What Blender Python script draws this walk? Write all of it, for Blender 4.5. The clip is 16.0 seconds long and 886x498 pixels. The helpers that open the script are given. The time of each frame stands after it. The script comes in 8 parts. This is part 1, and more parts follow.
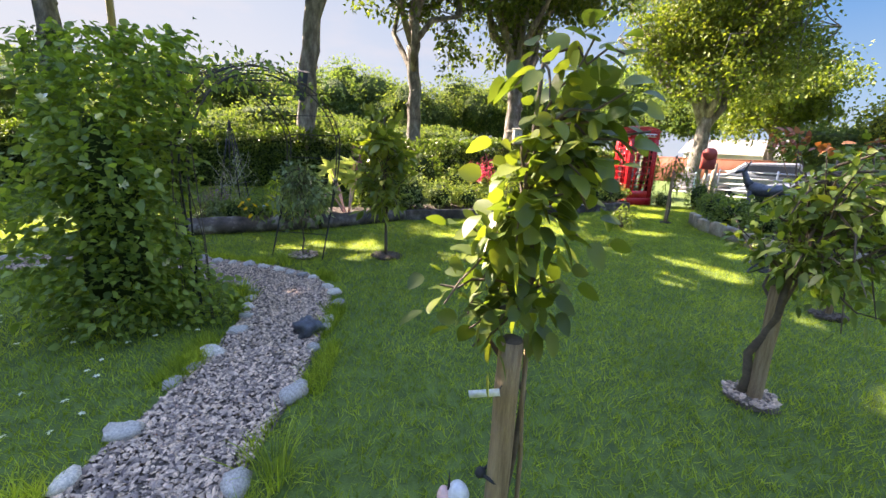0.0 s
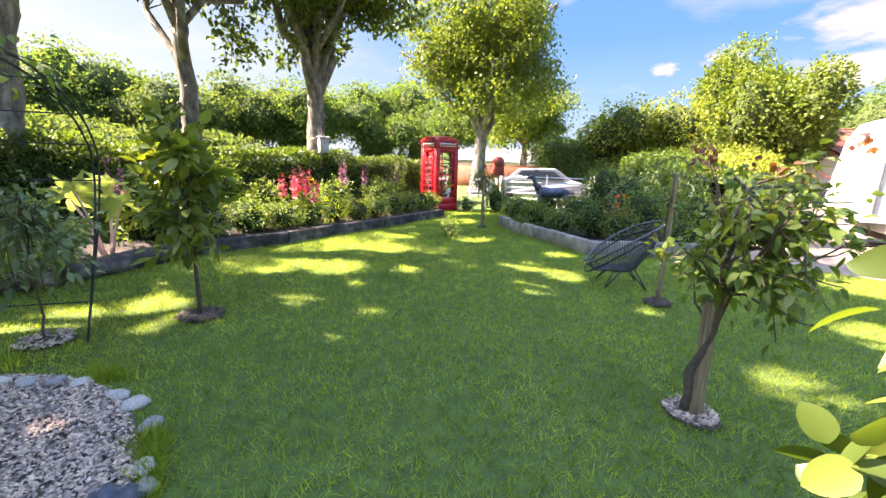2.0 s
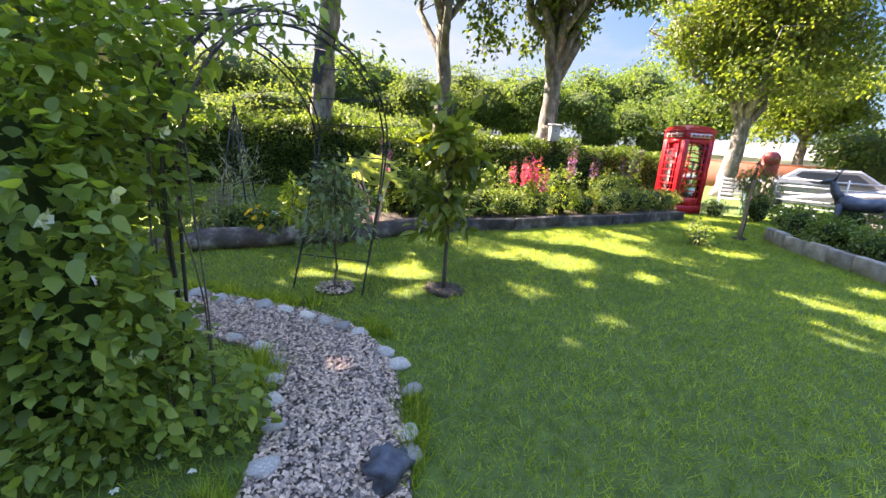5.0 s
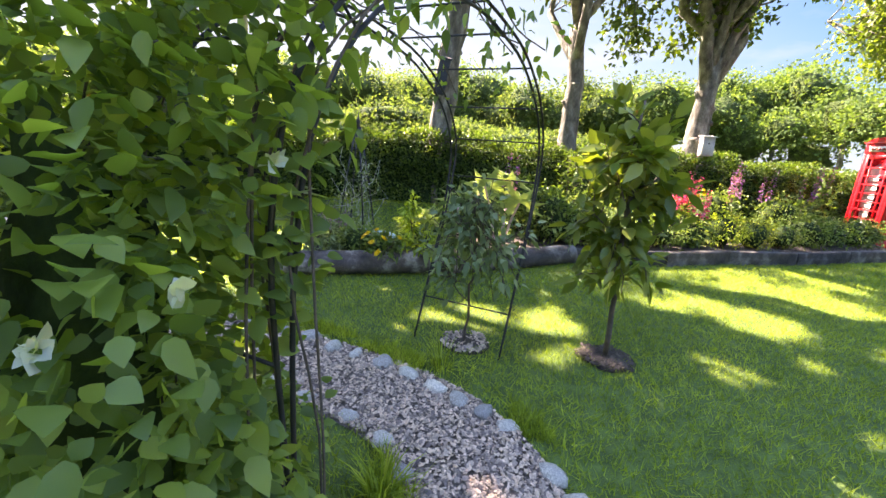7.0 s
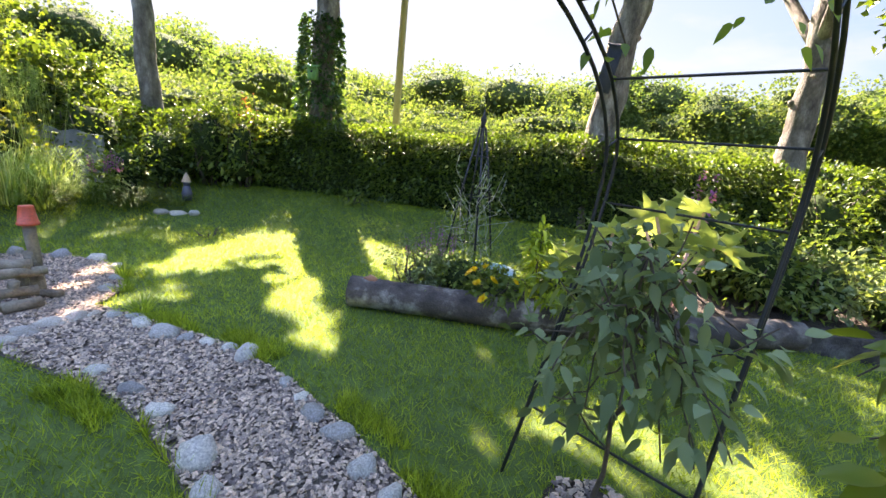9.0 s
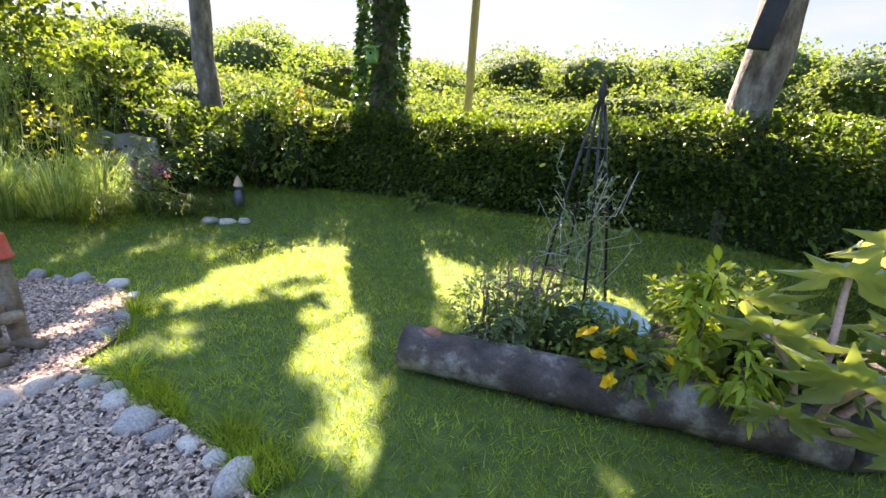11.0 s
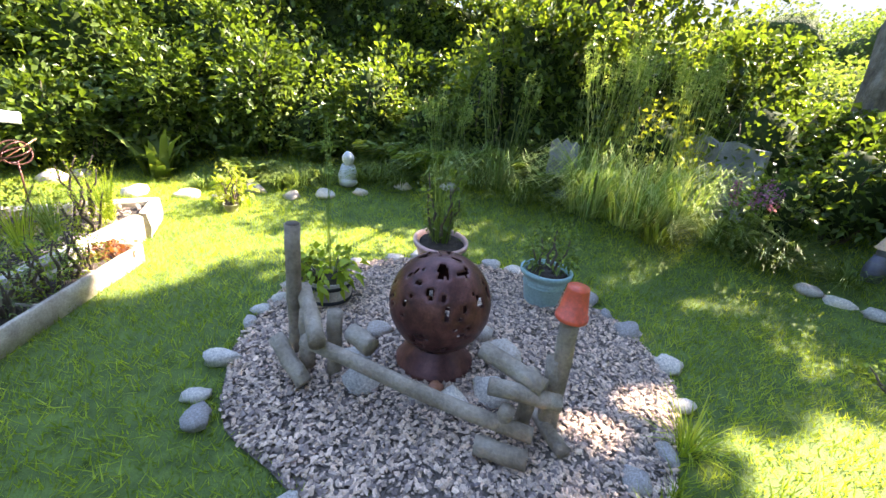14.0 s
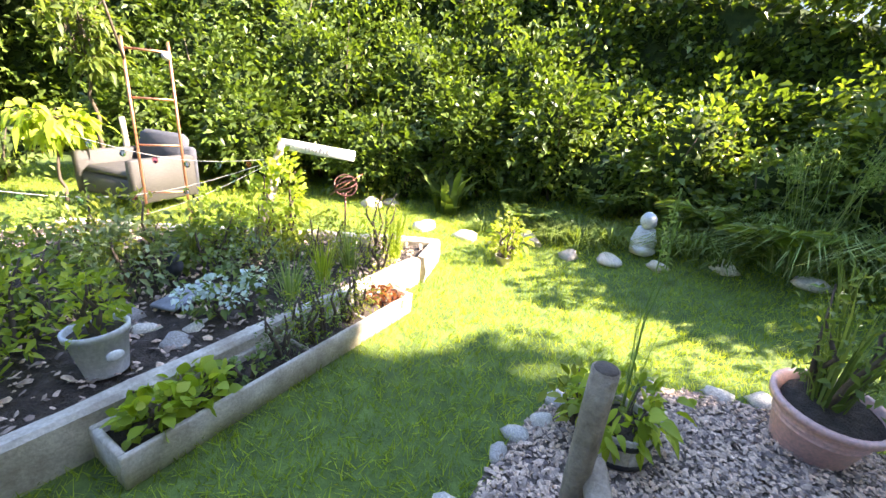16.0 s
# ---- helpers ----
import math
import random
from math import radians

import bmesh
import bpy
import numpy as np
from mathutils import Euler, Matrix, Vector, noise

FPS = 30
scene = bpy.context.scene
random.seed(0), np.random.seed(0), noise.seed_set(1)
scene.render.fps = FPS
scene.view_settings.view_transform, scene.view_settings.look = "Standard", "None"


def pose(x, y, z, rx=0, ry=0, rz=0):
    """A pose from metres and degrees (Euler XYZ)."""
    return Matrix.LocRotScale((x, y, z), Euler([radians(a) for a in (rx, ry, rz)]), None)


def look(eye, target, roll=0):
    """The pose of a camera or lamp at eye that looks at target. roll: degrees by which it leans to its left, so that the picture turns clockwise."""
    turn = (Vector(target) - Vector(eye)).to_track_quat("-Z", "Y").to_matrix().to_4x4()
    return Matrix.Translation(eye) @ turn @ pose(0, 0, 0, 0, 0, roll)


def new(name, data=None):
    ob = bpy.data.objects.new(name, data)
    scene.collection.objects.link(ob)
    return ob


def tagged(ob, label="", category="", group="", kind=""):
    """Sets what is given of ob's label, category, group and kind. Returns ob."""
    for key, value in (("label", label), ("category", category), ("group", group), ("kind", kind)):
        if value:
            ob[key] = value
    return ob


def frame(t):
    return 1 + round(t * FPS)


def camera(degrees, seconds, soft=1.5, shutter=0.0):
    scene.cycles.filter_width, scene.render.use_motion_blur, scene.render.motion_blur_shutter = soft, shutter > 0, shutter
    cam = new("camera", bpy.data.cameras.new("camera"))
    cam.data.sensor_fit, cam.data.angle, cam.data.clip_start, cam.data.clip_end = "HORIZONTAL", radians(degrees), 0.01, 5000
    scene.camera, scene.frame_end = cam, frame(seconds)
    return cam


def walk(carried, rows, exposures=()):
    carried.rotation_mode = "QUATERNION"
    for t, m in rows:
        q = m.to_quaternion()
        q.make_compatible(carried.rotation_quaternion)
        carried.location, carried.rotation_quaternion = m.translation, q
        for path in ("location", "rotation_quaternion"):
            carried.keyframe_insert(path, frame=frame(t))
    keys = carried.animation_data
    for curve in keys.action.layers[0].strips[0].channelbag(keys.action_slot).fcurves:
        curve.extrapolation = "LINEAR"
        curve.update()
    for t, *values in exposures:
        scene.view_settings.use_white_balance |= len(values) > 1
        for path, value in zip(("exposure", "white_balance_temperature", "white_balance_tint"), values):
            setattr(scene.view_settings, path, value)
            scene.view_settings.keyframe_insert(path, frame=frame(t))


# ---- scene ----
cam = camera(94.7, 16.0, shutter=0.0)
METRES, EYE, TILT, LEAN, TURN = 8.8, 1.5, 0.0, 0.0, 0.0
ROWS = [
    (0.0, 0.0, 0.0, 0.0, 0.52, -13.72, -2.14),
    (0.5, -0.0259, 0.0339, 0.0015, -7.21, -14.22, -2.29),
    (1.0, -0.0407, 0.0718, -0.0002, -13.38, -13.87, -2.34),
    (1.5, -0.0492, 0.1014, 0.0034, -20.26, -13.05, -2.16),
    (2.0, -0.0624, 0.1209, 0.0057, -28.48, -11.81, -1.62),
    (2.5, -0.0726, 0.1322, 0.0092, -35.53, -10.21, -0.8),
    (3.0, -0.0714, 0.1422, 0.0118, -39.9, -8.41, 0.01),
    (3.5, -0.0658, 0.149, 0.014, -41.94, -7.16, 0.62),
    (4.0, -0.0614, 0.1512, 0.011, -39.99, -8.93, -0.54),
    (4.5, -0.077, 0.16, 0.0054, -19.53, -12.2, -2.74),
    (5.0, -0.1015, 0.1666, 0.0018, 0.08, -14.55, -3.62),
    (7.5, -0.1686, 0.3098, 0.0051, 16.77, -13.62, -4.15),
    (8.0, -0.1699, 0.352, 0.0044, 22.96, -13.66, -4.7),
    (8.5, -0.1802, 0.3908, 0.0007, 30.71, -13.81, -5.3),
    (11.0, -0.2913, 0.5333, -0.0001, 44.59, -16.05, -3.31),
    (11.5, -0.3269, 0.542, -0.0007, 57.72, -17.43, -4.05),
    (12.0, -0.3683, 0.5377, -0.0026, 67.53, -18.17, -4.86),
    (12.5, -0.4065, 0.5366, -0.003, 76.91, -18.98, -5.24),
    (13.0, -0.4472, 0.5386, -0.0044, 88.16, -20.01, -5.61),
    (13.5, -0.4799, 0.5288, -0.0061, 99.22, -20.98, -6.06),
    (14.0, -0.5112, 0.5093, -0.0052, 111.55, -21.68, -5.86),
    (14.5, -0.5345, 0.4905, -0.0059, 124.1, -21.55, -5.35),
    (15.0, -0.5616, 0.4729, -0.0042, 136.4, -20.75, -4.48),
    (15.5, -0.5717, 0.4557, -0.0042, 144.9, -19.61, -4.15),
    (16.0, -0.5767, 0.4192, -0.0095, 147.68, -19.94, -5.18),
]
walk(cam, [(t, pose(0, 0, EYE, TILT, LEAN, TURN) @ pose(METRES * x, METRES * y, METRES * z, 90 + pitch, roll, yaw)) for t, x, y, z, yaw, pitch, roll in ROWS],
     exposures=[(0.0, 2.6, 7200, 24), (1.0, 2.95, 7200, 24), (1.5, 2.95, 7200, 24), (2.0, 3.0, 7200, 24), (3.5, 2.7, 6700, 19), (4.5, 2.65, 6600, 19), (5.0, 2.9, 7100, 25), (7.5, 3.1, 7200, 25), (8.5, 3.05, 7200, 24), (11.0, 2.95, 7200, 26), (12.5, 2.9, 7200, 23), (14.5, 3.05, 7000, 21), (16.0, 3.05, 7000, 22)])

# ---- world and sun ----
SUN_AZ = math.atan2(-0.82, 0.575)          # clockwise from +y
SUN_EL = radians(42)
world = bpy.data.worlds.new("sky")
scene.world = world
world.use_nodes = True
wn, wl = world.node_tree.nodes, world.node_tree.links
sky = wn.new("ShaderNodeTexSky")
sky.sky_type = "NISHITA"
sky.sun_disc = False
sky.sun_elevation = SUN_EL
sky.sun_rotation = SUN_AZ
sky.air_density, sky.dust_density, sky.ozone_density = 1.0, 0.15, 2.6
wn["Background"].inputs["Strength"].default_value = 0.15
wl.new(sky.outputs[0], wn["Background"].inputs["Color"])
sun_data = bpy.data.lights.new("sun", "SUN")
sun_data.energy, sun_data.angle, sun_data.color = 5.0, radians(0.6), (1.0, 0.93, 0.80)
sun = new("sun", sun_data)
sun_dir = Vector((math.sin(SUN_AZ) * math.cos(SUN_EL), math.cos(SUN_AZ) * math.cos(SUN_EL), math.sin(SUN_EL)))
sun.matrix_world = look(sun_dir * 60, (0, 0, 0))


# ---- materials ----
def ramp(nt, fac, stops):
    r = nt.nodes.new("ShaderNodeValToRGB")
    el = r.color_ramp.elements
    while len(el) < len(stops):
        el.new(0.5)
    for e, (p, c) in zip(el, stops):
        e.position, e.color = p, (*c, 1)
    nt.links.new(fac, r.inputs[0])
    return r.outputs[0]


def noise_out(nt, co, scale, detail=4, rough=0.6, stretch=None):
    if stretch:
        mp = nt.nodes.new("ShaderNodeMapping")
        mp.inputs["Scale"].default_value = stretch
        nt.links.new(co, mp.inputs[0])
        co = mp.outputs[0]
    n = nt.nodes.new("ShaderNodeTexNoise")
    n.inputs["Scale"].default_value, n.inputs["Detail"].default_value, n.inputs["Roughness"].default_value = scale, detail, rough
    nt.links.new(co, n.inputs["Vector"])
    return n.outputs["Fac"]


def mixc(nt, fac, a, b, kind="MIX"):
    m = nt.nodes.new("ShaderNodeMix")
    m.data_type, m.blend_type = "RGBA", kind
    for sock, v in ((m.inputs[0], fac), (m.inputs[6], a), (m.inputs[7], b)):
        if isinstance(v, (int, float)):
            sock.default_value = v
        elif isinstance(v, tuple):
            sock.default_value = (*v, 1)
        else:
            nt.links.new(v, sock)
    return m.outputs[2]


def surface(name, colors, scale=8, fine=60, rough=0.7, metal=0.0, bump=0.3, depth=0.01, stretch=None, island=0.0, spread=0.0, specular=0.5):
    """Procedural surface: coarse noise through colours, a finer grain, and bump; island/spread vary each piece or object."""
    m = bpy.data.materials.new(name)
    m.use_nodes = True
    nt = m.node_tree
    b = nt.nodes["Principled BSDF"]
    co = nt.nodes.new("ShaderNodeTexCoord").outputs["Object"]
    a = noise_out(nt, co, scale, 5, 0.6, stretch)
    f = noise_out(nt, co, fine, 3, 0.6, stretch)
    n = len(colors)
    col = ramp(nt, a, [(0.28 + 0.44 * i / max(n - 1, 1), c) for i, c in enumerate(colors)])
    g = ramp(nt, f, [(0.25, (0.72, 0.72, 0.72)), (0.75, (1.18, 1.18, 1.18))])
    col = mixc(nt, 1.0, col, g, "MULTIPLY")
    if island or spread:
        if island:
            rnd = nt.nodes.new("ShaderNodeNewGeometry").outputs["Random Per Island"]
        else:
            rnd = nt.nodes.new("ShaderNodeObjectInfo").outputs["Random"]
        k = island or spread
        v = ramp(nt, rnd, [(0.0, (1 - k, 1 - k, 1 - k * 0.9)), (0.5, (1, 1, 1)), (1.0, (1 + k * 1.1, 1 + k, 1 + k * 0.8))])
        col = mixc(nt, 1.0, col, v, "MULTIPLY")
    nt.links.new(col, b.inputs["Base Color"])
    rr = ramp(nt, f, [(0.2, (max(rough - 0.12, 0.02),) * 3), (0.8, (min(rough + 0.12, 1),) * 3)])
    nt.links.new(rr, b.inputs["Roughness"])
    b.inputs["Metallic"].default_value = metal
    b.inputs["Specular IOR Level"].default_value = specular
    if bump:
        bp = nt.nodes.new("ShaderNodeBump")
        bp.inputs["Strength"].default_value, bp.inputs["Distance"].default_value = bump, depth
        h = nt.nodes.new("ShaderNodeMath")
        h.operation = "ADD"
        nt.links.new(a, h.inputs[0])
        nt.links.new(f, h.inputs[1])
        nt.links.new(h.outputs[0], bp.inputs["Height"])
        nt.links.new(bp.outputs[0], b.inputs["Normal"])
    return m


def foliage(name, dark, mid, light, through_light=0.35, rough=0.5, gloss=0.35, patch=0.0):
    """Leaf: every leaf its own shade, a little light passing through."""
    m = bpy.data.materials.new(name)
    m.use_nodes = True
    nt = m.node_tree
    b = nt.nodes["Principled BSDF"]
    out = nt.nodes["Material Output"]
    rnd = nt.nodes.new("ShaderNodeNewGeometry").outputs["Random Per Island"]
    co = nt.nodes.new("ShaderNodeTexCoord").outputs["Object"]
    col = ramp(nt, rnd, [(0.0, dark), (0.55, mid), (1.0, light)])
    v = noise_out(nt, co, 1.3, 2)
    col = mixc(nt, 1.0, col, ramp(nt, v, [(0.3, (0.75, 0.78, 0.7)), (0.7, (1.2, 1.15, 1.05))]), "MULTIPLY")
    if patch:
        tuft = ramp(nt, noise_out(nt, co, 11, 4, 0.7), [(0.30, (1 - patch, 1 - patch * 0.85, 1 - patch)), (0.52, (1, 1, 1)), (0.72, (1 + patch * 1.1, 1 + patch * 0.8, 1 + patch))])
        worn = ramp(nt, noise_out(nt, co, 2.4, 3, 0.6), [(0.35, (1 - patch * 0.5, 1 - patch * 0.35, 1 - patch * 0.3)), (0.70, (1 + patch * 0.55, 1 + patch * 0.4, 1 + patch * 0.5))])
        col = mixc(nt, 1.0, mixc(nt, 1.0, col, tuft, "MULTIPLY"), worn, "MULTIPLY")
    nt.links.new(col, b.inputs["Base Color"])
    b.inputs["Roughness"].default_value = rough
    b.inputs["Specular IOR Level"].default_value = gloss
    tr = nt.nodes.new("ShaderNodeBsdfTranslucent")
    nt.links.new(mixc(nt, 1.0, col, (1.62, 1.6, 0.50), "MULTIPLY"), tr.inputs["Color"])
    mx = nt.nodes.new("ShaderNodeMixShader")
    mx.inputs[0].default_value = through_light
    nt.links.new(b.outputs[0], mx.inputs[1])
    nt.links.new(tr.outputs[0], mx.inputs[2])
    nt.links.new(mx.outputs[0], out.inputs["Surface"])
    return m


def glass_mat(name, tint, rough=0.03):
    m = bpy.data.materials.new(name)
    m.use_nodes = True
    b = m.node_tree.nodes["Principled BSDF"]
    b.inputs["Base Color"].default_value = (*tint, 1)
    b.inputs["Roughness"].default_value = rough
    b.inputs["Transmission Weight"].default_value = 1.0
    b.inputs["IOR"].default_value = 1.1
    return m


# lawn soil is coloured dark to stand for the shade between blades
M_SOIL_LAWN = surface("lawn_soil", [(0.050, 0.085, 0.014), (0.09, 0.14, 0.022), (0.14, 0.21, 0.034)], 9, 90, 0.9, bump=0.6, depth=0.02)
M_GRASS = foliage("grass_blade", (0.165, 0.235, 0.029), (0.330, 0.410, 0.057), (0.425, 0.505, 0.086), 0.48, 0.55, 0.25, patch=0.42)
M_LONG = foliage("long_grass", (0.159, 0.239, 0.075), (0.259, 0.381, 0.131), (0.451, 0.507, 0.264), 0.35, 0.6, 0.2)
M_HEDGE = foliage("hedge_leaf", (0.053, 0.082, 0.018), (0.090, 0.140, 0.026), (0.169, 0.254, 0.047), 0.38, 0.42, 0.4)
M_LAUREL = foliage("laurel_leaf", (0.054, 0.086, 0.019), (0.095, 0.148, 0.028), (0.160, 0.240, 0.046), 0.34, 0.42, 0.35)
M_TREE = foliage("sycamore_leaf", (0.054, 0.082, 0.017), (0.086, 0.130, 0.023), (0.150, 0.202, 0.037), 0.36, 0.5, 0.3)
M_ASH = foliage("ash_leaf", (0.083, 0.122, 0.023), (0.136, 0.187, 0.034), (0.215, 0.262, 0.058), 0.40, 0.5, 0.3)
M_FAR = foliage("distant_leaf", (0.067, 0.106, 0.043), (0.107, 0.153, 0.060), (0.174, 0.210, 0.090), 0.42, 0.7, 0.1)
M_FAR2 = foliage("distant_dark_leaf", (0.082, 0.125, 0.047), (0.120, 0.184, 0.070), (0.184, 0.251, 0.094), 0.40, 0.7, 0.1)
M_GOLD = foliage("golden_leaf", (0.124, 0.158, 0.023), (0.228, 0.267, 0.041), (0.342, 0.356, 0.071), 0.42, 0.5, 0.3)
M_PEAR = foliage("pear_leaf", (0.073, 0.106, 0.026), (0.119, 0.171, 0.035), (0.218, 0.260, 0.052), 0.42, 0.4, 0.45)
M_APPLE = foliage("apple_leaf", (0.098, 0.144, 0.031), (0.151, 0.223, 0.043), (0.259, 0.302, 0.072), 0.38, 0.45, 0.4)
M_ROSE = foliage("rose_leaf", (0.111, 0.180, 0.050), (0.201, 0.288, 0.072), (0.351, 0.438, 0.108), 0.52, 0.4, 0.4)
M_MAGN = foliage("magnolia_leaf", (0.120, 0.173, 0.031), (0.204, 0.260, 0.044), (0.336, 0.346, 0.076), 0.36, 0.35, 0.5)
M_GREY = foliage("grey_leaf", (0.120, 0.168, 0.084), (0.204, 0.264, 0.144), (0.336, 0.396, 0.240), 0.30, 0.6, 0.2)
M_RHUB = foliage("rheum_leaf", (0.269, 0.363, 0.199), (0.375, 0.460, 0.254), (0.509, 0.518, 0.312), 0.35, 0.55, 0.3)
M_MIXED = foliage("border_leaf", (0.094, 0.138, 0.039), (0.151, 0.221, 0.055), (0.262, 0.331, 0.097), 0.34, 0.5, 0.3)
M_LIME = foliage("lime_leaf", (0.192, 0.276, 0.030), (0.336, 0.432, 0.048), (0.504, 0.552, 0.084), 0.40, 0.5, 0.3)
M_RED_LEAF = foliage("copper_leaf", (0.192, 0.060, 0.036), (0.312, 0.108, 0.060), (0.432, 0.192, 0.084), 0.3, 0.45, 0.4)
# filler behind the leaves; the shade of the inside is put into its colour
M_CORE = surface("inner_filler", [(0.022, 0.034, 0.012), (0.05, 0.075, 0.022)], 6, 40, 0.95, bump=0.5, specular=0.1)
M_FARCORE = surface("distant_foliage_mass", [(0.070, 0.100, 0.030), (0.130, 0.170, 0.055)], 2.5, 12, 0.95, bump=1.0, depth=0.3, specular=0.1)
M_IVY = foliage("ivy_leaf", (0.030, 0.078, 0.022), (0.054, 0.120, 0.030), (0.096, 0.180, 0.042), 0.22, 0.32, 0.5)


def petals(name, a, b):
    return foliage(name, a, a, b, 0.30, 0.5, 0.3)


M_PINK = petals("pink_petal", (0.55, 0.05, 0.20), (0.80, 0.22, 0.40))
M_MAUVE = petals("mauve_petal", (0.30, 0.10, 0.32), (0.50, 0.24, 0.50))
M_WHITE_P = petals("white_petal", (0.75, 0.75, 0.70), (0.85, 0.85, 0.82))
M_YELLOW_P = petals("yellow_petal", (0.80, 0.52, 0.02), (0.85, 0.66, 0.04))
M_ORANGE_P = petals("orange_petal", (0.80, 0.20, 0.03), (0.85, 0.36, 0.08))
M_BLUE_P = petals("pale_blue_petal", (0.55, 0.65, 0.80), (0.75, 0.80, 0.86))

M_BARK = surface("grey_bark", [(0.055, 0.045, 0.036), (0.20, 0.175, 0.145), (0.42, 0.39, 0.345)], 7, 50, 0.9, bump=0.9, depth=0.03, stretch=(1, 1, 0.45))
M_TWIG = surface("brown_twig", [(0.07, 0.05, 0.035), (0.16, 0.12, 0.085)], 20, 90, 0.85, bump=0.4)
M_STAKE = surface("round_stake_wood", [(0.17, 0.11, 0.06), (0.34, 0.235, 0.135), (0.45, 0.33, 0.20)], 6, 50, 0.8, bump=0.7, depth=0.008, stretch=(6, 6, 0.6))
M_OLDWOOD = surface("weathered_wood", [(0.13, 0.095, 0.065), (0.31, 0.245, 0.17), (0.48, 0.40, 0.30)], 5, 60, 0.85, bump=0.8, depth=0.01, stretch=(1, 1, 1))
M_SLEEPER = surface("tarred_sleeper", [(0.025, 0.021, 0.019), (0.07, 0.058, 0.05), (0.24, 0.22, 0.20)], 4.5, 55, 0.85, bump=0.8, depth=0.012, spread=0.25)
M_LOGEND = surface("silvered_log", [(0.036, 0.027, 0.022), (0.13, 0.10, 0.082), (0.56, 0.50, 0.43)], 5, 60, 0.85, bump=0.9, depth=0.012)
M_PALEWOOD = surface("pale_planter_wood", [(0.27, 0.22, 0.16), (0.47, 0.41, 0.32), (0.66, 0.60, 0.49)], 6, 70, 0.8, bump=0.5, depth=0.006)
M_SOIL = surface("bed_soil", [(0.03, 0.022, 0.015), (0.075, 0.055, 0.04), (0.13, 0.10, 0.075)], 14, 90, 0.95, bump=1.0, depth=0.03)
M_STONE = surface("edging_stone", [(0.31, 0.28, 0.24), (0.53, 0.48, 0.41), (0.78, 0.72, 0.62)], 9, 70, 0.8, bump=0.5, depth=0.008, spread=0.42)
M_WARMSTONE = surface("warm_stone", [(0.396, 0.319, 0.242), (0.572, 0.484, 0.385), (0.704, 0.638, 0.550)], 9, 70, 0.8, bump=0.5, depth=0.008, spread=0.2)
M_DARKSTONE = surface("dark_blue_stone", [(0.03, 0.035, 0.045), (0.08, 0.09, 0.11), (0.20, 0.21, 0.24)], 9, 60, 0.5, bump=0.6, depth=0.01)
M_SLATE = surface("slate_slab", [(0.16, 0.17, 0.18), (0.27, 0.28, 0.29), (0.38, 0.39, 0.39)], 4, 50, 0.75, bump=0.6, depth=0.01)
M_GRAVELBED = surface("gravel_bed", [(0.12, 0.09, 0.07), (0.24, 0.19, 0.15)], 40, 120, 0.95, bump=1.0, depth=0.02)
M_GRAVEL = surface("gravel_stone", [(0.420, 0.300, 0.220), (0.600, 0.455, 0.345)], 30, 120, 0.8, bump=0.3, depth=0.003, island=0.66)
M_RED = surface("red_gloss_paint", [(0.42, 0.012, 0.018), (0.52, 0.016, 0.022), (0.58, 0.025, 0.03)], 3, 60, 0.28, bump=0.06, depth=0.003)
M_POSTRED = surface("faded_red_paint", [(0.40, 0.05, 0.04), (0.50, 0.09, 0.07)], 4, 60, 0.5, bump=0.1)
M_OPAL = surface("opal_panel", [(0.72, 0.66, 0.60), (0.80, 0.76, 0.72)], 3, 40, 0.4, bump=0.0)
M_WHITE = surface("white_grp", [(0.60, 0.60, 0.60), (0.70, 0.70, 0.695)], 1.5, 40, 0.32, bump=0.02)
M_LIGHTGREY = surface("grey_trim", [(0.38, 0.39, 0.41), (0.47, 0.48, 0.50)], 3, 60, 0.45, bump=0.05)
M_DARKTRIM = surface("navy_trim", [(0.03, 0.035, 0.05), (0.05, 0.055, 0.075)], 4, 60, 0.35, bump=0.03)
M_RUBBER = surface("black_rubber", [(0.015, 0.015, 0.015), (0.03, 0.03, 0.03)], 12, 90, 0.8, bump=0.2)
M_BLACKMETAL = surface("black_painted_steel", [(0.012, 0.012, 0.013), (0.03, 0.028, 0.028)], 14, 120, 0.45, bump=0.15, depth=0.002)
M_CHAIR = surface("grey_woven_cord", [(0.05, 0.054, 0.06), (0.15, 0.155, 0.165)], 10, 120, 0.24, bump=0.2, depth=0.002)
M_RUST = surface("rusted_steel", [(0.050, 0.018, 0.015), (0.120, 0.042, 0.033), (0.210, 0.085, 0.065)], 14, 90, 0.42, metal=0.35, bump=0.35, depth=0.004)
M_COPPER = surface("copper_tube", [(0.40, 0.17, 0.09), (0.62, 0.29, 0.17)], 10, 80, 0.4, metal=0.7, bump=0.1)
M_ORANGE = surface("orange_plastic", [(0.72, 0.10, 0.045), (0.80, 0.14, 0.06)], 5, 60, 0.45, bump=0.05)
M_TEAL = surface("teal_plastic", [(0.28, 0.47, 0.47), (0.37, 0.55, 0.54)], 5, 60, 0.45, bump=0.05)
M_PINKPOT = surface("pink_plastic", [(0.74, 0.44, 0.38), (0.82, 0.53, 0.46)], 5, 60, 0.5, bump=0.05)
M_WHITEPOT = surface("white_glazed_pot", [(0.62, 0.62, 0.60), (0.76, 0.76, 0.74)], 6, 60, 0.4, bump=0.08)
M_TERRA = surface("terracotta", [(0.36, 0.15, 0.085), (0.50, 0.23, 0.14)], 12, 70, 0.85, bump=0.3)
M_SIGN = surface("white_sign_board", [(0.74, 0.76, 0.79), (0.82, 0.83, 0.85)], 5, 60, 0.6, bump=0.1)
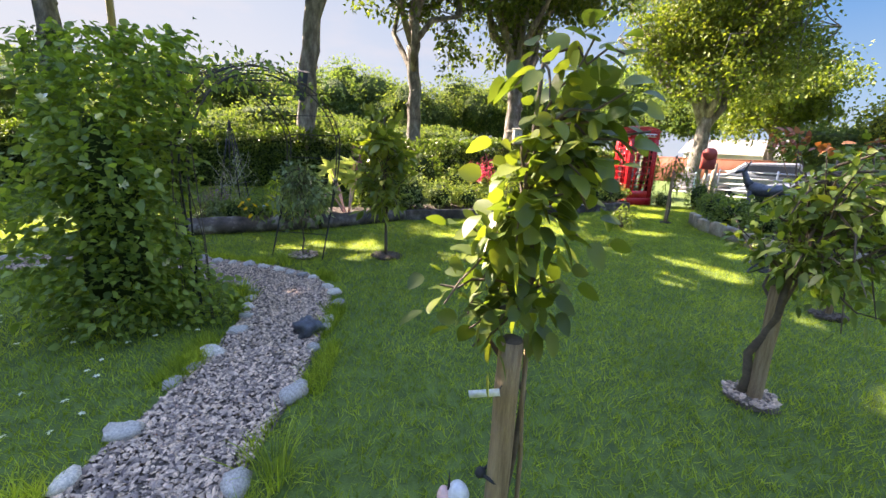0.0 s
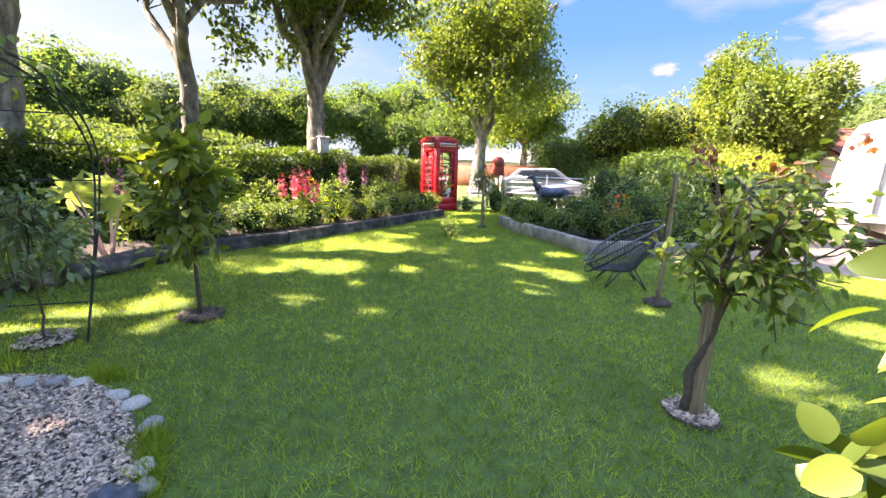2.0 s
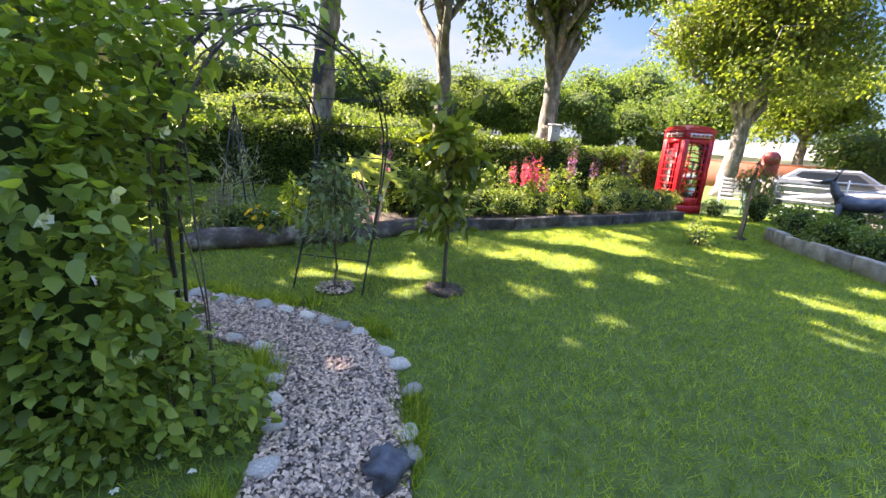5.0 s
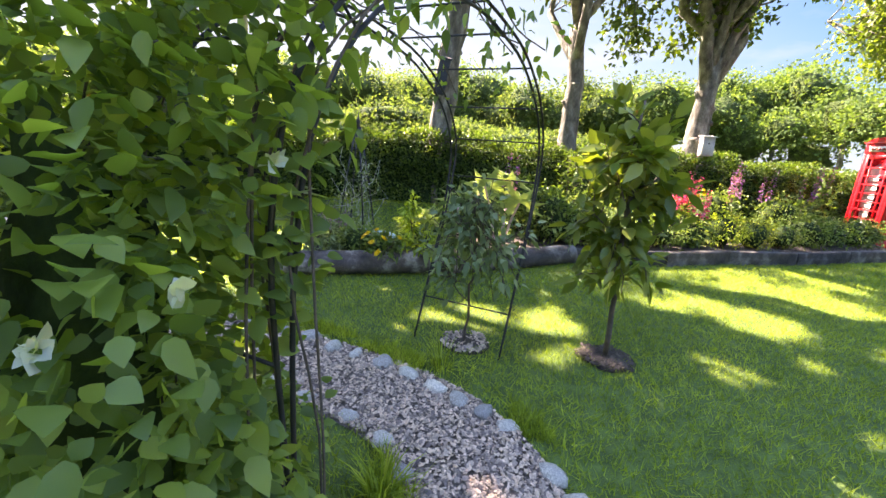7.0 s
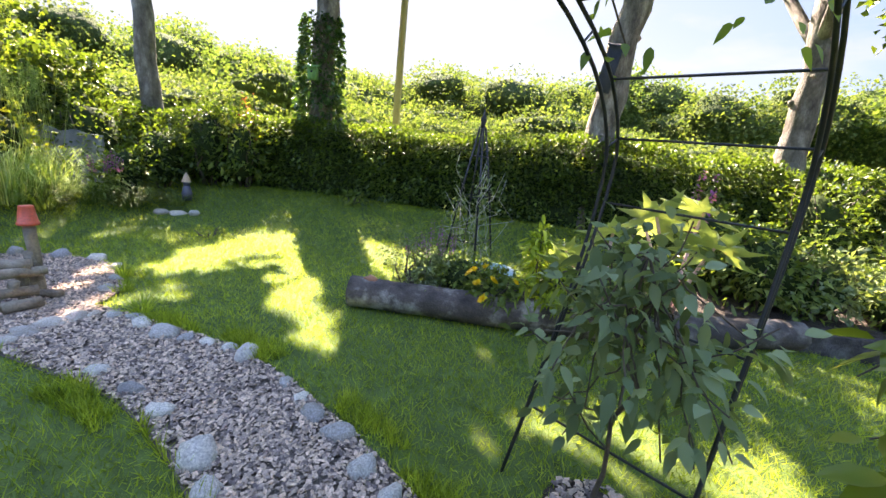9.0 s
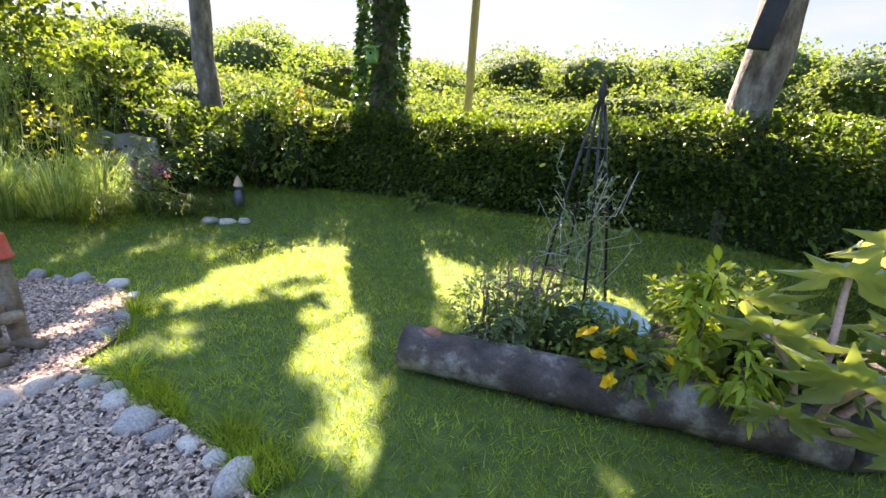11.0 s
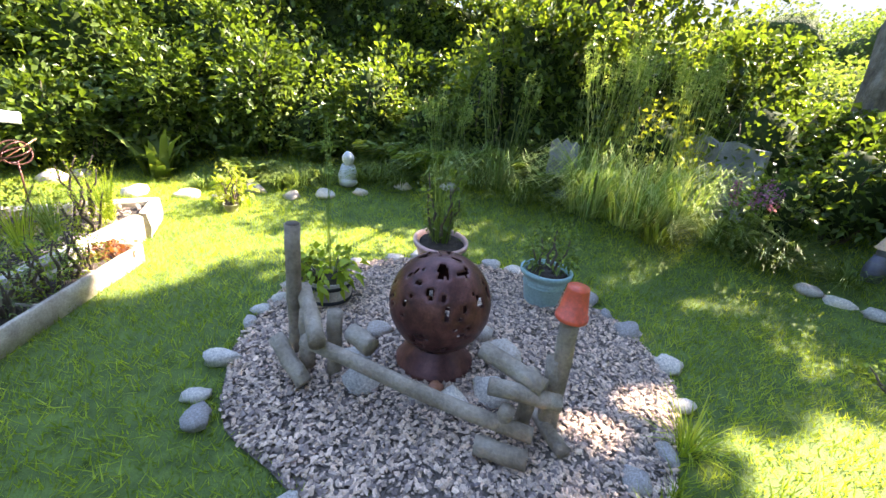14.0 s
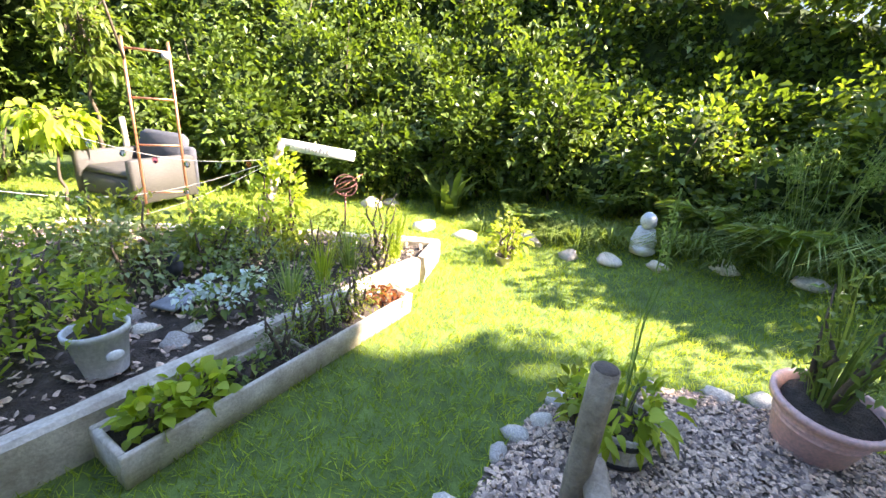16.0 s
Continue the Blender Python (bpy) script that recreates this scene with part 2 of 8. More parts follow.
M_INK = surface("grey_lettering", [(0.18, 0.20, 0.23), (0.24, 0.26, 0.29)], 5, 60, 0.7, bump=0)
M_RATTAN = surface("grey_rattan", [(0.050, 0.045, 0.041), (0.082, 0.075, 0.068)], 20, 140, 0.65, bump=0.5, depth=0.004, stretch=(1, 1, 6))
M_CUSHION = surface("dark_grey_cushion", [(0.05, 0.052, 0.065), (0.085, 0.088, 0.105)], 6, 160, 0.9, bump=0.3)
M_DRIVE = surface("pale_drive_gravel", [(0.24, 0.165, 0.115), (0.33, 0.235, 0.17), (0.40, 0.30, 0.225)], 1.2, 60, 0.95, bump=0.7, depth=0.01)
M_BEDWALL = surface("pale_sandstone", [(0.22, 0.185, 0.14), (0.38, 0.33, 0.26), (0.50, 0.44, 0.36)], 6, 60, 0.9, bump=0.8, depth=0.015, spread=0.2)
M_ROOFTILE = surface("red_roof_tile", [(0.26, 0.11, 0.08), (0.37, 0.17, 0.12)], 3, 40, 0.85, bump=0.2, spread=0.15)
M_RENDER = surface("cream_render", [(0.62, 0.58, 0.50), (0.74, 0.70, 0.62)], 2, 50, 0.9, bump=0.2)
M_BARNROOF = surface("pinkish_grey_sheeting", [(0.20, 0.17, 0.17), (0.28, 0.24, 0.24)], 0.6, 12, 0.75, bump=0.1)
M_BARNWALL = surface("white_shed_wall", [(0.60, 0.58, 0.55), (0.72, 0.70, 0.66)], 0.8, 12, 0.8, bump=0.1)
M_BRICK = surface("red_brick_wall", [(0.36, 0.12, 0.075), (0.46, 0.18, 0.12)], 2, 30, 0.9, bump=0.2)
M_GALV = surface("galvanised_steel", [(0.42, 0.43, 0.44), (0.58, 0.59, 0.60)], 10, 80, 0.45, metal=0.5, bump=0.1)
M_CAR = surface("silver_car_paint", [(0.275, 0.281, 0.292), (0.330, 0.336, 0.347)], 2, 60, 0.25, metal=0.3, bump=0)
M_BRONZE = surface("verdigris_bronze", [(0.05, 0.055, 0.07), (0.10, 0.11, 0.13), (0.19, 0.20, 0.22)], 6, 60, 0.5, metal=0.3, bump=0.3)
M_CAST = surface("cast_stone_figure", [(0.40, 0.42, 0.43), (0.56, 0.58, 0.58), (0.70, 0.71, 0.70)], 9, 60, 0.85, bump=0.4, depth=0.006)
M_GNOME = surface("painted_figure", [(0.10, 0.10, 0.13), (0.16, 0.15, 0.18)], 6, 60, 0.5, bump=0.1)
M_STRAW = surface("straw_hat_tone", [(0.62, 0.40, 0.24), (0.74, 0.52, 0.34)], 9, 60, 0.7, bump=0.2)
M_BATBOX = surface("dark_box_wood", [(0.035, 0.04, 0.05), (0.07, 0.075, 0.09)], 6, 60, 0.85, bump=0.3)
M_GREENBOX = surface("green_box_paint", [(0.13, 0.30, 0.08), (0.20, 0.40, 0.12)], 6, 60, 0.6, bump=0.1)
M_PALEBOX = surface("pale_nest_box", [(0.46, 0.44, 0.40), (0.60, 0.58, 0.53)], 6, 60, 0.8, bump=0.3)
M_POLE = surface("tan_pole_wood", [(0.32, 0.25, 0.14), (0.44, 0.36, 0.21)], 4, 50, 0.8, bump=0.3, stretch=(3, 3, 0.3))
M_TEALPAINT = surface("mint_paint", [(0.30, 0.52, 0.46), (0.40, 0.62, 0.55)], 6, 60, 0.5, bump=0.1)
M_TWINE = surface("pale_twine", [(0.45, 0.42, 0.36), (0.62, 0.58, 0.52)], 40, 150, 0.9, bump=0.3)
M_GLASS = glass_mat("window_glass", (0.75, 0.8, 0.8))
M_DARKGLASS = surface("smoked_window", [(0.018, 0.02, 0.024), (0.035, 0.038, 0.042)], 2, 40, 0.06, bump=0)
M_PINKGLASS = glass_mat("pink_glass", (0.85, 0.30, 0.45))
M_BLUEGLASS = glass_mat("blue_glass", (0.35, 0.55, 0.75))


def sky_mat():
    """Low sky of the distance: blue away from the sun, paler towards it and towards the horizon, fading out upwards."""
    m = bpy.data.materials.new("low_sky")
    m.use_nodes = True
    nt = m.node_tree
    nt.nodes.remove(nt.nodes["Principled BSDF"])
    co = nt.nodes.new("ShaderNodeTexCoord").outputs["Object"]
    un = nt.nodes.new("ShaderNodeVectorMath")
    un.operation = "NORMALIZE"
    nt.links.new(co, un.inputs[0])
    sp = nt.nodes.new("ShaderNodeSeparateXYZ")
    nt.links.new(un.outputs[0], sp.inputs[0])
    dt = nt.nodes.new("ShaderNodeVectorMath")
    dt.operation = "DOT_PRODUCT"
    dt.inputs[1].default_value = (math.sin(SUN_AZ), math.cos(SUN_AZ), 0.0)
    nt.links.new(un.outputs[0], dt.inputs[0])
    clear = ramp(nt, sp.outputs[2], [(0.0, (0.100, 0.128, 0.152)), (0.12, (0.060, 0.104, 0.152)), (0.26, (0.029, 0.074, 0.144)), (0.50, (0.019, 0.058, 0.132))])
    bright = ramp(nt, sp.outputs[2], [(0.0, (0.132, 0.145, 0.158)), (0.15, (0.120, 0.142, 0.162)), (0.50, (0.085, 0.115, 0.155))])
    col = mixc(nt, ramp(nt, dt.outputs["Value"], [(0.05, (0, 0, 0)), (0.45, (0.55, 0.55, 0.55)), (0.85, (1, 1, 1))]), clear, bright)
    wisp = noise_out(nt, un.outputs[0], 2.6, 5, 0.6, (1, 1, 3.0))
    col = mixc(nt, ramp(nt, wisp, [(0.50, (0, 0, 0)), (0.78, (0.6, 0.6, 0.6))]), col, (0.148, 0.148, 0.154))
    em = nt.nodes.new("ShaderNodeEmission")
    nt.links.new(col, em.inputs["Color"])
    tr = nt.nodes.new("ShaderNodeBsdfTransparent")
    mx = nt.nodes.new("ShaderNodeMixShader")
    nt.links.new(ramp(nt, sp.outputs[2], [(0.50, (1, 1, 1)), (0.62, (0, 0, 0))]), mx.inputs[0])
    nt.links.new(tr.outputs[0], mx.inputs[1])
    nt.links.new(em.outputs[0], mx.inputs[2])
    nt.links.new(mx.outputs[0], nt.nodes["Material Output"].inputs["Surface"])
    return m


def cloud_mat(name, seed):
    """Backdrop cloud: white, with ragged soft edges."""
    m = bpy.data.materials.new(name)
    m.use_nodes = True
    nt = m.node_tree
    nt.nodes.remove(nt.nodes["Principled BSDF"])
    co = nt.nodes.new("ShaderNodeTexCoord").outputs["Object"]
    ln = nt.nodes.new("ShaderNodeVectorMath")
    ln.operation = "LENGTH"
    nt.links.new(co, ln.inputs[0])
    mp = nt.nodes.new("ShaderNodeMapping")
    mp.inputs["Location"].default_value = (seed, seed * 0.7, 0)
    nt.links.new(co, mp.inputs[0])
    n = noise_out(nt, mp.outputs[0], 2.2, 6, 0.55)
    ma = nt.nodes.new("ShaderNodeMath")
    ma.operation = "MULTIPLY_ADD"
    ma.inputs[1].default_value, ma.inputs[2].default_value = 1.5, -0.75
    nt.links.new(n, ma.inputs[0])
    ad = nt.nodes.new("ShaderNodeMath")
    nt.links.new(ln.outputs["Value"], ad.inputs[0])
    nt.links.new(ma.outputs[0], ad.inputs[1])
    a = ramp(nt, ad.outputs[0], [(0.25, (0.95, 0.95, 0.95)), (0.62, (0.3, 0.3, 0.3)), (0.85, (0, 0, 0))])
    em = nt.nodes.new("ShaderNodeEmission")
    em.inputs["Color"].default_value = (1.0, 0.93, 0.90, 1)
    em.inputs["Strength"].default_value = 0.17
    tr = nt.nodes.new("ShaderNodeBsdfTransparent")
    mx = nt.nodes.new("ShaderNodeMixShader")
    nt.links.new(a, mx.inputs[0])
    nt.links.new(tr.outputs[0], mx.inputs[1])
    nt.links.new(em.outputs[0], mx.inputs[2])
    nt.links.new(mx.outputs[0], nt.nodes["Material Output"].inputs["Surface"])
    return m


# ---- mesh tools ----
RNG = np.random.default_rng(7)


class Shape:
    """Collects vertex and face blocks, and turns them into one mesh."""

    def __init__(self):
        self.v, self.f, self.n = [], [], 0

    def add(self, v, f):
        v = np.asarray(v, float).reshape(-1, 3)
        f = np.asarray(f, int)
        self.v.append(v)
        self.f.append(f + self.n)
        self.n += len(v)
        return self

    def box(self, lo, hi, m=None, bevel=0.0):
        x0, y0, z0 = lo
        x1, y1, z1 = hi
        if bevel <= 0:
            v = np.array([[x, y, z] for z in (z0, z1) for y in (y0, y1) for x in (x0, x1)], float)
            f = [[0, 2, 3, 1], [4, 5, 7, 6], [0, 1, 5, 4], [2, 6, 7, 3], [0, 4, 6, 2], [1, 3, 7, 5]]
            return self.add(move(v, m), f)
        b = min(bevel, (x1 - x0) * 0.45, (y1 - y0) * 0.45, (z1 - z0) * 0.45)
        rings = []
        for z, k in ((z0, b), (z0 + b, 0), (z1 - b, 0), (z1, b)):
            a0, a1, c0, c1 = x0 + k, x1 - k, y0 + k, y1 - k
            e = b if k == 0 else b * 0.5
            rings.append([(a0 + e, c0, z), (a1 - e, c0, z), (a1, c0 + e, z), (a1, c1 - e, z), (a1 - e, c1, z), (a0 + e, c1, z), (a0, c1 - e, z), (a0, c0 + e, z)])
        v = np.array(rings, float).reshape(-1, 3)
        self.add(move(v, m), [[8 * r + i, 8 * r + (i + 1) % 8, 8 * r + 8 + (i + 1) % 8, 8 * r + 8 + i] for r in range(3) for i in range(8)])
        self.f.append(np.array([[7, 6, 5, 4, 3, 2, 1, 0], [24, 25, 26, 27, 28, 29, 30, 31]]) + self.n - 32)
        return self

    def tube(self, pts, rad, sides=8, m=None, lump=0.0, caps=True):
        p = np.asarray(pts, float)
        k = len(p)
        r = np.broadcast_to(np.asarray(rad, float), (k,))
        t = np.gradient(p, axis=0)
        t /= np.linalg.norm(t, axis=1)[:, None] + 1e-9
        up = np.where(np.abs(t[:, 2:3]) > 0.9, np.array([[1.0, 0, 0]]), np.array([[0, 0, 1.0]]))
        if np.abs(t[:, 2]).max() > 0.9 and np.abs(t[:, 2]).min() <= 0.9:
            up = np.broadcast_to(np.array([[0.31, 0.95, 0.02]]), t.shape)
        s = np.cross(t, up)
        s /= np.linalg.norm(s, axis=1)[:, None] + 1e-9
        w = np.cross(s, t)
        a = np.arange(sides) * 2 * math.pi / sides
        rr = r[:, None] * np.ones((1, sides))
        if lump:
            rr = rr * (1 + lump * (RNG.random((k, sides)) - 0.5))
        v = p[:, None] + rr[..., None] * (np.cos(a)[None, :, None] * s[:, None] + np.sin(a)[None, :, None] * w[:, None])
        f = [[i * sides + j, i * sides + (j + 1) % sides, (i + 1) * sides + (j + 1) % sides, (i + 1) * sides + j] for i in range(k - 1) for j in range(sides)]
        self.add(move(v.reshape(-1, 3), m), f)
        if caps:
            base = self.n - k * sides
            self.f.append(np.array([list(range(sides))[::-1]]) + base)
            self.f.append(np.array([[(k - 1) * sides + j for j in range(sides)]]) + base)
        return self

    def lathe(self, prof, seg=24, m=None):
        k = len(prof)
        a = np.arange(seg) * 2 * math.pi / seg
        v = np.array([[r * math.cos(x), r * math.sin(x), z] for r, z in prof for x in a])
        f = [[i * seg + j, i * seg + (j + 1) % seg, (i + 1) * seg + (j + 1) % seg, (i + 1) * seg + j] for i in range(k - 1) for j in range(seg)]
        return self.add(move(v, m), f)

    def blob(self, r, seg=10, rings=7, lump=0.15, m=None, flat=None):
        """Uneven rounded body with half-axes r; flat: the share of the height cut off below."""
        v = [[0, 0, -1]]
        for i in range(1, rings):
            th = math.pi * i / rings
            for j in range(seg):
                a = 2 * math.pi * j / seg
                v.append([math.sin(th) * math.cos(a), math.sin(th) * math.sin(a), -math.cos(th)])
        v.append([0, 0, 1])
        v = np.array(v)
        off = RNG.random(3) * 50
        d = np.array([noise.noise(Vector(q * 1.3 + off)) for q in v])
        v = v * (1 + lump * 2 * d)[:, None] * np.asarray(r)
        if flat is not None:
            v[:, 2] = np.maximum(v[:, 2], -r[2] * flat)
        tri = [[0, 1 + (j + 1) % seg, 1 + j] for j in range(seg)]
        top = len(v) - 1
        last = 1 + (rings - 2) * seg
        tri += [[top, last + j, last + (j + 1) % seg] for j in range(seg)]
        quad = [[1 + i * seg + j, 1 + i * seg + (j + 1) % seg, 1 + (i + 1) * seg + (j + 1) % seg, 1 + (i + 1) * seg + j] for i in range(rings - 2) for j in range(seg)]
        v = move(v, m)
        self.add(v, tri)
        self.f.append(np.array(quad) + self.n - len(v))
        return self

    def mesh(self, name, smooth=True):
        me = bpy.data.meshes.new(name)
        v = np.concatenate(self.v)
        tot = np.concatenate([np.full(len(f), f.shape[1]) for f in self.f])
        loops = np.concatenate([f.ravel() for f in self.f])
        me.vertices.add(len(v))
        me.vertices.foreach_set("co", v.astype(np.float32).ravel())
        me.loops.add(len(loops))
        me.loops.foreach_set("vertex_index", loops.astype(np.int32))
        me.polygons.add(len(tot))
        start = np.concatenate([[0], np.cumsum(tot)[:-1]])
        me.polygons.foreach_set("loop_start", start.astype(np.int32))
        me.polygons.foreach_set("use_smooth", np.full(len(tot), smooth))
        me.update(calc_edges=True)
        return me


def move(v, m):
    if m is None:
        return v
    a = np.array(m)
    return np.asarray(v) @ a[:3, :3].T + a[:3, 3]


def part(name, shape, material, parent=None, label="", smooth=True, at=None):
    me = shape if isinstance(shape, bpy.types.Mesh) else shape.mesh(name, smooth)
    if not me.materials:
        me.materials.append(material)
    ob = new(name, me)
    if parent is not None:
        ob.parent = parent
    if at is not None:
        ob.matrix_local = at
    if label:
        tagged(ob, label=label)
    return ob


def thing(name, label, category, at=(0, 0, 0), rz=0, group="", kind=""):
    e = new(name)
    e.empty_display_size = 0.2
    e.matrix_world = pose(*at, 0, 0, rz)
    return tagged(e, label, category, group, kind)


def unit(v):
    return v / (np.linalg.norm(v, axis=-1, keepdims=True) + 1e-9)


def leaves(shape, p, d, size, wide=0.55, fine=False, droop=0.25, fold=0.25):
    """A leaf from each point p along d. fine leaves are curved and have a drawn-out tip."""
    n = len(p)
    if n == 0:
        return shape
    d = unit(d)
    s = unit(np.cross(d, unit(RNG.normal(size=(n, 3)) * 0.6 + np.array([0, 0, 1.0]))))
    up = np.cross(s, d)
    L = (np.asarray(size) * np.ones(n) * RNG.uniform(0.7, 1.25, n))[:, None]
    if not fine:
        a = p + d * L * 0.5 + s * L * wide * 0.5 + up * L * fold * 0.4
        b = p + d * L * 0.5 - s * L * wide * 0.5 + up * L * fold * 0.4
        t = p + d * L - np.array([0, 0, 1]) * L * droop
        v = np.stack([p, a, t, b], 1).reshape(-1, 3)
        i = np.arange(n)[:, None] * 4
        return shape.add(v, np.concatenate([i + [[0, 2, 1]], i + [[0, 3, 2]]]))
    us = [0.0, 0.18, 0.45, 0.75, 1.0]
    ws = [0.06, 0.72, 1.0, 0.62, 0.03]
    if fine == 2:
        us = [0.0, 0.07, 0.18, 0.32, 0.48, 0.64, 0.79, 0.91, 1.0]
        ws = [0.06, 0.50, 0.85, 1.0, 1.0, 0.92, 0.70, 0.36, 0.02]
    curl = RNG.uniform(0.3, 1.7, n)[:, None] * droop
    rows = []
    for u, w in zip(us, ws):
        c = p + d * L * u - np.array([0, 0, 1]) * L * curl * u * u
        e = s * L * wide * 0.5 * w
        h = up * L * fold * 0.3 * w
        rows += [c - e + h, c, c + e + h]
    v = np.stack(rows, 1).reshape(-1, 3)
    i = np.arange(n)[:, None] * 3 * len(us)
    q = []
    for r in range(len(us) - 1):
        q += [i + [[3 * r, 3 * r + 1, 3 * r + 4, 3 * r + 3]], i + [[3 * r + 1, 3 * r + 2, 3 * r + 5, 3 * r + 4]]]
    return shape.add(v, np.concatenate(q))


def shell(n, c, r, lump=0.25, inner=0.75, low=-0.9):
    """Points near the surface of an uneven ellipsoid, with outward directions."""
    u = unit(RNG.normal(size=(int(n * 1.6), 3)))
    u = u[u[:, 2] > low][:n]
    off = RNG.random(3) * 60
    k = np.array([noise.noise(Vector(q * 2.2 + off)) + 0.6 * noise.noise(Vector(q * 5 + off)) for q in u])
    rad = (1 + lump * 1.6 * k) * RNG.uniform(inner, 1.03, len(u))
    return np.asarray(c) + u * rad[:, None] * np.asarray(r), u


def out_dirs(u, jitter=0.8, lift=0.15):
    return unit(u + RNG.normal(size=u.shape) * jitter + np.array([0, 0, lift]))


# ---- lie of the land ----
HEDGE = np.array([(-13.0, 6.4), (-10.7, 7.6), (-8.5, 8.9), (-6.4, 9.75), (-3.7, 10.7), (-0.9, 12.5), (2.1, 14.1), (5.0, 15.3), (8.0, 16.6)])


def seg_dist(x, y, line):
    best = np.full(np.shape(x), 1e9)
    side = np.zeros(np.shape(x))
    for (ax, ay), (bx, by) in zip(line[:-1], line[1:]):
        dx, dy = bx - ax, by - ay
        t = np.clip(((x - ax) * dx + (y - ay) * dy) / (dx * dx + dy * dy), 0, 1)
        d = np.hypot(x - ax - t * dx, y - ay - t * dy)
        s = np.sign(dx * (y - ay) - dy * (x - ax))
        side = np.where(d < best, s, side)
        best = np.minimum(best, d)
    return best, side


def smooth01(t):
    t = np.clip(t, 0, 1)
    return t * t * (3 - 2 * t)


def land(x, y):
    x, y = np.asarray(x, float), np.asarray(y, float)
    d, side = seg_dist(x, y, HEDGE)
    rise = np.where(side > 0, 0.45, 0.45 * smooth01((2.5 - d) / 1.9)) * smooth01((-1.0 - x) / 3.0)
    west = 0.30 * smooth01((-8.0 - x) / 1.6)
    far = smooth01((np.hypot(x, y) - 30) / 40)
    return np.maximum(rise, west) * (1 - far) + 0.0


def zat(x, y):
    return float(land(x, y))


# ---- ground, path, drive ----
PATH_MID = [(-1.27, -0.6), (-1.27, 0.4), (-1.26, 1.3), (-1.25, 2.1), (-1.30, 2.8), (-1.38, 3.4), (-1.55, 4.0), (-1.95, 4.4), (-2.6, 4.62), (-3.4, 4.76), (-4.2, 4.78), (-4.9, 4.60), (-5.5, 4.42)]
CIRCLE = (-6.45, 3.85)


def smooth_line(pts, k=8):
    p = np.array(pts, float)
    q = np.vstack([2 * p[0] - p[1], p, 2 * p[-1] - p[-2]])
    out = []
    for i in range(1, len(q) - 2):
        for t in np.arange(k) / k:
            a, b, c, d = q[i - 1], q[i], q[i + 1], q[i + 2]
            out.append(0.5 * (2 * b + (c - a) * t + (2 * a - 5 * b + 4 * c - d) * t * t + (3 * b - a - 3 * c + d) * t ** 3))
    return np.array(out + [p[-1]])


PATH_LINE = smooth_line(PATH_MID)


def circle_r(a):
    """Outline of the gravel round, by angle from +x."""
    return 1.29 + 0.12 * np.cos(a - 2.62) + 0.02 * np.sin(7 * a) + 0.015 * np.sin(11 * a + 1)


def on_gravel(x, y, grow=0.0):
    d, _ = seg_dist(x, y, PATH_LINE)
    a = np.arctan2(y - CIRCLE[1], x - CIRCLE[0])
    return (d < 0.36 + grow) | (np.hypot(x - CIRCLE[0], y - CIRCLE[1]) < circle_r(a) - 0.04 + grow)


def inside(x, y, poly):
    r = np.zeros(np.shape(x), bool)
    k = len(poly)
    for i in range(k):
        (ax, ay), (bx, by) = poly[i], poly[(i + 1) % k]
        hit = ((ay > y) != (by > y)) & (x < (bx - ax) * (y - ay) / (by - ay + 1e-12) + ax)
        r ^= hit
    return r


NORTH_BED = [(-4.35, 6.30), (-2.40, 7.35), (-0.85, 8.60), (0.50, 9.12), (2.83, 10.28), (4.05, 11.10), (5.25, 11.75), (5.6, 12.6), (5.2, 14.9), (2.1, 13.6), (-0.9, 12.0), (-1.7, 9.8), (-3.0, 8.3), (-4.0, 7.2)]
EAST_BED = [(5.95, 9.75), (5.62, 8.9), (5.5, 7.44), (5.3, 6.2), (6.94, 5.13), (8.6, 6.4), (9.6, 8.6), (8.2, 11.0)]
SOUTH_BED = [(-3.3, 2.62), (-6.68, 1.02), (-6.98, 0.72), (-6.0, 0.15), (-4.2, -0.75), (-2.5, -0.1)]
DRIVE = [(7.4, 5.2), (8.4, 2.4), (8.6, 0.0), (7.6, -4.0), (5.0, -9.0), (30, -12), (30, 20), (12, 14.5), (9.6, 11.6), (9.9, 8.2)]

xs = np.concatenate([-20 - 14 * 1.42 ** np.arange(12)[::-1], np.arange(-20, 20.01, 0.4), 20 + 14 * 1.42 ** np.arange(12)])
gx, gy = np.meshgrid(xs, xs)
gz = land(gx, gy)
k = len(xs)
gi = np.arange(k * k).reshape(k, k)
gf = np.stack([gi[:-1, :-1], gi[:-1, 1:], gi[1:, 1:], gi[1:, :-1]], -1).reshape(-1, 4)
ground = part("ground", Shape().add(np.stack([gx, gy, gz], -1), gf), M_SOIL_LAWN)
tagged(ground, "green garden lawn and fields beyond the hedge", "ground", kind="structure")


def flat_area(name, poly, z, material, label, category, step=0.25, lump=0.0, kind="structure"):
    """A filled area with a small height of its own, clipped from a fine grid."""
    bm = bmesh.new()
    face = bm.faces.new([bm.verts.new((x, y, 0)) for x, y in poly])
    bmesh.ops.triangulate(bm, faces=[face])
    bmesh.ops.subdivide_edges(bm, edges=bm.edges[:], cuts=3, use_grid_fill=True)
    bmesh.ops.subdivide_edges(bm, edges=bm.edges[:], cuts=2, use_grid_fill=True)
    for v in bm.verts:
        v.co.z = zat(v.co.x, v.co.y) + z + lump * noise.noise(v.co * 2.5)
    me = bpy.data.meshes.new(name)
    bm.to_mesh(me)
    bm.free()
    for f in me.polygons:
        f.use_smooth = True
    return tagged(part(name, me, material), label, category, kind=kind)


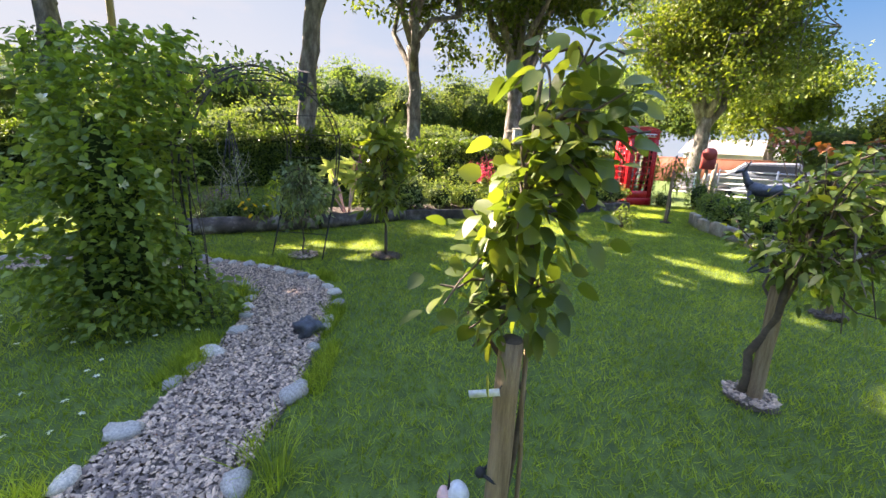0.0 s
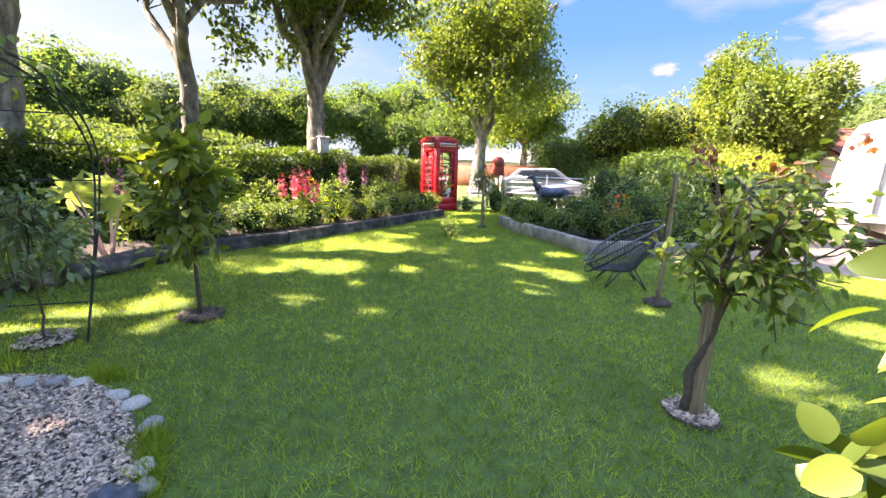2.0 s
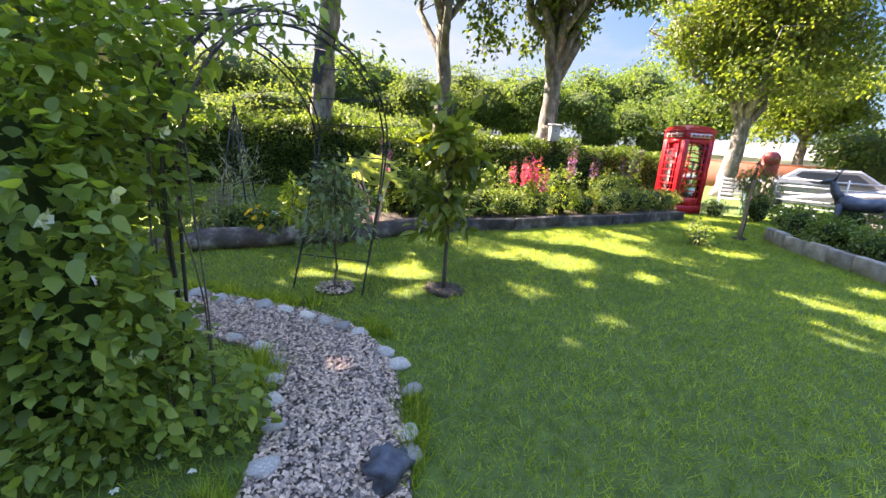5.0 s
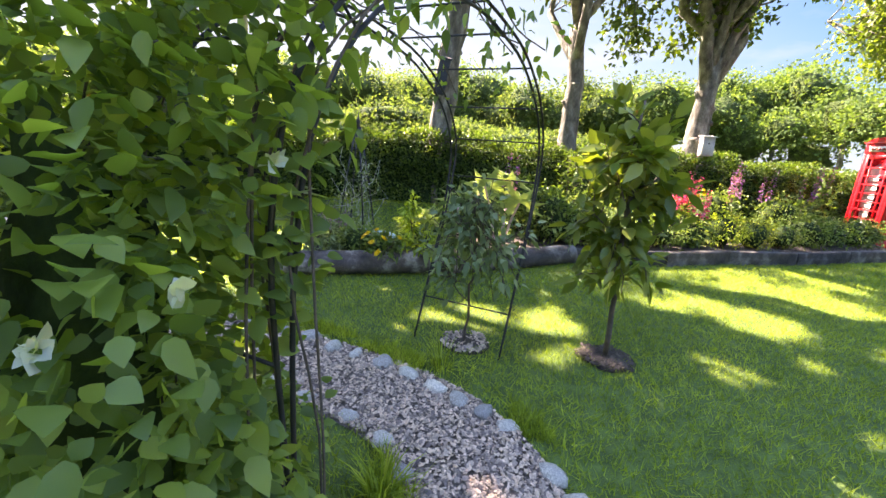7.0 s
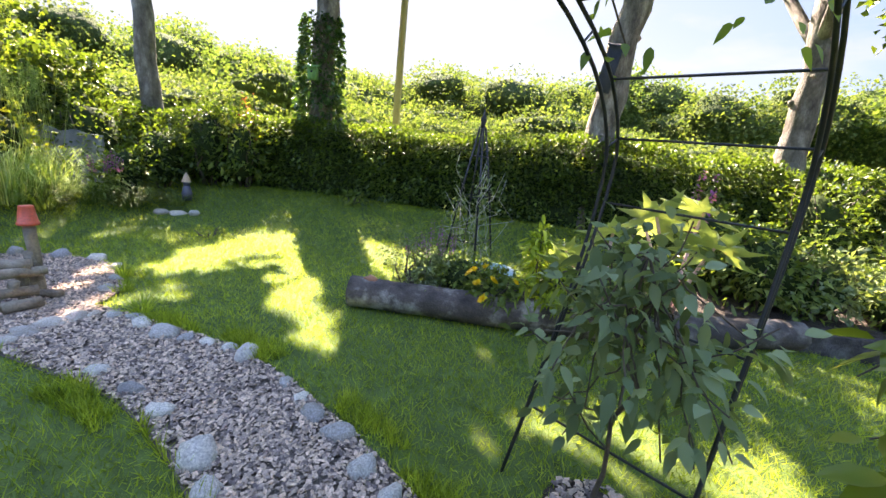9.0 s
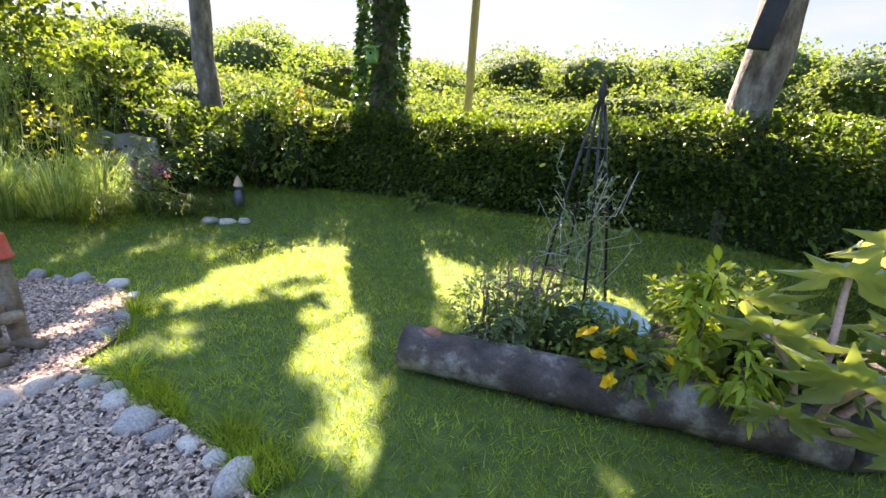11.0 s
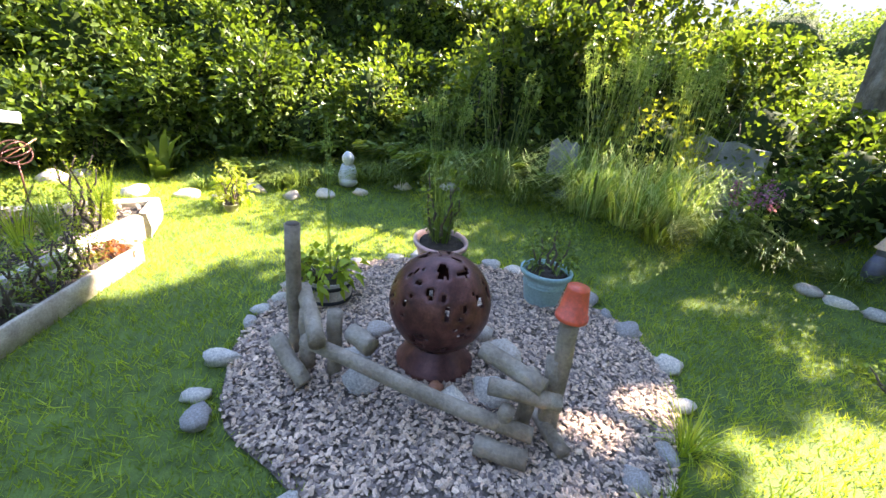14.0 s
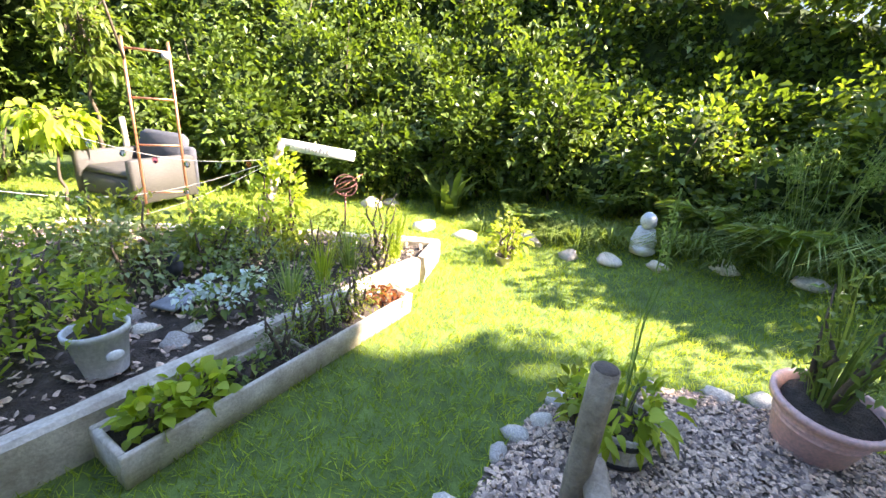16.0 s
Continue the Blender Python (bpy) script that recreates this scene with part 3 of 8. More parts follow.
flat_area("driveway", DRIVE, 0.012, M_DRIVE, "pale tan gravel driveway beside the lawn", "driveway")
flat_area("north_bed_soil", NORTH_BED, 0.16, M_SOIL, "dark soil of the border under the hedge", "soil", lump=0.06)
flat_area("east_bed_soil", EAST_BED, 0.16, M_SOIL, "dark soil of the bed inside a low stone wall", "soil", lump=0.06)
flat_area("south_bed_soil", SOUTH_BED, 0.15, M_SOIL, "dark soil with pebbles inside a raised timber bed", "soil", lump=0.05)

# gravel: bed, loose stones, edging
gravel_path = thing("gravel_path", "winding gravel path edged with rounded stones, widening to a round", "path", kind="structure")
nrm = np.gradient(PATH_LINE, axis=0)
nrm = unit(np.stack([-nrm[:, 1], nrm[:, 0]], 1))
strip = Shape()
pv = np.concatenate([np.c_[PATH_LINE + nrm * o, np.full(len(PATH_LINE), 0.010 + 0.006 * (o == 0))] for o in (-0.375, -0.2, 0.0, 0.2, 0.375)])
m = len(PATH_LINE)
strip.add(pv, [[r * m + i, r * m + i + 1, (r + 1) * m + i + 1, (r + 1) * m + i] for r in range(4) for i in range(m - 1)])
ang = np.arange(48) * 2 * math.pi / 48
rings = np.concatenate([np.c_[CIRCLE[0] + circle_r(ang) * f * np.cos(ang), CIRCLE[1] + circle_r(ang) * f * np.sin(ang), np.full(48, 0.015)] for f in (0.02, 0.5, 0.975)])
strip.add(rings, [[r * 48 + j, r * 48 + (j + 1) % 48, (r + 1) * 48 + (j + 1) % 48, (r + 1) * 48 + j] for r in range(2) for j in range(48)])
part("gravel_bed", strip, M_GRAVELBED, gravel_path, "brown grit under the gravel")


def pebbles(n, box, test, size, z):
    """Many small angular stones, joined."""
    pts = []
    while len(pts) < n:
        q = RNG.uniform((box[0], box[2]), (box[1], box[3]), (n, 2))
        pts += list(q[test(q[:, 0], q[:, 1])])
    p = np.array(pts[:n])
    base = unit(np.array([(1, 0.1, 0.5), (0.2, 1, 0.4), (-1, 0.2, 0.5), (-0.1, -1, 0.4), (0.1, 0.1, 1), (0.8, 0.9, -0.1), (-0.8, 0.7, -0.1), (-0.8, -0.8, -0.1), (0.9, -0.7, -0.1)]))
    tri = np.array([[4, 0, 1], [4, 1, 2], [4, 2, 3], [4, 3, 0], [0, 5, 1], [1, 6, 2], [2, 7, 3], [3, 8, 0]])
    a = RNG.uniform(0, 6.28, n)
    ca, sa = np.cos(a), np.sin(a)
    sc = RNG.uniform(0.55, 1.35, (n, 1)) * size * RNG.uniform((0.7, 0.6, 0.35), (1.4, 0.9, 0.7), (n, 3))
    v = base[None] * (1 + 0.25 * RNG.normal(size=(n, 9, 1))) * sc[:, None]
    tilt = RNG.normal(size=(n, 2)) * 0.35
    v[..., 2] += v[..., 0] * tilt[:, :1] + v[..., 1] * tilt[:, 1:]
    x = v[..., 0] * ca[:, None] - v[..., 1] * sa[:, None] + p[:, :1]
    y = v[..., 0] * sa[:, None] + v[..., 1] * ca[:, None] + p[:, 1:]
    w = np.stack([x, y, v[..., 2] + z + RNG.uniform(0, 0.012, (n, 1))], -1)
    return Shape().add(w, (np.arange(n)[:, None, None] * 9 + tri).reshape(-1, 3))


tagged(part("gravel", pebbles(50000, (-8.0, -0.7, 0.0, 5.6), on_gravel, 0.0132, 0.016), M_GRAVEL, gravel_path, "loose pinkish grey gravel stones", smooth=False), kind="stuff")


def rock_mesh(r, lump=0.22, seg=9, rings=6):
    return Shape().blob(r, seg, rings, lump, flat=0.45).mesh("stone")


STONES = [rock_mesh((1.0, RNG.uniform(0.6, 0.9), RNG.uniform(0.45, 0.65))) for _ in range(8)]
for me in STONES:
    me.materials.append(M_STONE)
WARM = [rock_mesh((1.0, RNG.uniform(0.6, 0.9), RNG.uniform(0.45, 0.65))) for _ in range(4)]
for me in WARM:
    me.materials.append(M_WARMSTONE)


def stone(x, y, size, parent=gravel_path, rz=None, warm=False, label="", z=0.0):
    me = random.choice(WARM if warm else STONES)
    ob = new("stone", me)
    ob.parent = parent
    ob.matrix_local = pose(x, y, z + size * 0.13, 0, 0, random.uniform(0, 360) if rz is None else rz) @ Matrix.Diagonal((size, size, size, 1))
    if label:
        tagged(ob, label=label)
    return ob


for x, y, s in [(-1.93, 3.93, .10), (-1.86, 3.74, .10), (-1.78, 3.53, .10), (-1.70, 3.31, .10), (-1.63, 3.03, .12), (-1.62, 2.66, .14), (-1.65, 2.45, .08), (-1.66, 2.26, .10), (-1.61, 1.80, .15), (-1.61, 1.48, .13),
                (-2.10, 4.12, .10), (-2.36, 4.24, .10), (-2.68, 4.32, .10), (-2.95, 4.36, .15), (-3.22, 4.42, .13), (-3.45, 4.50, .16), (-3.90, 4.52, .12), (-4.20, 4.50, .12), (-4.55, 4.44, .11),
                (-1.00, 3.70, .11), (-.98, 3.32, .10), (-.96, 3.15, .11), (-.95, 2.80, .09), (-.88, 2.20, .16), (-.88, 1.50, .14), (-1.11, 3.99, .12), (-1.22, 4.15, .12), (-1.47, 4.44, .10),
                (-1.62, 4.53, .11), (-1.79, 4.60, .12), (-1.96, 4.68, .13), (-2.17, 4.77, .12), (-2.39, 4.86, .14), (-2.63, 4.90, .10), (-2.83, 4.94, .13), (-3.09, 5.02, .14), (-3.30, 5.03, .12),
                (-3.48, 5.08, .08), (-3.67, 5.11, .09), (-4.13, 5.12, .16), (-4.30, 5.10, .10), (-4.46, 5.04, .09), (-4.62, 4.97, .10), (-4.80, 4.90, .17), (-5.06, 4.86, .12), (-5.20, 4.87, .11), (-5.33, 4.78, .10),
                (-5.29, 4.05, .14), (-5.28, 3.72, .10), (-5.43, 3.12, .12), (-5.53, 3.00, .10), (-5.77, 2.88, .15), (-6.10, 2.74, .09), (-6.25, 2.70, .10), (-6.42, 2.69, .10), (-6.60, 2.62, .11), (-6.85, 2.62, .09), (-7.19, 2.79, .11), (-7.47, 3.01, .12), (-7.64, 3.16, .12), (-7.76, 3.45, .10), (-7.83, 3.80, .14), (-7.83, 4.00, .12), (-7.60, 4.64, .15), (-7.44, 4.78, .10), (-7.26, 4.92, .16), (-6.97, 5.15, .14), (-6.6, 5.18, .10), (-6.2, 5.06, .11), (-5.98, 4.92, .11)]:
    stone(x, y, s * 0.68, z=0.01)
for x, y, s in [(-5.37, 4.29, .14), (-5.42, 4.43, .15), (-5.46, 4.57, .14), (-5.44, 4.68, .09), (-5.31, 4.20, .11)]:
    stone(x, y, s * 0.64, warm=True, z=0.01)
dark = Shape().blob((0.135, 0.09, 0.09), 16, 10, 0.4, flat=0.5)
tagged(part("dark_stone", dark, M_DARKSTONE, None, at=pose(-1.06, 3.03, 0.06, 0, 8, 60)), "dark blue-black veined stone lying on the gravel", "stone")

# lawn grass
lawn_box = (-10.2, 9.0, -4.5, 13.0)


def lawn_ok(x, y):
    d, side = seg_dist(x, y, HEDGE)
    bad = on_gravel(x, y, -0.015 + 0.03 * np.sin(x * 9.0) * np.sin(y * 8.0)) | inside(x, y, NORTH_BED) | inside(x, y, EAST_BED) | inside(x, y, SOUTH_BED) | inside(x, y, DRIVE)
    behind = (x > -1.0) & (y < -0.4)
    return ~bad & ~behind & ((d > 0.4) & (side < 0))


def grass(n, test, box, hmin, hmax, width, lean=0.5):
    pts = []
    while len(pts) < n:
        q = RNG.uniform((box[0], box[2]), (box[1], box[3]), (n, 2))
        pts.append(q[test(q[:, 0], q[:, 1])])
        if sum(len(c) for c in pts) >= n:
            break
    p = np.concatenate(pts)[:n]
    n = len(p)
    z = land(p[:, 0], p[:, 1])
    a = RNG.uniform(0, 6.28, n)
    h = RNG.uniform(hmin, hmax, n)
    w = width * RNG.uniform(0.6, 1.4, n)
    dx, dy = np.cos(a) * w, np.sin(a) * w
    tip = RNG.normal(size=(n, 2)) * lean * h[:, None]
    v = np.stack([np.c_[p[:, 0] - dx, p[:, 1] - dy, z - 0.003], np.c_[p[:, 0] + dx, p[:, 1] + dy, z - 0.003], np.c_[p + tip, z + h]], 1).reshape(-1, 3)
    return Shape().add(v, np.arange(3 * n).reshape(-1, 3))


lawn = grass(500000, lawn_ok, lawn_box, 0.022, 0.056, 0.0034, 0.75)
tagged(part("lawn_grass", lawn, M_GRASS, smooth=False), "short mown green lawn grass", "grass", kind="stuff")


def verge_ok(x, y):
    d, _ = seg_dist(x, y, PATH_LINE)
    a = np.arctan2(y - CIRCLE[1], x - CIRCLE[0])
    rr = np.hypot(x - CIRCLE[0], y - CIRCLE[1]) - circle_r(a)
    k = np.sin(x * 5.1 + 1.3) * np.sin(y * 4.3) > 0.05
    return lawn_ok(x, y) & ((d < 0.55) | ((rr < 0.12) & (rr > -0.2) & (x > -6.2) & (y > 4.0))) & k


tagged(part("verge_grass", grass(9000, verge_ok, (-8.2, -0.5, 0.5, 5.8), 0.04, 0.13, 0.004, 0.5), M_GRASS, smooth=False), "longer uncut grass along the path stones", "grass", kind="stuff")

# daisies in the grass
fl = Shape()
q = RNG.uniform((-4.5, 1.4), (-1.9, 3.4), (60, 2))
leaves(fl, np.repeat(np.c_[q, np.full(60, 0.045)], 5, 0), np.tile(np.array([(math.cos(k * 1.257), math.sin(k * 1.257), 0.1) for k in range(5)]), (60, 1)), 0.021, 0.8)
tagged(part("fallen_petals", fl, M_WHITE_P, smooth=False), "white rose petals scattered on the lawn", "petals", kind="stuff")


# ---- hedges ----
def hedge_leaves(line, half, h0, h1, per_m, size, material, name, label, face_side=0.5, top_bump=0.25, low=0.0, bulge=0.3):
    """Clipped or shaggy hedge along a line: a core coloured dark for inner shade, and leaves over faces and top."""
    p = np.array(line, float)
    e = thing(name, label, "hedge", at=(p[0][0], p[0][1], zat(*p[0])))
    o = np.array([p[0][0], p[0][1], zat(*p[0])])
    sm = smooth_line(p, 6)
    t = unit(np.gradient(sm, axis=0))
    nn = np.stack([-t[:, 1], t[:, 0]], 1)
    zz = land(sm[:, 0], sm[:, 1])
    core = Shape()
    m = len(sm)
    ii = np.arange(m)
    hh = np.interp(np.linspace(0, 1, m), np.linspace(0, 1, len(h1)), h1) if hasattr(h1, "__len__") else np.full(m, h1)
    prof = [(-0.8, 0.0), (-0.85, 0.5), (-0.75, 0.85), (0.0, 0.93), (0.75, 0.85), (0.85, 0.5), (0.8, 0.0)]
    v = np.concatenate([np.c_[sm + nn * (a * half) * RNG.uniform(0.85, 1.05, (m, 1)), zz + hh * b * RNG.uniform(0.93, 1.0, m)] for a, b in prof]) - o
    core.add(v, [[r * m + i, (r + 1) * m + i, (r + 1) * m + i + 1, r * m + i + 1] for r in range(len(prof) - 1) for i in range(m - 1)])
    part("inner_filler", core, M_CORE, e, "filler core, coloured dark for the shade inside")
    seglen = np.r_[0, np.cumsum(np.linalg.norm(np.diff(sm, axis=0), axis=1))]
    n = int(seglen[-1] * per_m)
    s = RNG.uniform(0, seglen[-1], n)
    c = np.c_[np.interp(s, seglen, sm[:, 0]), np.interp(s, seglen, sm[:, 1])]
    nx = np.c_[np.interp(s, seglen, nn[:, 0]), np.interp(s, seglen, nn[:, 1])]
    zb = land(c[:, 0], c[:, 1])
    H = np.interp(s, seglen, hh)
    w = RNG.random(n)
    lumps = np.array([noise.noise(Vector((a * 1.1, b * 1.1, 3.3))) + 0.5 * noise.noise(Vector((a * 3.1, b * 3.1, 9.3))) for a, b in c])
    H = H * (1 + top_bump * 0.5 * lumps)
    side = np.where(w < face_side, -1.0, np.where(w < face_side + 0.14, 1.0, 0.0))
    zz = np.where(side == 0, H * RNG.uniform(0.9, 1.06, n), H * RNG.uniform(low, 1.0, n) ** 0.85)
    lump2 = np.array([noise.noise(Vector((a * 1.7, b * 1.7, c2 * 1.7))) for a, b, c2 in np.c_[c, zz]])
    off = np.where(side == 0, RNG.uniform(-0.95, 0.95, n), side * (0.9 + bulge * lump2 + RNG.uniform(-0.12, 0.15, n)))
    pos = np.c_[c + nx * (off * half)[:, None], zb + zz]
    outward = np.where(side[:, None] == 0, np.array([[0, 0, 1.0]]), np.c_[nx * side[:, None], np.zeros(n)])
    lf = Shape()
    leaves(lf, pos - o, out_dirs(outward, 0.75, 0.1), size, 0.6)
    part("foliage", lf, material, e)
    return e


hedge_leaves(HEDGE, 0.5, 0, [1.24, 1.22, 1.20, 1.22, 1.34, 1.66, 1.72, 1.62, 1.5], 3000, 0.08, M_HEDGE, "hedge", "clipped mixed green hedge between tall tree trunks", top_bump=0.22)


# ---- trees ----
def bend(a, b, k=7, sag=0.0, wob=0.03):
    a, b = np.asarray(a, float), np.asarray(b, float)
    L = np.linalg.norm(b - a)
    t = np.linspace(0, 1, k)[:, None]
    p = a + (b - a) * t + RNG.normal(size=(k, 3)) * wob * L * np.sin(np.pi * t)
    p[:, 2] += sag * L * np.sin(np.pi * t[:, 0])
    return p


# places on the lawn meant to be sunlit, crown leaves above left out: x, y, radius
SUN_EAST = [(-1.2, 6.11, 0.31), (-1.2, 5.35, 0.17), (-1.84, 5.94, 0.25), (-2.13, 5.82, 0.13), (-2.58, 5.46, 0.14), (-0.45, 5.04, 0.13), (0.18, 5.64, 0.22), (0.77, 4.95, 0.2), (0.22, 4.86, 0.1), (0.23, 4.45, 0.08), (0.05, 7.12, 0.24), (0.82, 7.09, 0.38), (2.96, 9.37, 0.49), (2.51, 6.97, 0.42), (2.03, 7.93, 0.54), (-0.61, 3.7, 0.1), (-1.53, 3.9, 0.16), (2.92, 4.89, 0.27), (2.89, 5.22, 0.17), (3.55, 6.12, 0.33), (1.24, 8.12, 0.33), (4.12, 8.25, 0.44), (1.85, 6.44, 0.25), (3.82, 5.56, 0.22), (5.1, 2.2, 0.5), (6.7, 1.5, 0.8), (3.1, 2.2, 0.35), (5.2, 10.6, 0.6), (7.5, 3.0, 0.8)]
SUN_ROUND = [(-4.45, 5.84, 0.19), (-4.2, 5.73, 0.17), (-4.0, 5.62, 0.15), (-4.8, 6.15, 0.15), (-4.62, 5.92, 0.16), (-5.41, 5.24, 0.12), (-5.76, 5.39, 0.15), (-6.25, 5.55, 0.22), (-6.58, 5.99, 0.29), (-6.51, 6.44, 0.32), (-6.49, 6.93, 0.35), (-6.07, 6.97, 0.23), (-5.61, 6.72, 0.17), (-5.35, 6.27, 0.24), (-5.02, 6.22, 0.26), (-4.77, 5.92, 0.24), (-5.41, 5.68, 0.13), (-6.56, 5.11, 0.14), (-6.29, 4.81, 0.15), (-5.44, 4.49, 0.12), (-5.67, 4.69, 0.09), (-5.55, 7.83, 0.1), (-5.8, 8.35, 0.07), (-4.66, 6.81, 0.07), (-6.16, 8.19, 0.04), (-7.02, 6.78, 0.19)]
SUN_BANK = [(-7.1, 0.6, 0.9), (-7.5, 1.25, 0.9), (-8.0, 1.9, 0.9), (-8.4, 2.6, 0.8), (-6.3, 1.4, 0.6), (-3.8, -1.8, 1.3), (-3.6, -3.0, 1.2), (-8.2, -2.4, 1.1), (-7.4, -0.8, 1.0), (-6.6, -3.4, 1.1), (-8.8, 0.6, 1.0), (-5.4, -2.2, 0.9), (-9.4, 5.4, 1.0), (-10.2, 3.6, 1.0), (-9.6, 4.4, 0.8), (-9.2, -1.4, 1.0)]
SUN_LAWN = [(-1.21, 6.06, 0.26), (-1.2, 5.38, 0.19), (-0.47, 5.06, 0.12), (-1.99, 6.01, 0.32), (0.86, 6.98, 0.46), (0.2, 5.58, 0.17), (0.73, 4.9, 0.19), (0.19, 4.9, 0.09), (0.91, 6.0, 0.15), (-0.01, 7.22, 0.15), (1.66, 8.14, 0.26), (1.92, 7.16, 0.32), (2.48, 7.03, 0.37), (2.79, 9.0, 0.29), (2.85, 6.37, 0.19), (3.58, 5.87, 0.31), (3.0, 4.84, 0.24), (4.71, 6.3, 0.36), (1.74, 3.59, 0.11), (1.13, 4.6, 0.07), (3.79, 5.24, 0.37), (3.56, 3.73, 0.2), (3.49, 4.37, 0.16), (4.42, 8.2, 0.32), (3.06, 2.07, 0.18), (5.0, 2.35, 0.15), (6.89, 3.16, 0.22), (0.38, 7.47, 0.21)]
SUN_ARCH = [(-6.72, 6.98, 0.36), (-5.03, 6.19, 0.29), (-4.11, 5.6, 0.2), (-6.19, 5.8, 0.23), (-2.57, 5.46, 0.11), (-2.34, 5.87, 0.19), (-2.99, 5.74, 0.06), (-1.11, 6.01, 0.26), (-1.18, 6.43, 0.17), (-0.98, 5.56, 0.18), (-1.25, 5.46, 0.12), (-0.69, 5.33, 0.13), (0.33, 7.46, 0.13), (0.62, 7.3, 0.24), (0.05, 5.81, 0.12), (-3.06, 4.71, 0.09), (-2.61, 4.68, 0.08), (-1.66, 5.77, 0.11)]
SUN_SWARD = [(-6.65, 6.15, 0.39), (-6.51, 6.83, 0.38), (-6.08, 6.94, 0.24), (-6.36, 5.57, 0.26), (-5.69, 5.25, 0.2), (-5.23, 6.27, 0.3), (-4.7, 5.86, 0.27), (-4.33, 5.84, 0.23), (-4.07, 5.63, 0.19), (-3.89, 5.61, 0.15), (-3.76, 5.6, 0.11), (-5.53, 7.7, 0.15), (-6.46, 5.04, 0.21), (-6.2, 4.75, 0.21), (-5.53, 4.52, 0.14), (-5.66, 4.82, 0.21), (-2.98, 6.41, 0.13), (-2.51, 6.87, 0.11)]
SUN_GLADE = [(-6.62, 5.89, 0.23), (-6.84, 6.53, 0.25), (-6.42, 6.83, 0.27), (-5.8, 6.6, 0.21), (-5.39, 6.44, 0.15), (-6.24, 5.31, 0.16), (-5.72, 5.17, 0.1), (-6.06, 5.93, 0.12), (-5.93, 6.3, 0.15)]
# openings cut in the crowns to light the pear, the rose and the path
SUN_LEAF = [(1.40, 0.30, 0.40), (1.15, 0.45, 0.25), (-1.00, 2.25, 0.18), (-1.45, 2.75, 0.15), (0.30, 4.70, 0.30)]
SUNNY = np.array(SUN_EAST + SUN_ROUND + SUN_BANK + SUN_LAWN + SUN_ARCH + SUN_SWARD + SUN_GLADE + SUN_LEAF)
SHADE_DIR = np.array(sun_dir) / sun_dir.z


def in_sun(p):
    """Which of the points p would shade a sunny place, and so are left out of the crowns."""
    q = p - SHADE_DIR * (p[:, 2:] - 0.03)
    d = np.hypot(q[:, :1] - SUNNY[:, 0], q[:, 1:2] - SUNNY[:, 1]) - SUNNY[:, 2]
    return d.min(1) < 0.03


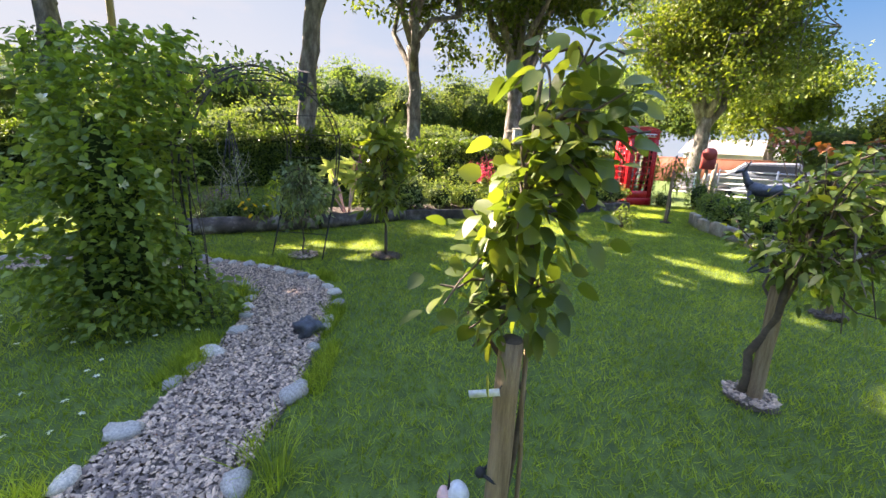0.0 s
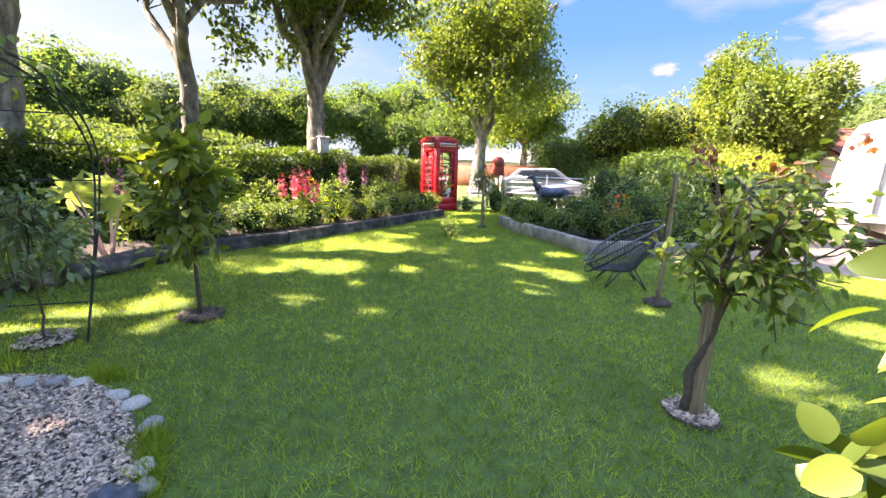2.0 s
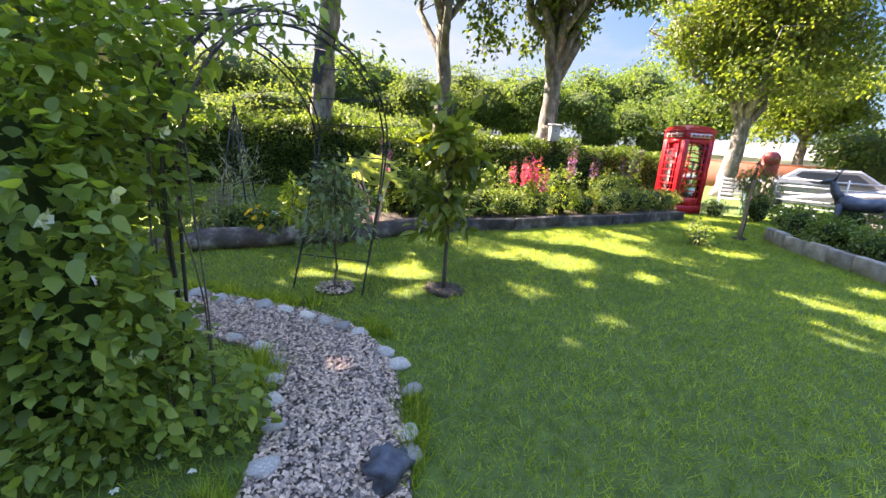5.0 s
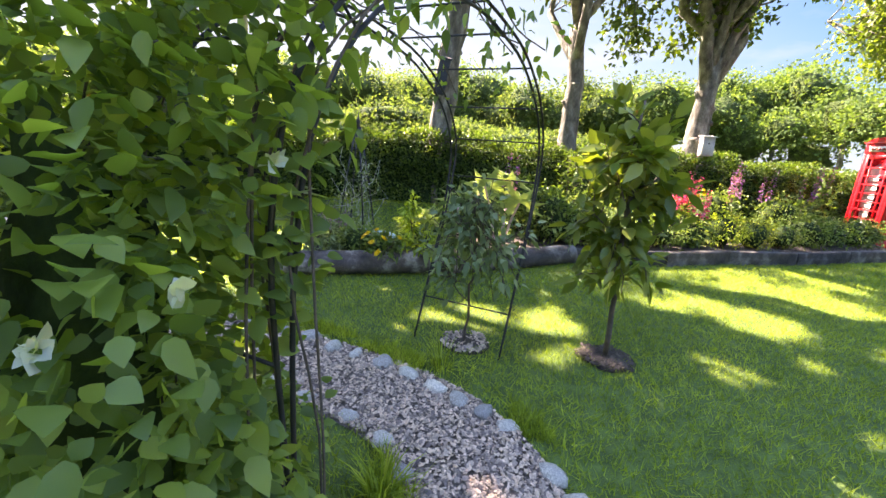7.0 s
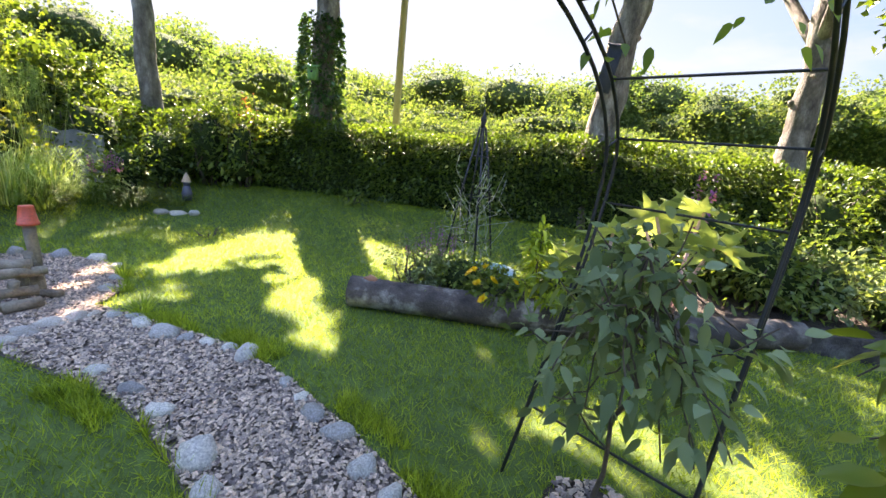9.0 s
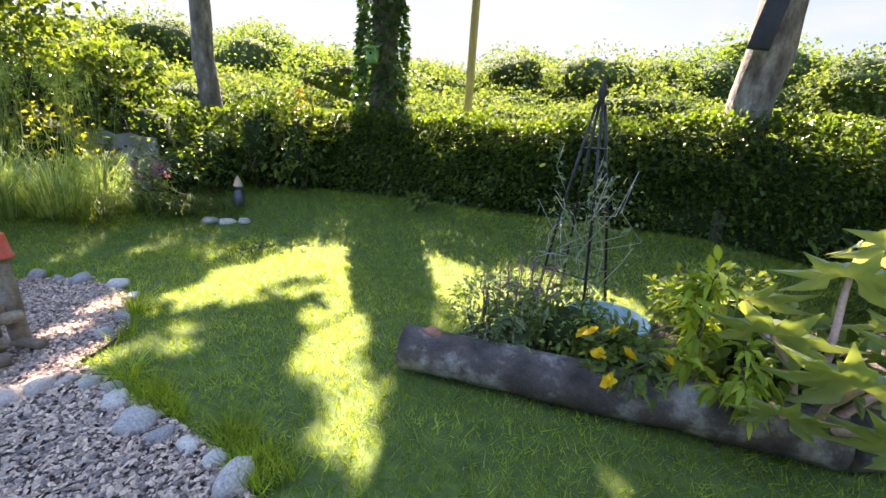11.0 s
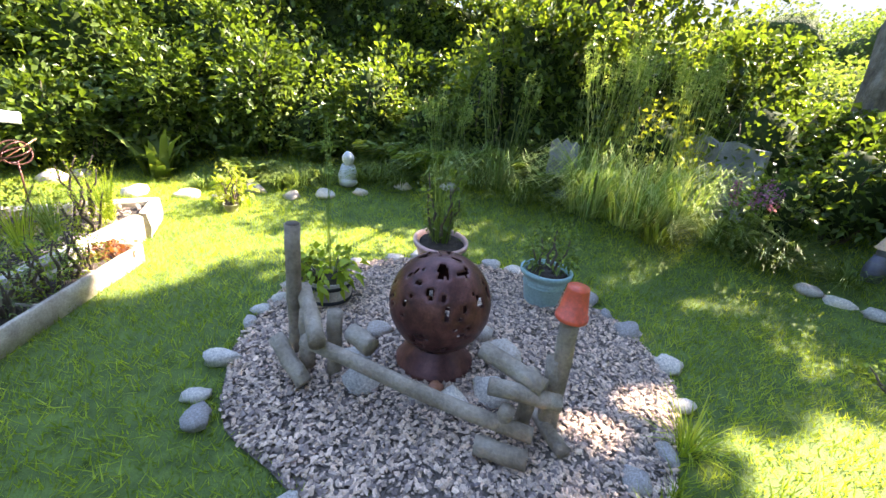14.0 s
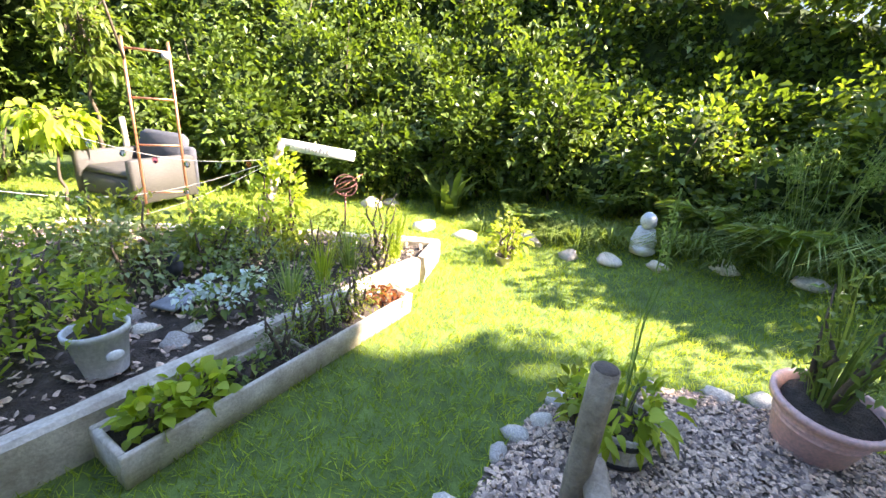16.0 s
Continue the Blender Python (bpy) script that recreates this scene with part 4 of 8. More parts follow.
def tree(x, y, radius, fork, limbs, crown_c, crown_r, n_tips, per_tip, size, leaf, name="tree", label="", lean=(0, 0), spread=0.25, bark=None, knots=0, hang=0.0, trunk_sides=14, kind_group="", z=None):
    """A tapered trunk, limbs that fork towards the crown, and a crown of leaf clumps round the twig ends."""
    z0 = zat(x, y) if z is None else z
    e = thing(name, label, "tree", at=(x, y, z0), group=kind_group)
    wood = Shape()
    top = np.array([lean[0], lean[1], fork])
    tp = bend((0, 0, -0.1), top, 12, 0, 0.005)
    rr = radius * (1.35 - 0.35 * np.clip(np.linspace(0, 1, 12) * 5, 0, 1)) * (1 - 0.30 * np.linspace(0, 1, 12))
    wood.tube(tp, rr, trunk_sides, lump=0.16)
    for _ in range(knots):
        i = RNG.integers(3, 11)
        a = RNG.uniform(0, 6.28)
        q = tp[i] + np.array([math.cos(a), math.sin(a), 0]) * rr[i] * 0.85
        wood.blob((radius * 0.32, radius * 0.32, radius * 0.26), 8, 6, 0.3, pose(*q))
    tw = Shape()
    tips = []
    cc, cr = np.asarray(crown_c, float), np.asarray(crown_r, float)
    ends = []
    off3 = RNG.random(3) * 40
    for i in range(limbs):
        u = unit(RNG.normal(size=3) * np.array([1, 1, 0.6]) + np.array([0, 0, 0.35]))
        end = cc + u * cr * RNG.uniform(0.65, 0.92)
        st = tp[-1 - (i % 3)] if i > 1 else tp[-1]
        lp = bend(st, end, 8, 0.10, 0.05)
        r0 = radius * RNG.uniform(0.36, 0.55)
        wood.tube(lp, np.linspace(r0, r0 * 0.22, 8), 8, lump=0.12)
        ends.append((lp, r0))
    for i in range(n_tips):
        lp, r0 = ends[i % limbs]
        k = RNG.integers(2, 8)
        u = unit(RNG.normal(size=3))
        end = cc + u * cr * RNG.uniform(0.5, 1.0) * (1 + 1.0 * noise.noise(Vector(u * 1.8 + off3)))
        if hang:
            end[2] -= abs(RNG.normal()) * hang
        if np.linalg.norm(end - lp[k]) > 0.75 * cr.max():
            end = lp[k] + (end - lp[k]) * 0.7
        bp = bend(lp[k], end, 5, -0.05, 0.06)
        if not in_sun(bp + np.array([x, y, z0])).any():
            tw.tube(bp, np.linspace(max(r0 * 0.2, 0.012), 0.008, 5), 4, caps=False)
        tips += [bp[-1], bp[3], bp[3] + RNG.normal(size=3) * 0.25, bp[2] + RNG.normal(size=3) * 0.2]
    part("trunk", wood, bark or M_BARK, e)
    tagged(part("twig_growth", tw, bark or M_BARK, e), kind="stuff")
    tips = np.array(tips)
    n = len(tips) * per_tip
    idx = np.repeat(np.arange(len(tips)), per_tip)
    offs = np.clip(RNG.normal(size=(n, 3)), -1.5, 1.5) * spread * np.array([1, 1, 0.7])
    lf = Shape()
    pos = tips[idx] + offs
    keep = ~in_sun(pos + np.array([x, y, z0]))
    leaves(lf, pos[keep], out_dirs(offs[keep] / spread * 0.3, 0.9, -0.1), size, 0.8)
    part("crown", lf, leaf, e)
    return e


TALL = "tall sycamore tree with pale grey bark rising from the hedge"
# first two crowns and the fifth: unseen parts widened and shifted to shade the lawn
tree(-8.35, 9.05, 0.24, 5.0, 6, (0.1, 0.9, 8.8), (5.5, 5.2, 3.8), 430, 38, 0.15, M_TREE, "tree", "tall tree with ivy climbing its grey trunk", (0.25, 0.0), knots=2)
tree(-3.70, 10.65, 0.26, 4.6, 6, (0.6, -1.2, 9.2), (5.0, 4.9, 3.8), 400, 38, 0.15, M_TREE, "tree", TALL, (0.45, 0.0), knots=3, hang=0.4)
tree(-0.88, 12.45, 0.23, 4.3, 8, (0.0, 0.6, 7.9), (3.5, 3.4, 2.9), 120, 46, 0.14, M_TREE, "tree", TALL, (-0.2, 0.1), knots=6, hang=0.4)
tree(2.07, 14.0, 0.30, 4.0, 9, (0.3, 0.0, 7.6), (3.9, 3.4, 3.0), 120, 46, 0.14, M_TREE, "tree", TALL, (0.1, 0.1), knots=5, hang=0.5)
tree(-10.95, 7.3, 0.20, 4.6, 7, (-1.2, 2.2, 8.2), (4.5, 4.2, 3.2), 330, 40, 0.15, M_TREE, "tree", TALL, (-0.3, 0.0), knots=2)
tree(11.5, 19.6, 0.38, 3.4, 9, (0.3, 0.3, 8.0), (5.6, 5.0, 4.6), 190, 54, 0.16, M_ASH, "tree", "broad ash tree with light open leaves behind the telephone box", (0.4, 0.2), spread=0.36, knots=3, hang=0.6, z=0.0)
tree(19.0, 25.0, 0.30, 3.0, 6, (0.3, 0.3, 5.4), (4.0, 4.0, 2.9), 140, 36, 0.20, M_ASH, "tree", "smaller light green ash tree near the far barn", (0.3, 0.2), spread=0.45, z=0.0)
tree(-12.4, 4.2, 0.18, 1.6, 6, (0.4, 0.0, 3.1), (1.6, 1.7, 1.2), 60, 40, 0.12, M_TREE, "tree", "dense leafy tree leaning over the bank", (0.2, 0), spread=0.35, hang=0.4)


def bush(x, y, r, h, n, size, material, name="shrub", label="", z=None, lump=0.3, wide=0.55, fine=False, core=True, droop=0.2, category="shrub", stems=5, group=""):
    z0 = zat(x, y) if z is None else z
    e = thing(name, label, category, at=(x, y, z0), group=group)
    rx, ry = r if hasattr(r, "__len__") else (r, r)
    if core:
        part("inner_filler", Shape().blob((rx * 0.56, ry * 0.56, h * 0.38), 12, 8, lump * 0.6, pose(0, 0, h * 0.45)), M_CORE, e, "filler core, coloured dark for the shade inside")
    st = Shape()
    for i in range(stems):
        a = RNG.uniform(0, 6.28)
        st.tube(bend((rx * 0.15 * math.cos(a), ry * 0.15 * math.sin(a), -0.03), (rx * 0.7 * math.cos(a), ry * 0.7 * math.sin(a), h * RNG.uniform(0.5, 0.95)), 5, 0, 0.06), np.linspace(0.012 + 0.01 * h, 0.004, 5), 5)
    part("stem_growth", st, M_TWIG, e)
    p, u = shell(n, (0, 0, h * 0.5), (rx, ry, h * 0.52), lump, 0.62)
    p[:, 2] = np.maximum(p[:, 2], 0.02)
    part("foliage", leaves(Shape(), p, out_dirs(u, 0.75, 0.2), size, wide, fine, droop), material, e)
    return e


# far trees
def far_tree(bearing, dist, elev, width, material, name="tree", n=2600, label="rounded green tree in the distant hedgerow", shape=0.62):
    a = radians(bearing)
    x, y = dist * math.sin(a), dist * math.cos(a)
    h = 1.5 + 1.3 * dist * math.tan(radians(elev))
    e = thing(name, label, "tree", at=(x, y, 0))
    part("trunk", Shape().tube(bend((0, 0, -0.2), (0, 0, h * 0.6), 6, 0, 0.03), np.linspace(0.22, 0.1, 6), 8), M_BARK, e)
    lf = Shape()
    k = 9
    for i in range(k):
        u = RNG.normal(size=3)
        c = np.array([u[0] * width * 0.22, u[1] * width * 0.22, h * (shape + 0.11 * u[2])])
        r = np.array([width * 0.34, width * 0.34, h * 0.26]) * RNG.uniform(0.7, 1.1)
        c[2] = min(c[2], h - r[2] * 0.95)
        p, d = shell(4 * n // k, c, r, 0.20, 0.74)
        leaves(lf, p, out_dirs(d, 0.8, 0.1), 0.0042 * dist + 0.05, 0.8)
        part("inner_filler", Shape().blob(tuple(r * 0.60), 14, 9, 0.25, pose(*c)), M_FARCORE, e)
    part("crown", lf, material, e)
    return e


for b, el, w, mt in [(-3, 6.0, 8, M_FAR), (4, 7.4, 8, M_FAR), (11, 7.0, 8, M_FAR2), (17, 7.8, 7, M_FAR2), (22, 8.2, 8, M_FAR2), (27, 6.4, 7, M_FAR2), (-11, 9.0, 10, M_FAR2), (-18, 6.6, 9, M_FAR),
                     (-25, 6.8, 10, M_FAR), (-31, 7.4, 8, M_FAR), (-37, 6.4, 10, M_FAR), (-44, 6.2, 11, M_FAR), (-51, 6.4, 10, M_FAR), (-58, 7.4, 10, M_FAR2), (-65, 7.6, 9, M_FAR2), (-72, 7.0, 10, M_FAR), (-80, 7.0, 11, M_FAR)]:
    far_tree(b + RNG.uniform(-1, 1), RNG.uniform(38, 46), el + RNG.uniform(-0.4, 0.4), w, mt)
for b, el, w, mt in [(-8, 3.6, 9, M_FAR), (-15, 3.8, 9, M_FAR), (-22, 4.0, 9, M_FAR), (-29, 4.2, 9, M_FAR), (-36, 4.0, 8, M_FAR), (-43, 4.3, 8, M_FAR), (-50, 4.2, 9, M_FAR), (-57, 4.6, 9, M_FAR), (-64, 4.8, 9, M_FAR), (-71, 5.0, 9, M_FAR), (-78, 5.5, 9, M_FAR), (-86, 6, 9, M_FAR)]:
    far_tree(b, RNG.uniform(26, 31), el, w, mt, n=3000, shape=0.5, label="sunlit scrub and bushes in the field beyond the hedge")
far_tree(52, 26, 7.0, 5, M_GOLD, shape=0.5, label="golden conifer beyond the east bed")
far_tree(47, 27, 4.5, 7, M_FAR, shape=0.45)
far_tree(57, 24, 4.5, 6, M_GOLD, shape=0.45, label="yellow-green shrub beyond the east bed")
far_tree(61, 30, 11.5, 4.6, M_ASH, n=5600, label="tall green tree with a rounded head")
far_tree(64.5, 30, 8.0, 3.6, M_ASH, n=4200, label="green tree beside the house")
for b, el in [(75, 7.5), (79, 8.5), (83, 9.5), (88, 11), (93, 11)]:
    far_tree(b, 40, el, 9, M_FAR2, label="tall tree behind the motorhome")
for b in (100, 112, 124, 136, 148, 160, 172, 184, 196, 208):
    far_tree(b, 34, 9, 12, M_FAR2, n=1500, label="trees along the boundary")

# low sky and clouds
az = np.linspace(0, 2 * math.pi, 73)[:-1]
low = np.concatenate([np.c_[900 * math.cos(q) * np.sin(az), 900 * math.cos(q) * np.cos(az), np.full(72, 900 * math.sin(q))] for q in np.radians([-3, 3, 9, 15, 21, 27, 33, 39])])
band = part("backdrop", Shape().add(low, [[r * 72 + j, r * 72 + (j + 1) % 72, (r + 1) * 72 + (j + 1) % 72, (r + 1) * 72 + j] for r in range(7) for j in range(72)]), sky_mat())
tagged(band, "pale blue summer sky above the horizon", "sky", kind="structure")
for i, (b, el, dist, w, h) in enumerate([(72.5, 14.2, 700, 95, 34), (72, 10.0, 700, 95, 30), (61, 12.2, 700, 36, 16), (55, 11.5, 700, 22, 12), (45, 23.5, 700, 110, 60), (84, 12.5, 700, 30, 16), (93, 17, 700, 70, 26)]):
    a, q = radians(b), radians(el)
    c = Vector((math.sin(a) * math.cos(q), math.cos(a) * math.cos(q), math.sin(q))) * dist
    cl = new("cloud", Shape().add([(-1, -1, 0), (1, -1, 0), (1, 1, 0), (-1, 1, 0)], [[0, 1, 2, 3]]).mesh("cloud"))
    cl.data.materials.append(cloud_mat("cloud_white", 3.1 * i))
    cl.matrix_world = look(c, (0, 0, 0)) @ Matrix.Diagonal((w, h, 1, 1))
    tagged(cl, "soft white cloud in the blue sky", "cloud", kind="structure")

# hedges round the place
hedge_leaves([(-3.0, -6.6), (-6.4, -5.6), (-9.4, -4.2), (-11.4, -2.4), (-12.4, 0.6), (-12.6, 3.2)], 0.75, 0, [3.0, 3.2, 3.4, 3.6, 3.2, 2.3], 1900, 0.14, M_LAUREL, "laurel_hedge", "tall glossy laurel hedge in sun along the bank", top_bump=0.3, face_side=0.52, bulge=0.55)
hedge_leaves([(-10.6, 3.0), (-11.4, 4.6), (-12.2, 6.4)], 0.8, 0, [2.4, 1.9, 1.7], 1800, 0.12, M_LAUREL, "boundary_hedge", "shaggy sunlit boundary hedge behind tall grasses", top_bump=0.5)
hedge_leaves([(3.0, -5.5), (0.0, -6.6), (-3.0, -5.6)], 0.7, 0, [2.6, 2.6, 2.6], 900, 0.14, M_LAUREL, "laurel_hedge", "tall green hedge closing the garden", top_bump=0.3)
hedge_leaves([(14.5, 10.5), (11.6, 9.4), (9.5, 6.6)], 0.9, 0, [1.8, 2.0, 1.5], 1500, 0.10, M_HEDGE, "shrub_hedge", "mixed green shrubs and climbers behind the east bed", top_bump=0.6, face_side=0.62)
hedge_leaves([(10.2, 5.2), (10.8, 6.6), (17.0, 9.0)], 0.6, 0, [1.5, 1.7, 2.0], 800, 0.10, M_GOLD, "garden_hedge", "yellow-green hedge beside the parked motorhome", top_bump=0.4, face_side=0.5)


# ---- telephone box ----
def telephone_box():
    e = thing("telephone_box", "bright red cast-iron telephone kiosk with a domed roof", "telephone box", at=(6.02, 13.42, 0.0), rz=7.5)
    s = 0.45
    part("plinth", Shape().box((-s - 0.02, -s - 0.02, 0), (s + 0.02, s + 0.02, 0.24), bevel=0.02), M_RED, e)
    for sx in (-1, 1):
        for sy in (-1, 1):
            part("corner_post", Shape().box((sx * s - 0.065 if sx > 0 else -s, sy * s - 0.065 if sy > 0 else -s, 0.2), (s if sx > 0 else -s + 0.065, s if sy > 0 else -s + 0.065, 2.05), bevel=0.012), M_RED, e)
    part("head", Shape().box((-s, -s, 2.03), (s, s, 2.27), bevel=0.015).box((-s - 0.03, -s - 0.03, 2.25), (s + 0.03, s + 0.03, 2.29), bevel=0.012), M_RED, e)
    dome = Shape()
    k = 12
    g = np.linspace(-1, 1, k)
    X, Y = np.meshgrid(g, g)
    Z = 2.275 + 0.17 * np.sqrt(np.clip(1 - 0.50 * X ** 2 - 0.50 * Y ** 2, 0, 1))
    idx = np.arange(k * k).reshape(k, k)
    dome.add(np.stack([X * s, Y * s, Z], -1), np.stack([idx[:-1, :-1], idx[:-1, 1:], idx[1:, 1:], idx[1:, :-1]], -1).reshape(-1, 4))
    for q in range(4):
        m = pose(0, 0, 0, 0, 0, 90 * q)
        edge = np.stack([g * s, np.full(k, -s), 2.275 + 0.17 * np.sqrt(np.clip(0.5 - 0.5 * g ** 2, 0, 1))], -1)
        low = edge.copy()
        low[:, 2] = 2.27
        dome.add(move(np.concatenate([low, edge]), m), [[i, i + 1, k + i + 1, k + i] for i in range(k - 1)])
    part("roof", dome, M_RED, e)
    for q, open_face in ((0, True), (1, True), (2, False), (3, True)):
        m = pose(0, 0, 0, 0, 0, 90 * q)
        part("sign_panel", Shape().box((-0.32, -s - 0.012, 2.09), (0.32, -s - 0.002, 2.20), m), M_OPAL, e, "opal white lettered panel")
        bars = Shape()
        for i in range(5):
            bars.box((-0.26 + 0.13 * i, -s - 0.028, 2.12), (-0.17 + 0.13 * i, -s - 0.013, 2.17), m)
        part("lettering", bars, M_POSTRED, e)
        if not open_face:
            part("back_panel", Shape().box((-s + 0.06, -s + 0.01, 0.24), (s - 0.06, -s + 0.03, 2.04), m), M_RED, e)
            continue
        door = part("door", Shape().box((-s + 0.066, -s + 0.005, 0.24), (-s + 0.15, -s + 0.045, 2.03), m, 0.006).box((s - 0.15, -s + 0.005, 0.24), (s - 0.066, -s + 0.045, 2.03), m, 0.006)
                    .box((-s + 0.15, -s + 0.005, 1.93), (s - 0.15, -s + 0.045, 2.03), m).box((-s + 0.15, -s + 0.005, 0.24), (s - 0.15, -s + 0.045, 0.46), m), M_RED, e, "red glazed door with small panes")
        for i in range(1, 8):
            z = 0.46 + 1.47 * i / 8
            part("glazing_bar", Shape().box((-s + 0.15, -s + 0.008, z - 0.012), (s - 0.15, -s + 0.038, z + 0.012), m), M_RED, door)
        for x in (-0.2, 0.2):
            part("glazing_bar", Shape().box((x - 0.012, -s + 0.007, 0.46), (x + 0.012, -s + 0.039, 1.93), m), M_RED, door)
        pane = part("pane", Shape().box((-s + 0.14, -s + 0.018, 0.45), (s - 0.14, -s + 0.024, 1.94), m), M_GLASS, door, "clear glass")
        pane.visible_shadow = False
    inner = Shape().box((-0.22, 0.28, 0.9), (0.22, 0.40, 1.7), bevel=0.02).box((-0.3, 0.2, 0.82), (0.3, 0.41, 0.86), bevel=0.01)
    part("telephone_panel", inner, M_OPAL, e, "pale back board and shelf inside")
    stack = Shape()
    for i in range(14):
        w = RNG.uniform(0.10, 0.24)
        z = 0.26 + 0.09 * i
        stack.box((-0.3, -0.2 + w * 0.3, z), (-0.3 + w * 1.8, 0.25, z + 0.07))
    part("shelf_contents", stack, M_OPAL, e, "pale bundles stacked inside")
    return e


telephone_box()


# ---- motorhome ----
def motorhome():
    e = thing("motorhome", "white motorhome with dark windows parked on the drive", "vehicle", at=(11.0, 4.2, 0.0), rz=math.degrees(math.atan2(-0.83, 0.56)))
    # local: x along the side, y towards the far side
    L, W = 6.9, 2.2
    prof = [(-0.10, 0.62), (-0.12, 1.2), (0.04, 2.35), (0.22, 2.72), (0.50, 2.82), (4.6, 2.86), (5.2, 2.80), (6.0, 2.35), (6.3, 1.75), (6.85, 1.30), (L, 0.62)]
    n = len(prof)
    body = Shape()
    vv = []
    for y, k in ((0.0, 0.06), (0.07, 0.0), (W - 0.07, 0.0), (W, 0.06)):
        vv += [(x + (k if x < 3 else -k), y, z - (k if z > 2 else 0)) for x, z in prof]
    body.add(vv, [[r * n + i, r * n + i + 1, (r + 1) * n + i + 1, (r + 1) * n + i] for r in range(3) for i in range(n - 1)] + [[r * n + n - 1, r * n, (r + 1) * n, (r + 1) * n + n - 1] for r in range(3)])
    body.f.append(np.array([list(range(n))[::-1]]) + body.n - 4 * n)
    body.f.append(np.array([[3 * n + i for i in range(n)]]) + body.n - 4 * n)
    part("body", body, M_WHITE, e, smooth=False)
    part("skirt", Shape().box((0.35, 0.012, 0.40), (1.35, W - 0.01, 0.70), bevel=0.02).box((2.15, 0.012, 0.36), (L - 0.2, W - 0.01, 0.70), bevel=0.02), M_LIGHTGREY, e, "pale grey lower skirt")
    part("chassis", Shape().box((0.5, 0.2, 0.22), (6.4, W - 0.2, 0.6)), M_RUBBER, e)
    for x in (1.66, 5.6):
        for y in (0.07, W - 0.07):
            w = part("wheel", Shape().lathe([(0.0, -0.10), (0.24, -0.11), (0.33, -0.09), (0.34, 0.0), (0.33, 0.09), (0.24, 0.11), (0.0, 0.10)], 24, pose(x, y, 0.34, 90)), M_RUBBER, e, "black tyre")
            part("hubcap", Shape().lathe([(0.0, -0.135), (0.12, -0.13), (0.21, -0.115), (0.23, -0.10)], 20, pose(x, y, 0.34, 90 if y < 1 else -90)), M_LIGHTGREY, w, "grey hub cap")
    hx = [(1.66 + 0.42 * math.cos(a), 0.42 * math.sin(a)) for a in np.linspace(0, math.pi, 15)]
    part("wheel_arch", Shape().add([(1.66, -0.006, 0.36)] + [(a, -0.006, 0.36 + b) for a, b in hx], [[0, i + 1, i + 2] for i in range(14)]), M_RUBBER, e, "dark wheel arch", smooth=False)
    part("corner_trim", Shape().tube([(0.06, -0.012, 0.8), (0.06, -0.012, 2.4), (0.16, -0.012, 2.66), (0.6, -0.012, 2.76), (4.6, -0.012, 2.80)], 0.025, 6), M_LIGHTGREY, e, "grey edge moulding")
    win = part("window", Shape().box((0.16, -0.015, 1.72), (0.70, 0.01, 2.28), bevel=0.01), M_LIGHTGREY, e, "pale grey hatch window")
    part("window_trim", Shape().box((0.24, -0.03, 2.29), (0.67, -0.005, 2.315)), M_DARKTRIM, win)
    sw = part("swoosh", Shape().tube([(1.58, -0.006, 1.95), (1.68, -0.006, 2.08), (2.8, -0.006, 2.22), (4.4, -0.006, 2.28)], [0.02, 0.035, 0.03, 0.03], 6)
              .tube([(1.58, -0.006, 1.92), (1.86, -0.006, 1.68), (2.8, -0.006, 1.50), (4.4, -0.006, 1.42)], [0.03, 0.05, 0.04, 0.03], 6), M_DARKTRIM, e, "navy curved graphic stripe")
    wf = part("window", Shape().box((2.35, -0.02, 1.64), (3.95, 0.012, 2.18), bevel=0.015), M_DARKGLASS, e, "dark tinted side window")
    part("window_frame", Shape().tube([(2.35, -0.02, 1.64), (2.35, -0.02, 2.18), (3.95, -0.02, 2.18), (3.95, -0.02, 1.64), (2.35, -0.02, 1.64)], 0.02, 6), M_DARKTRIM, wf)
    part("locker_door", Shape().tube([(1.24, -0.004, 1.05), (1.24, -0.004, 1.62), (1.70, -0.004, 1.62), (1.70, -0.004, 1.05), (1.24, -0.004, 1.05)], 0.008, 5), M_LIGHTGREY, e)
    part("badge", Shape().box((2.95, -0.01, 1.22), (3.75, 0.004, 1.28)), M_LIGHTGREY, e)
    part("reflector", Shape().box((2.55, -0.014, 0.80), (2.63, 0.004, 0.835)), M_ORANGE, e, "small orange reflector")
    part("rear_window", Shape().box((-0.03, 1.15, 1.72), (-0.005, 1.75, 2.22), bevel=0.008), M_LIGHTGREY, e)
    part("rear_lamp", Shape().box((-0.02, 0.9, 2.42), (0.05, 1.3, 2.47), bevel=0.008), M_POSTRED, e, "red marker lamp")
    part("roof_vent", Shape().box((1.0, 0.8, 2.83), (1.5, 1.3, 2.93), bevel=0.03).box((2.3, 0.8, 2.83), (2.7, 1.2, 2.90), bevel=0.03), M_WHITE, e, "white roof vent")
    return e


motorhome()


# ---- far buildings ----
house = thing("house", "cream house with a red tiled roof beyond the hedge", "house", at=(33.0, 11.8, 0.0), rz=-20)
part("wall", Shape().box((-4, -3, 0), (4, 3, 2.6)), M_RENDER, house)
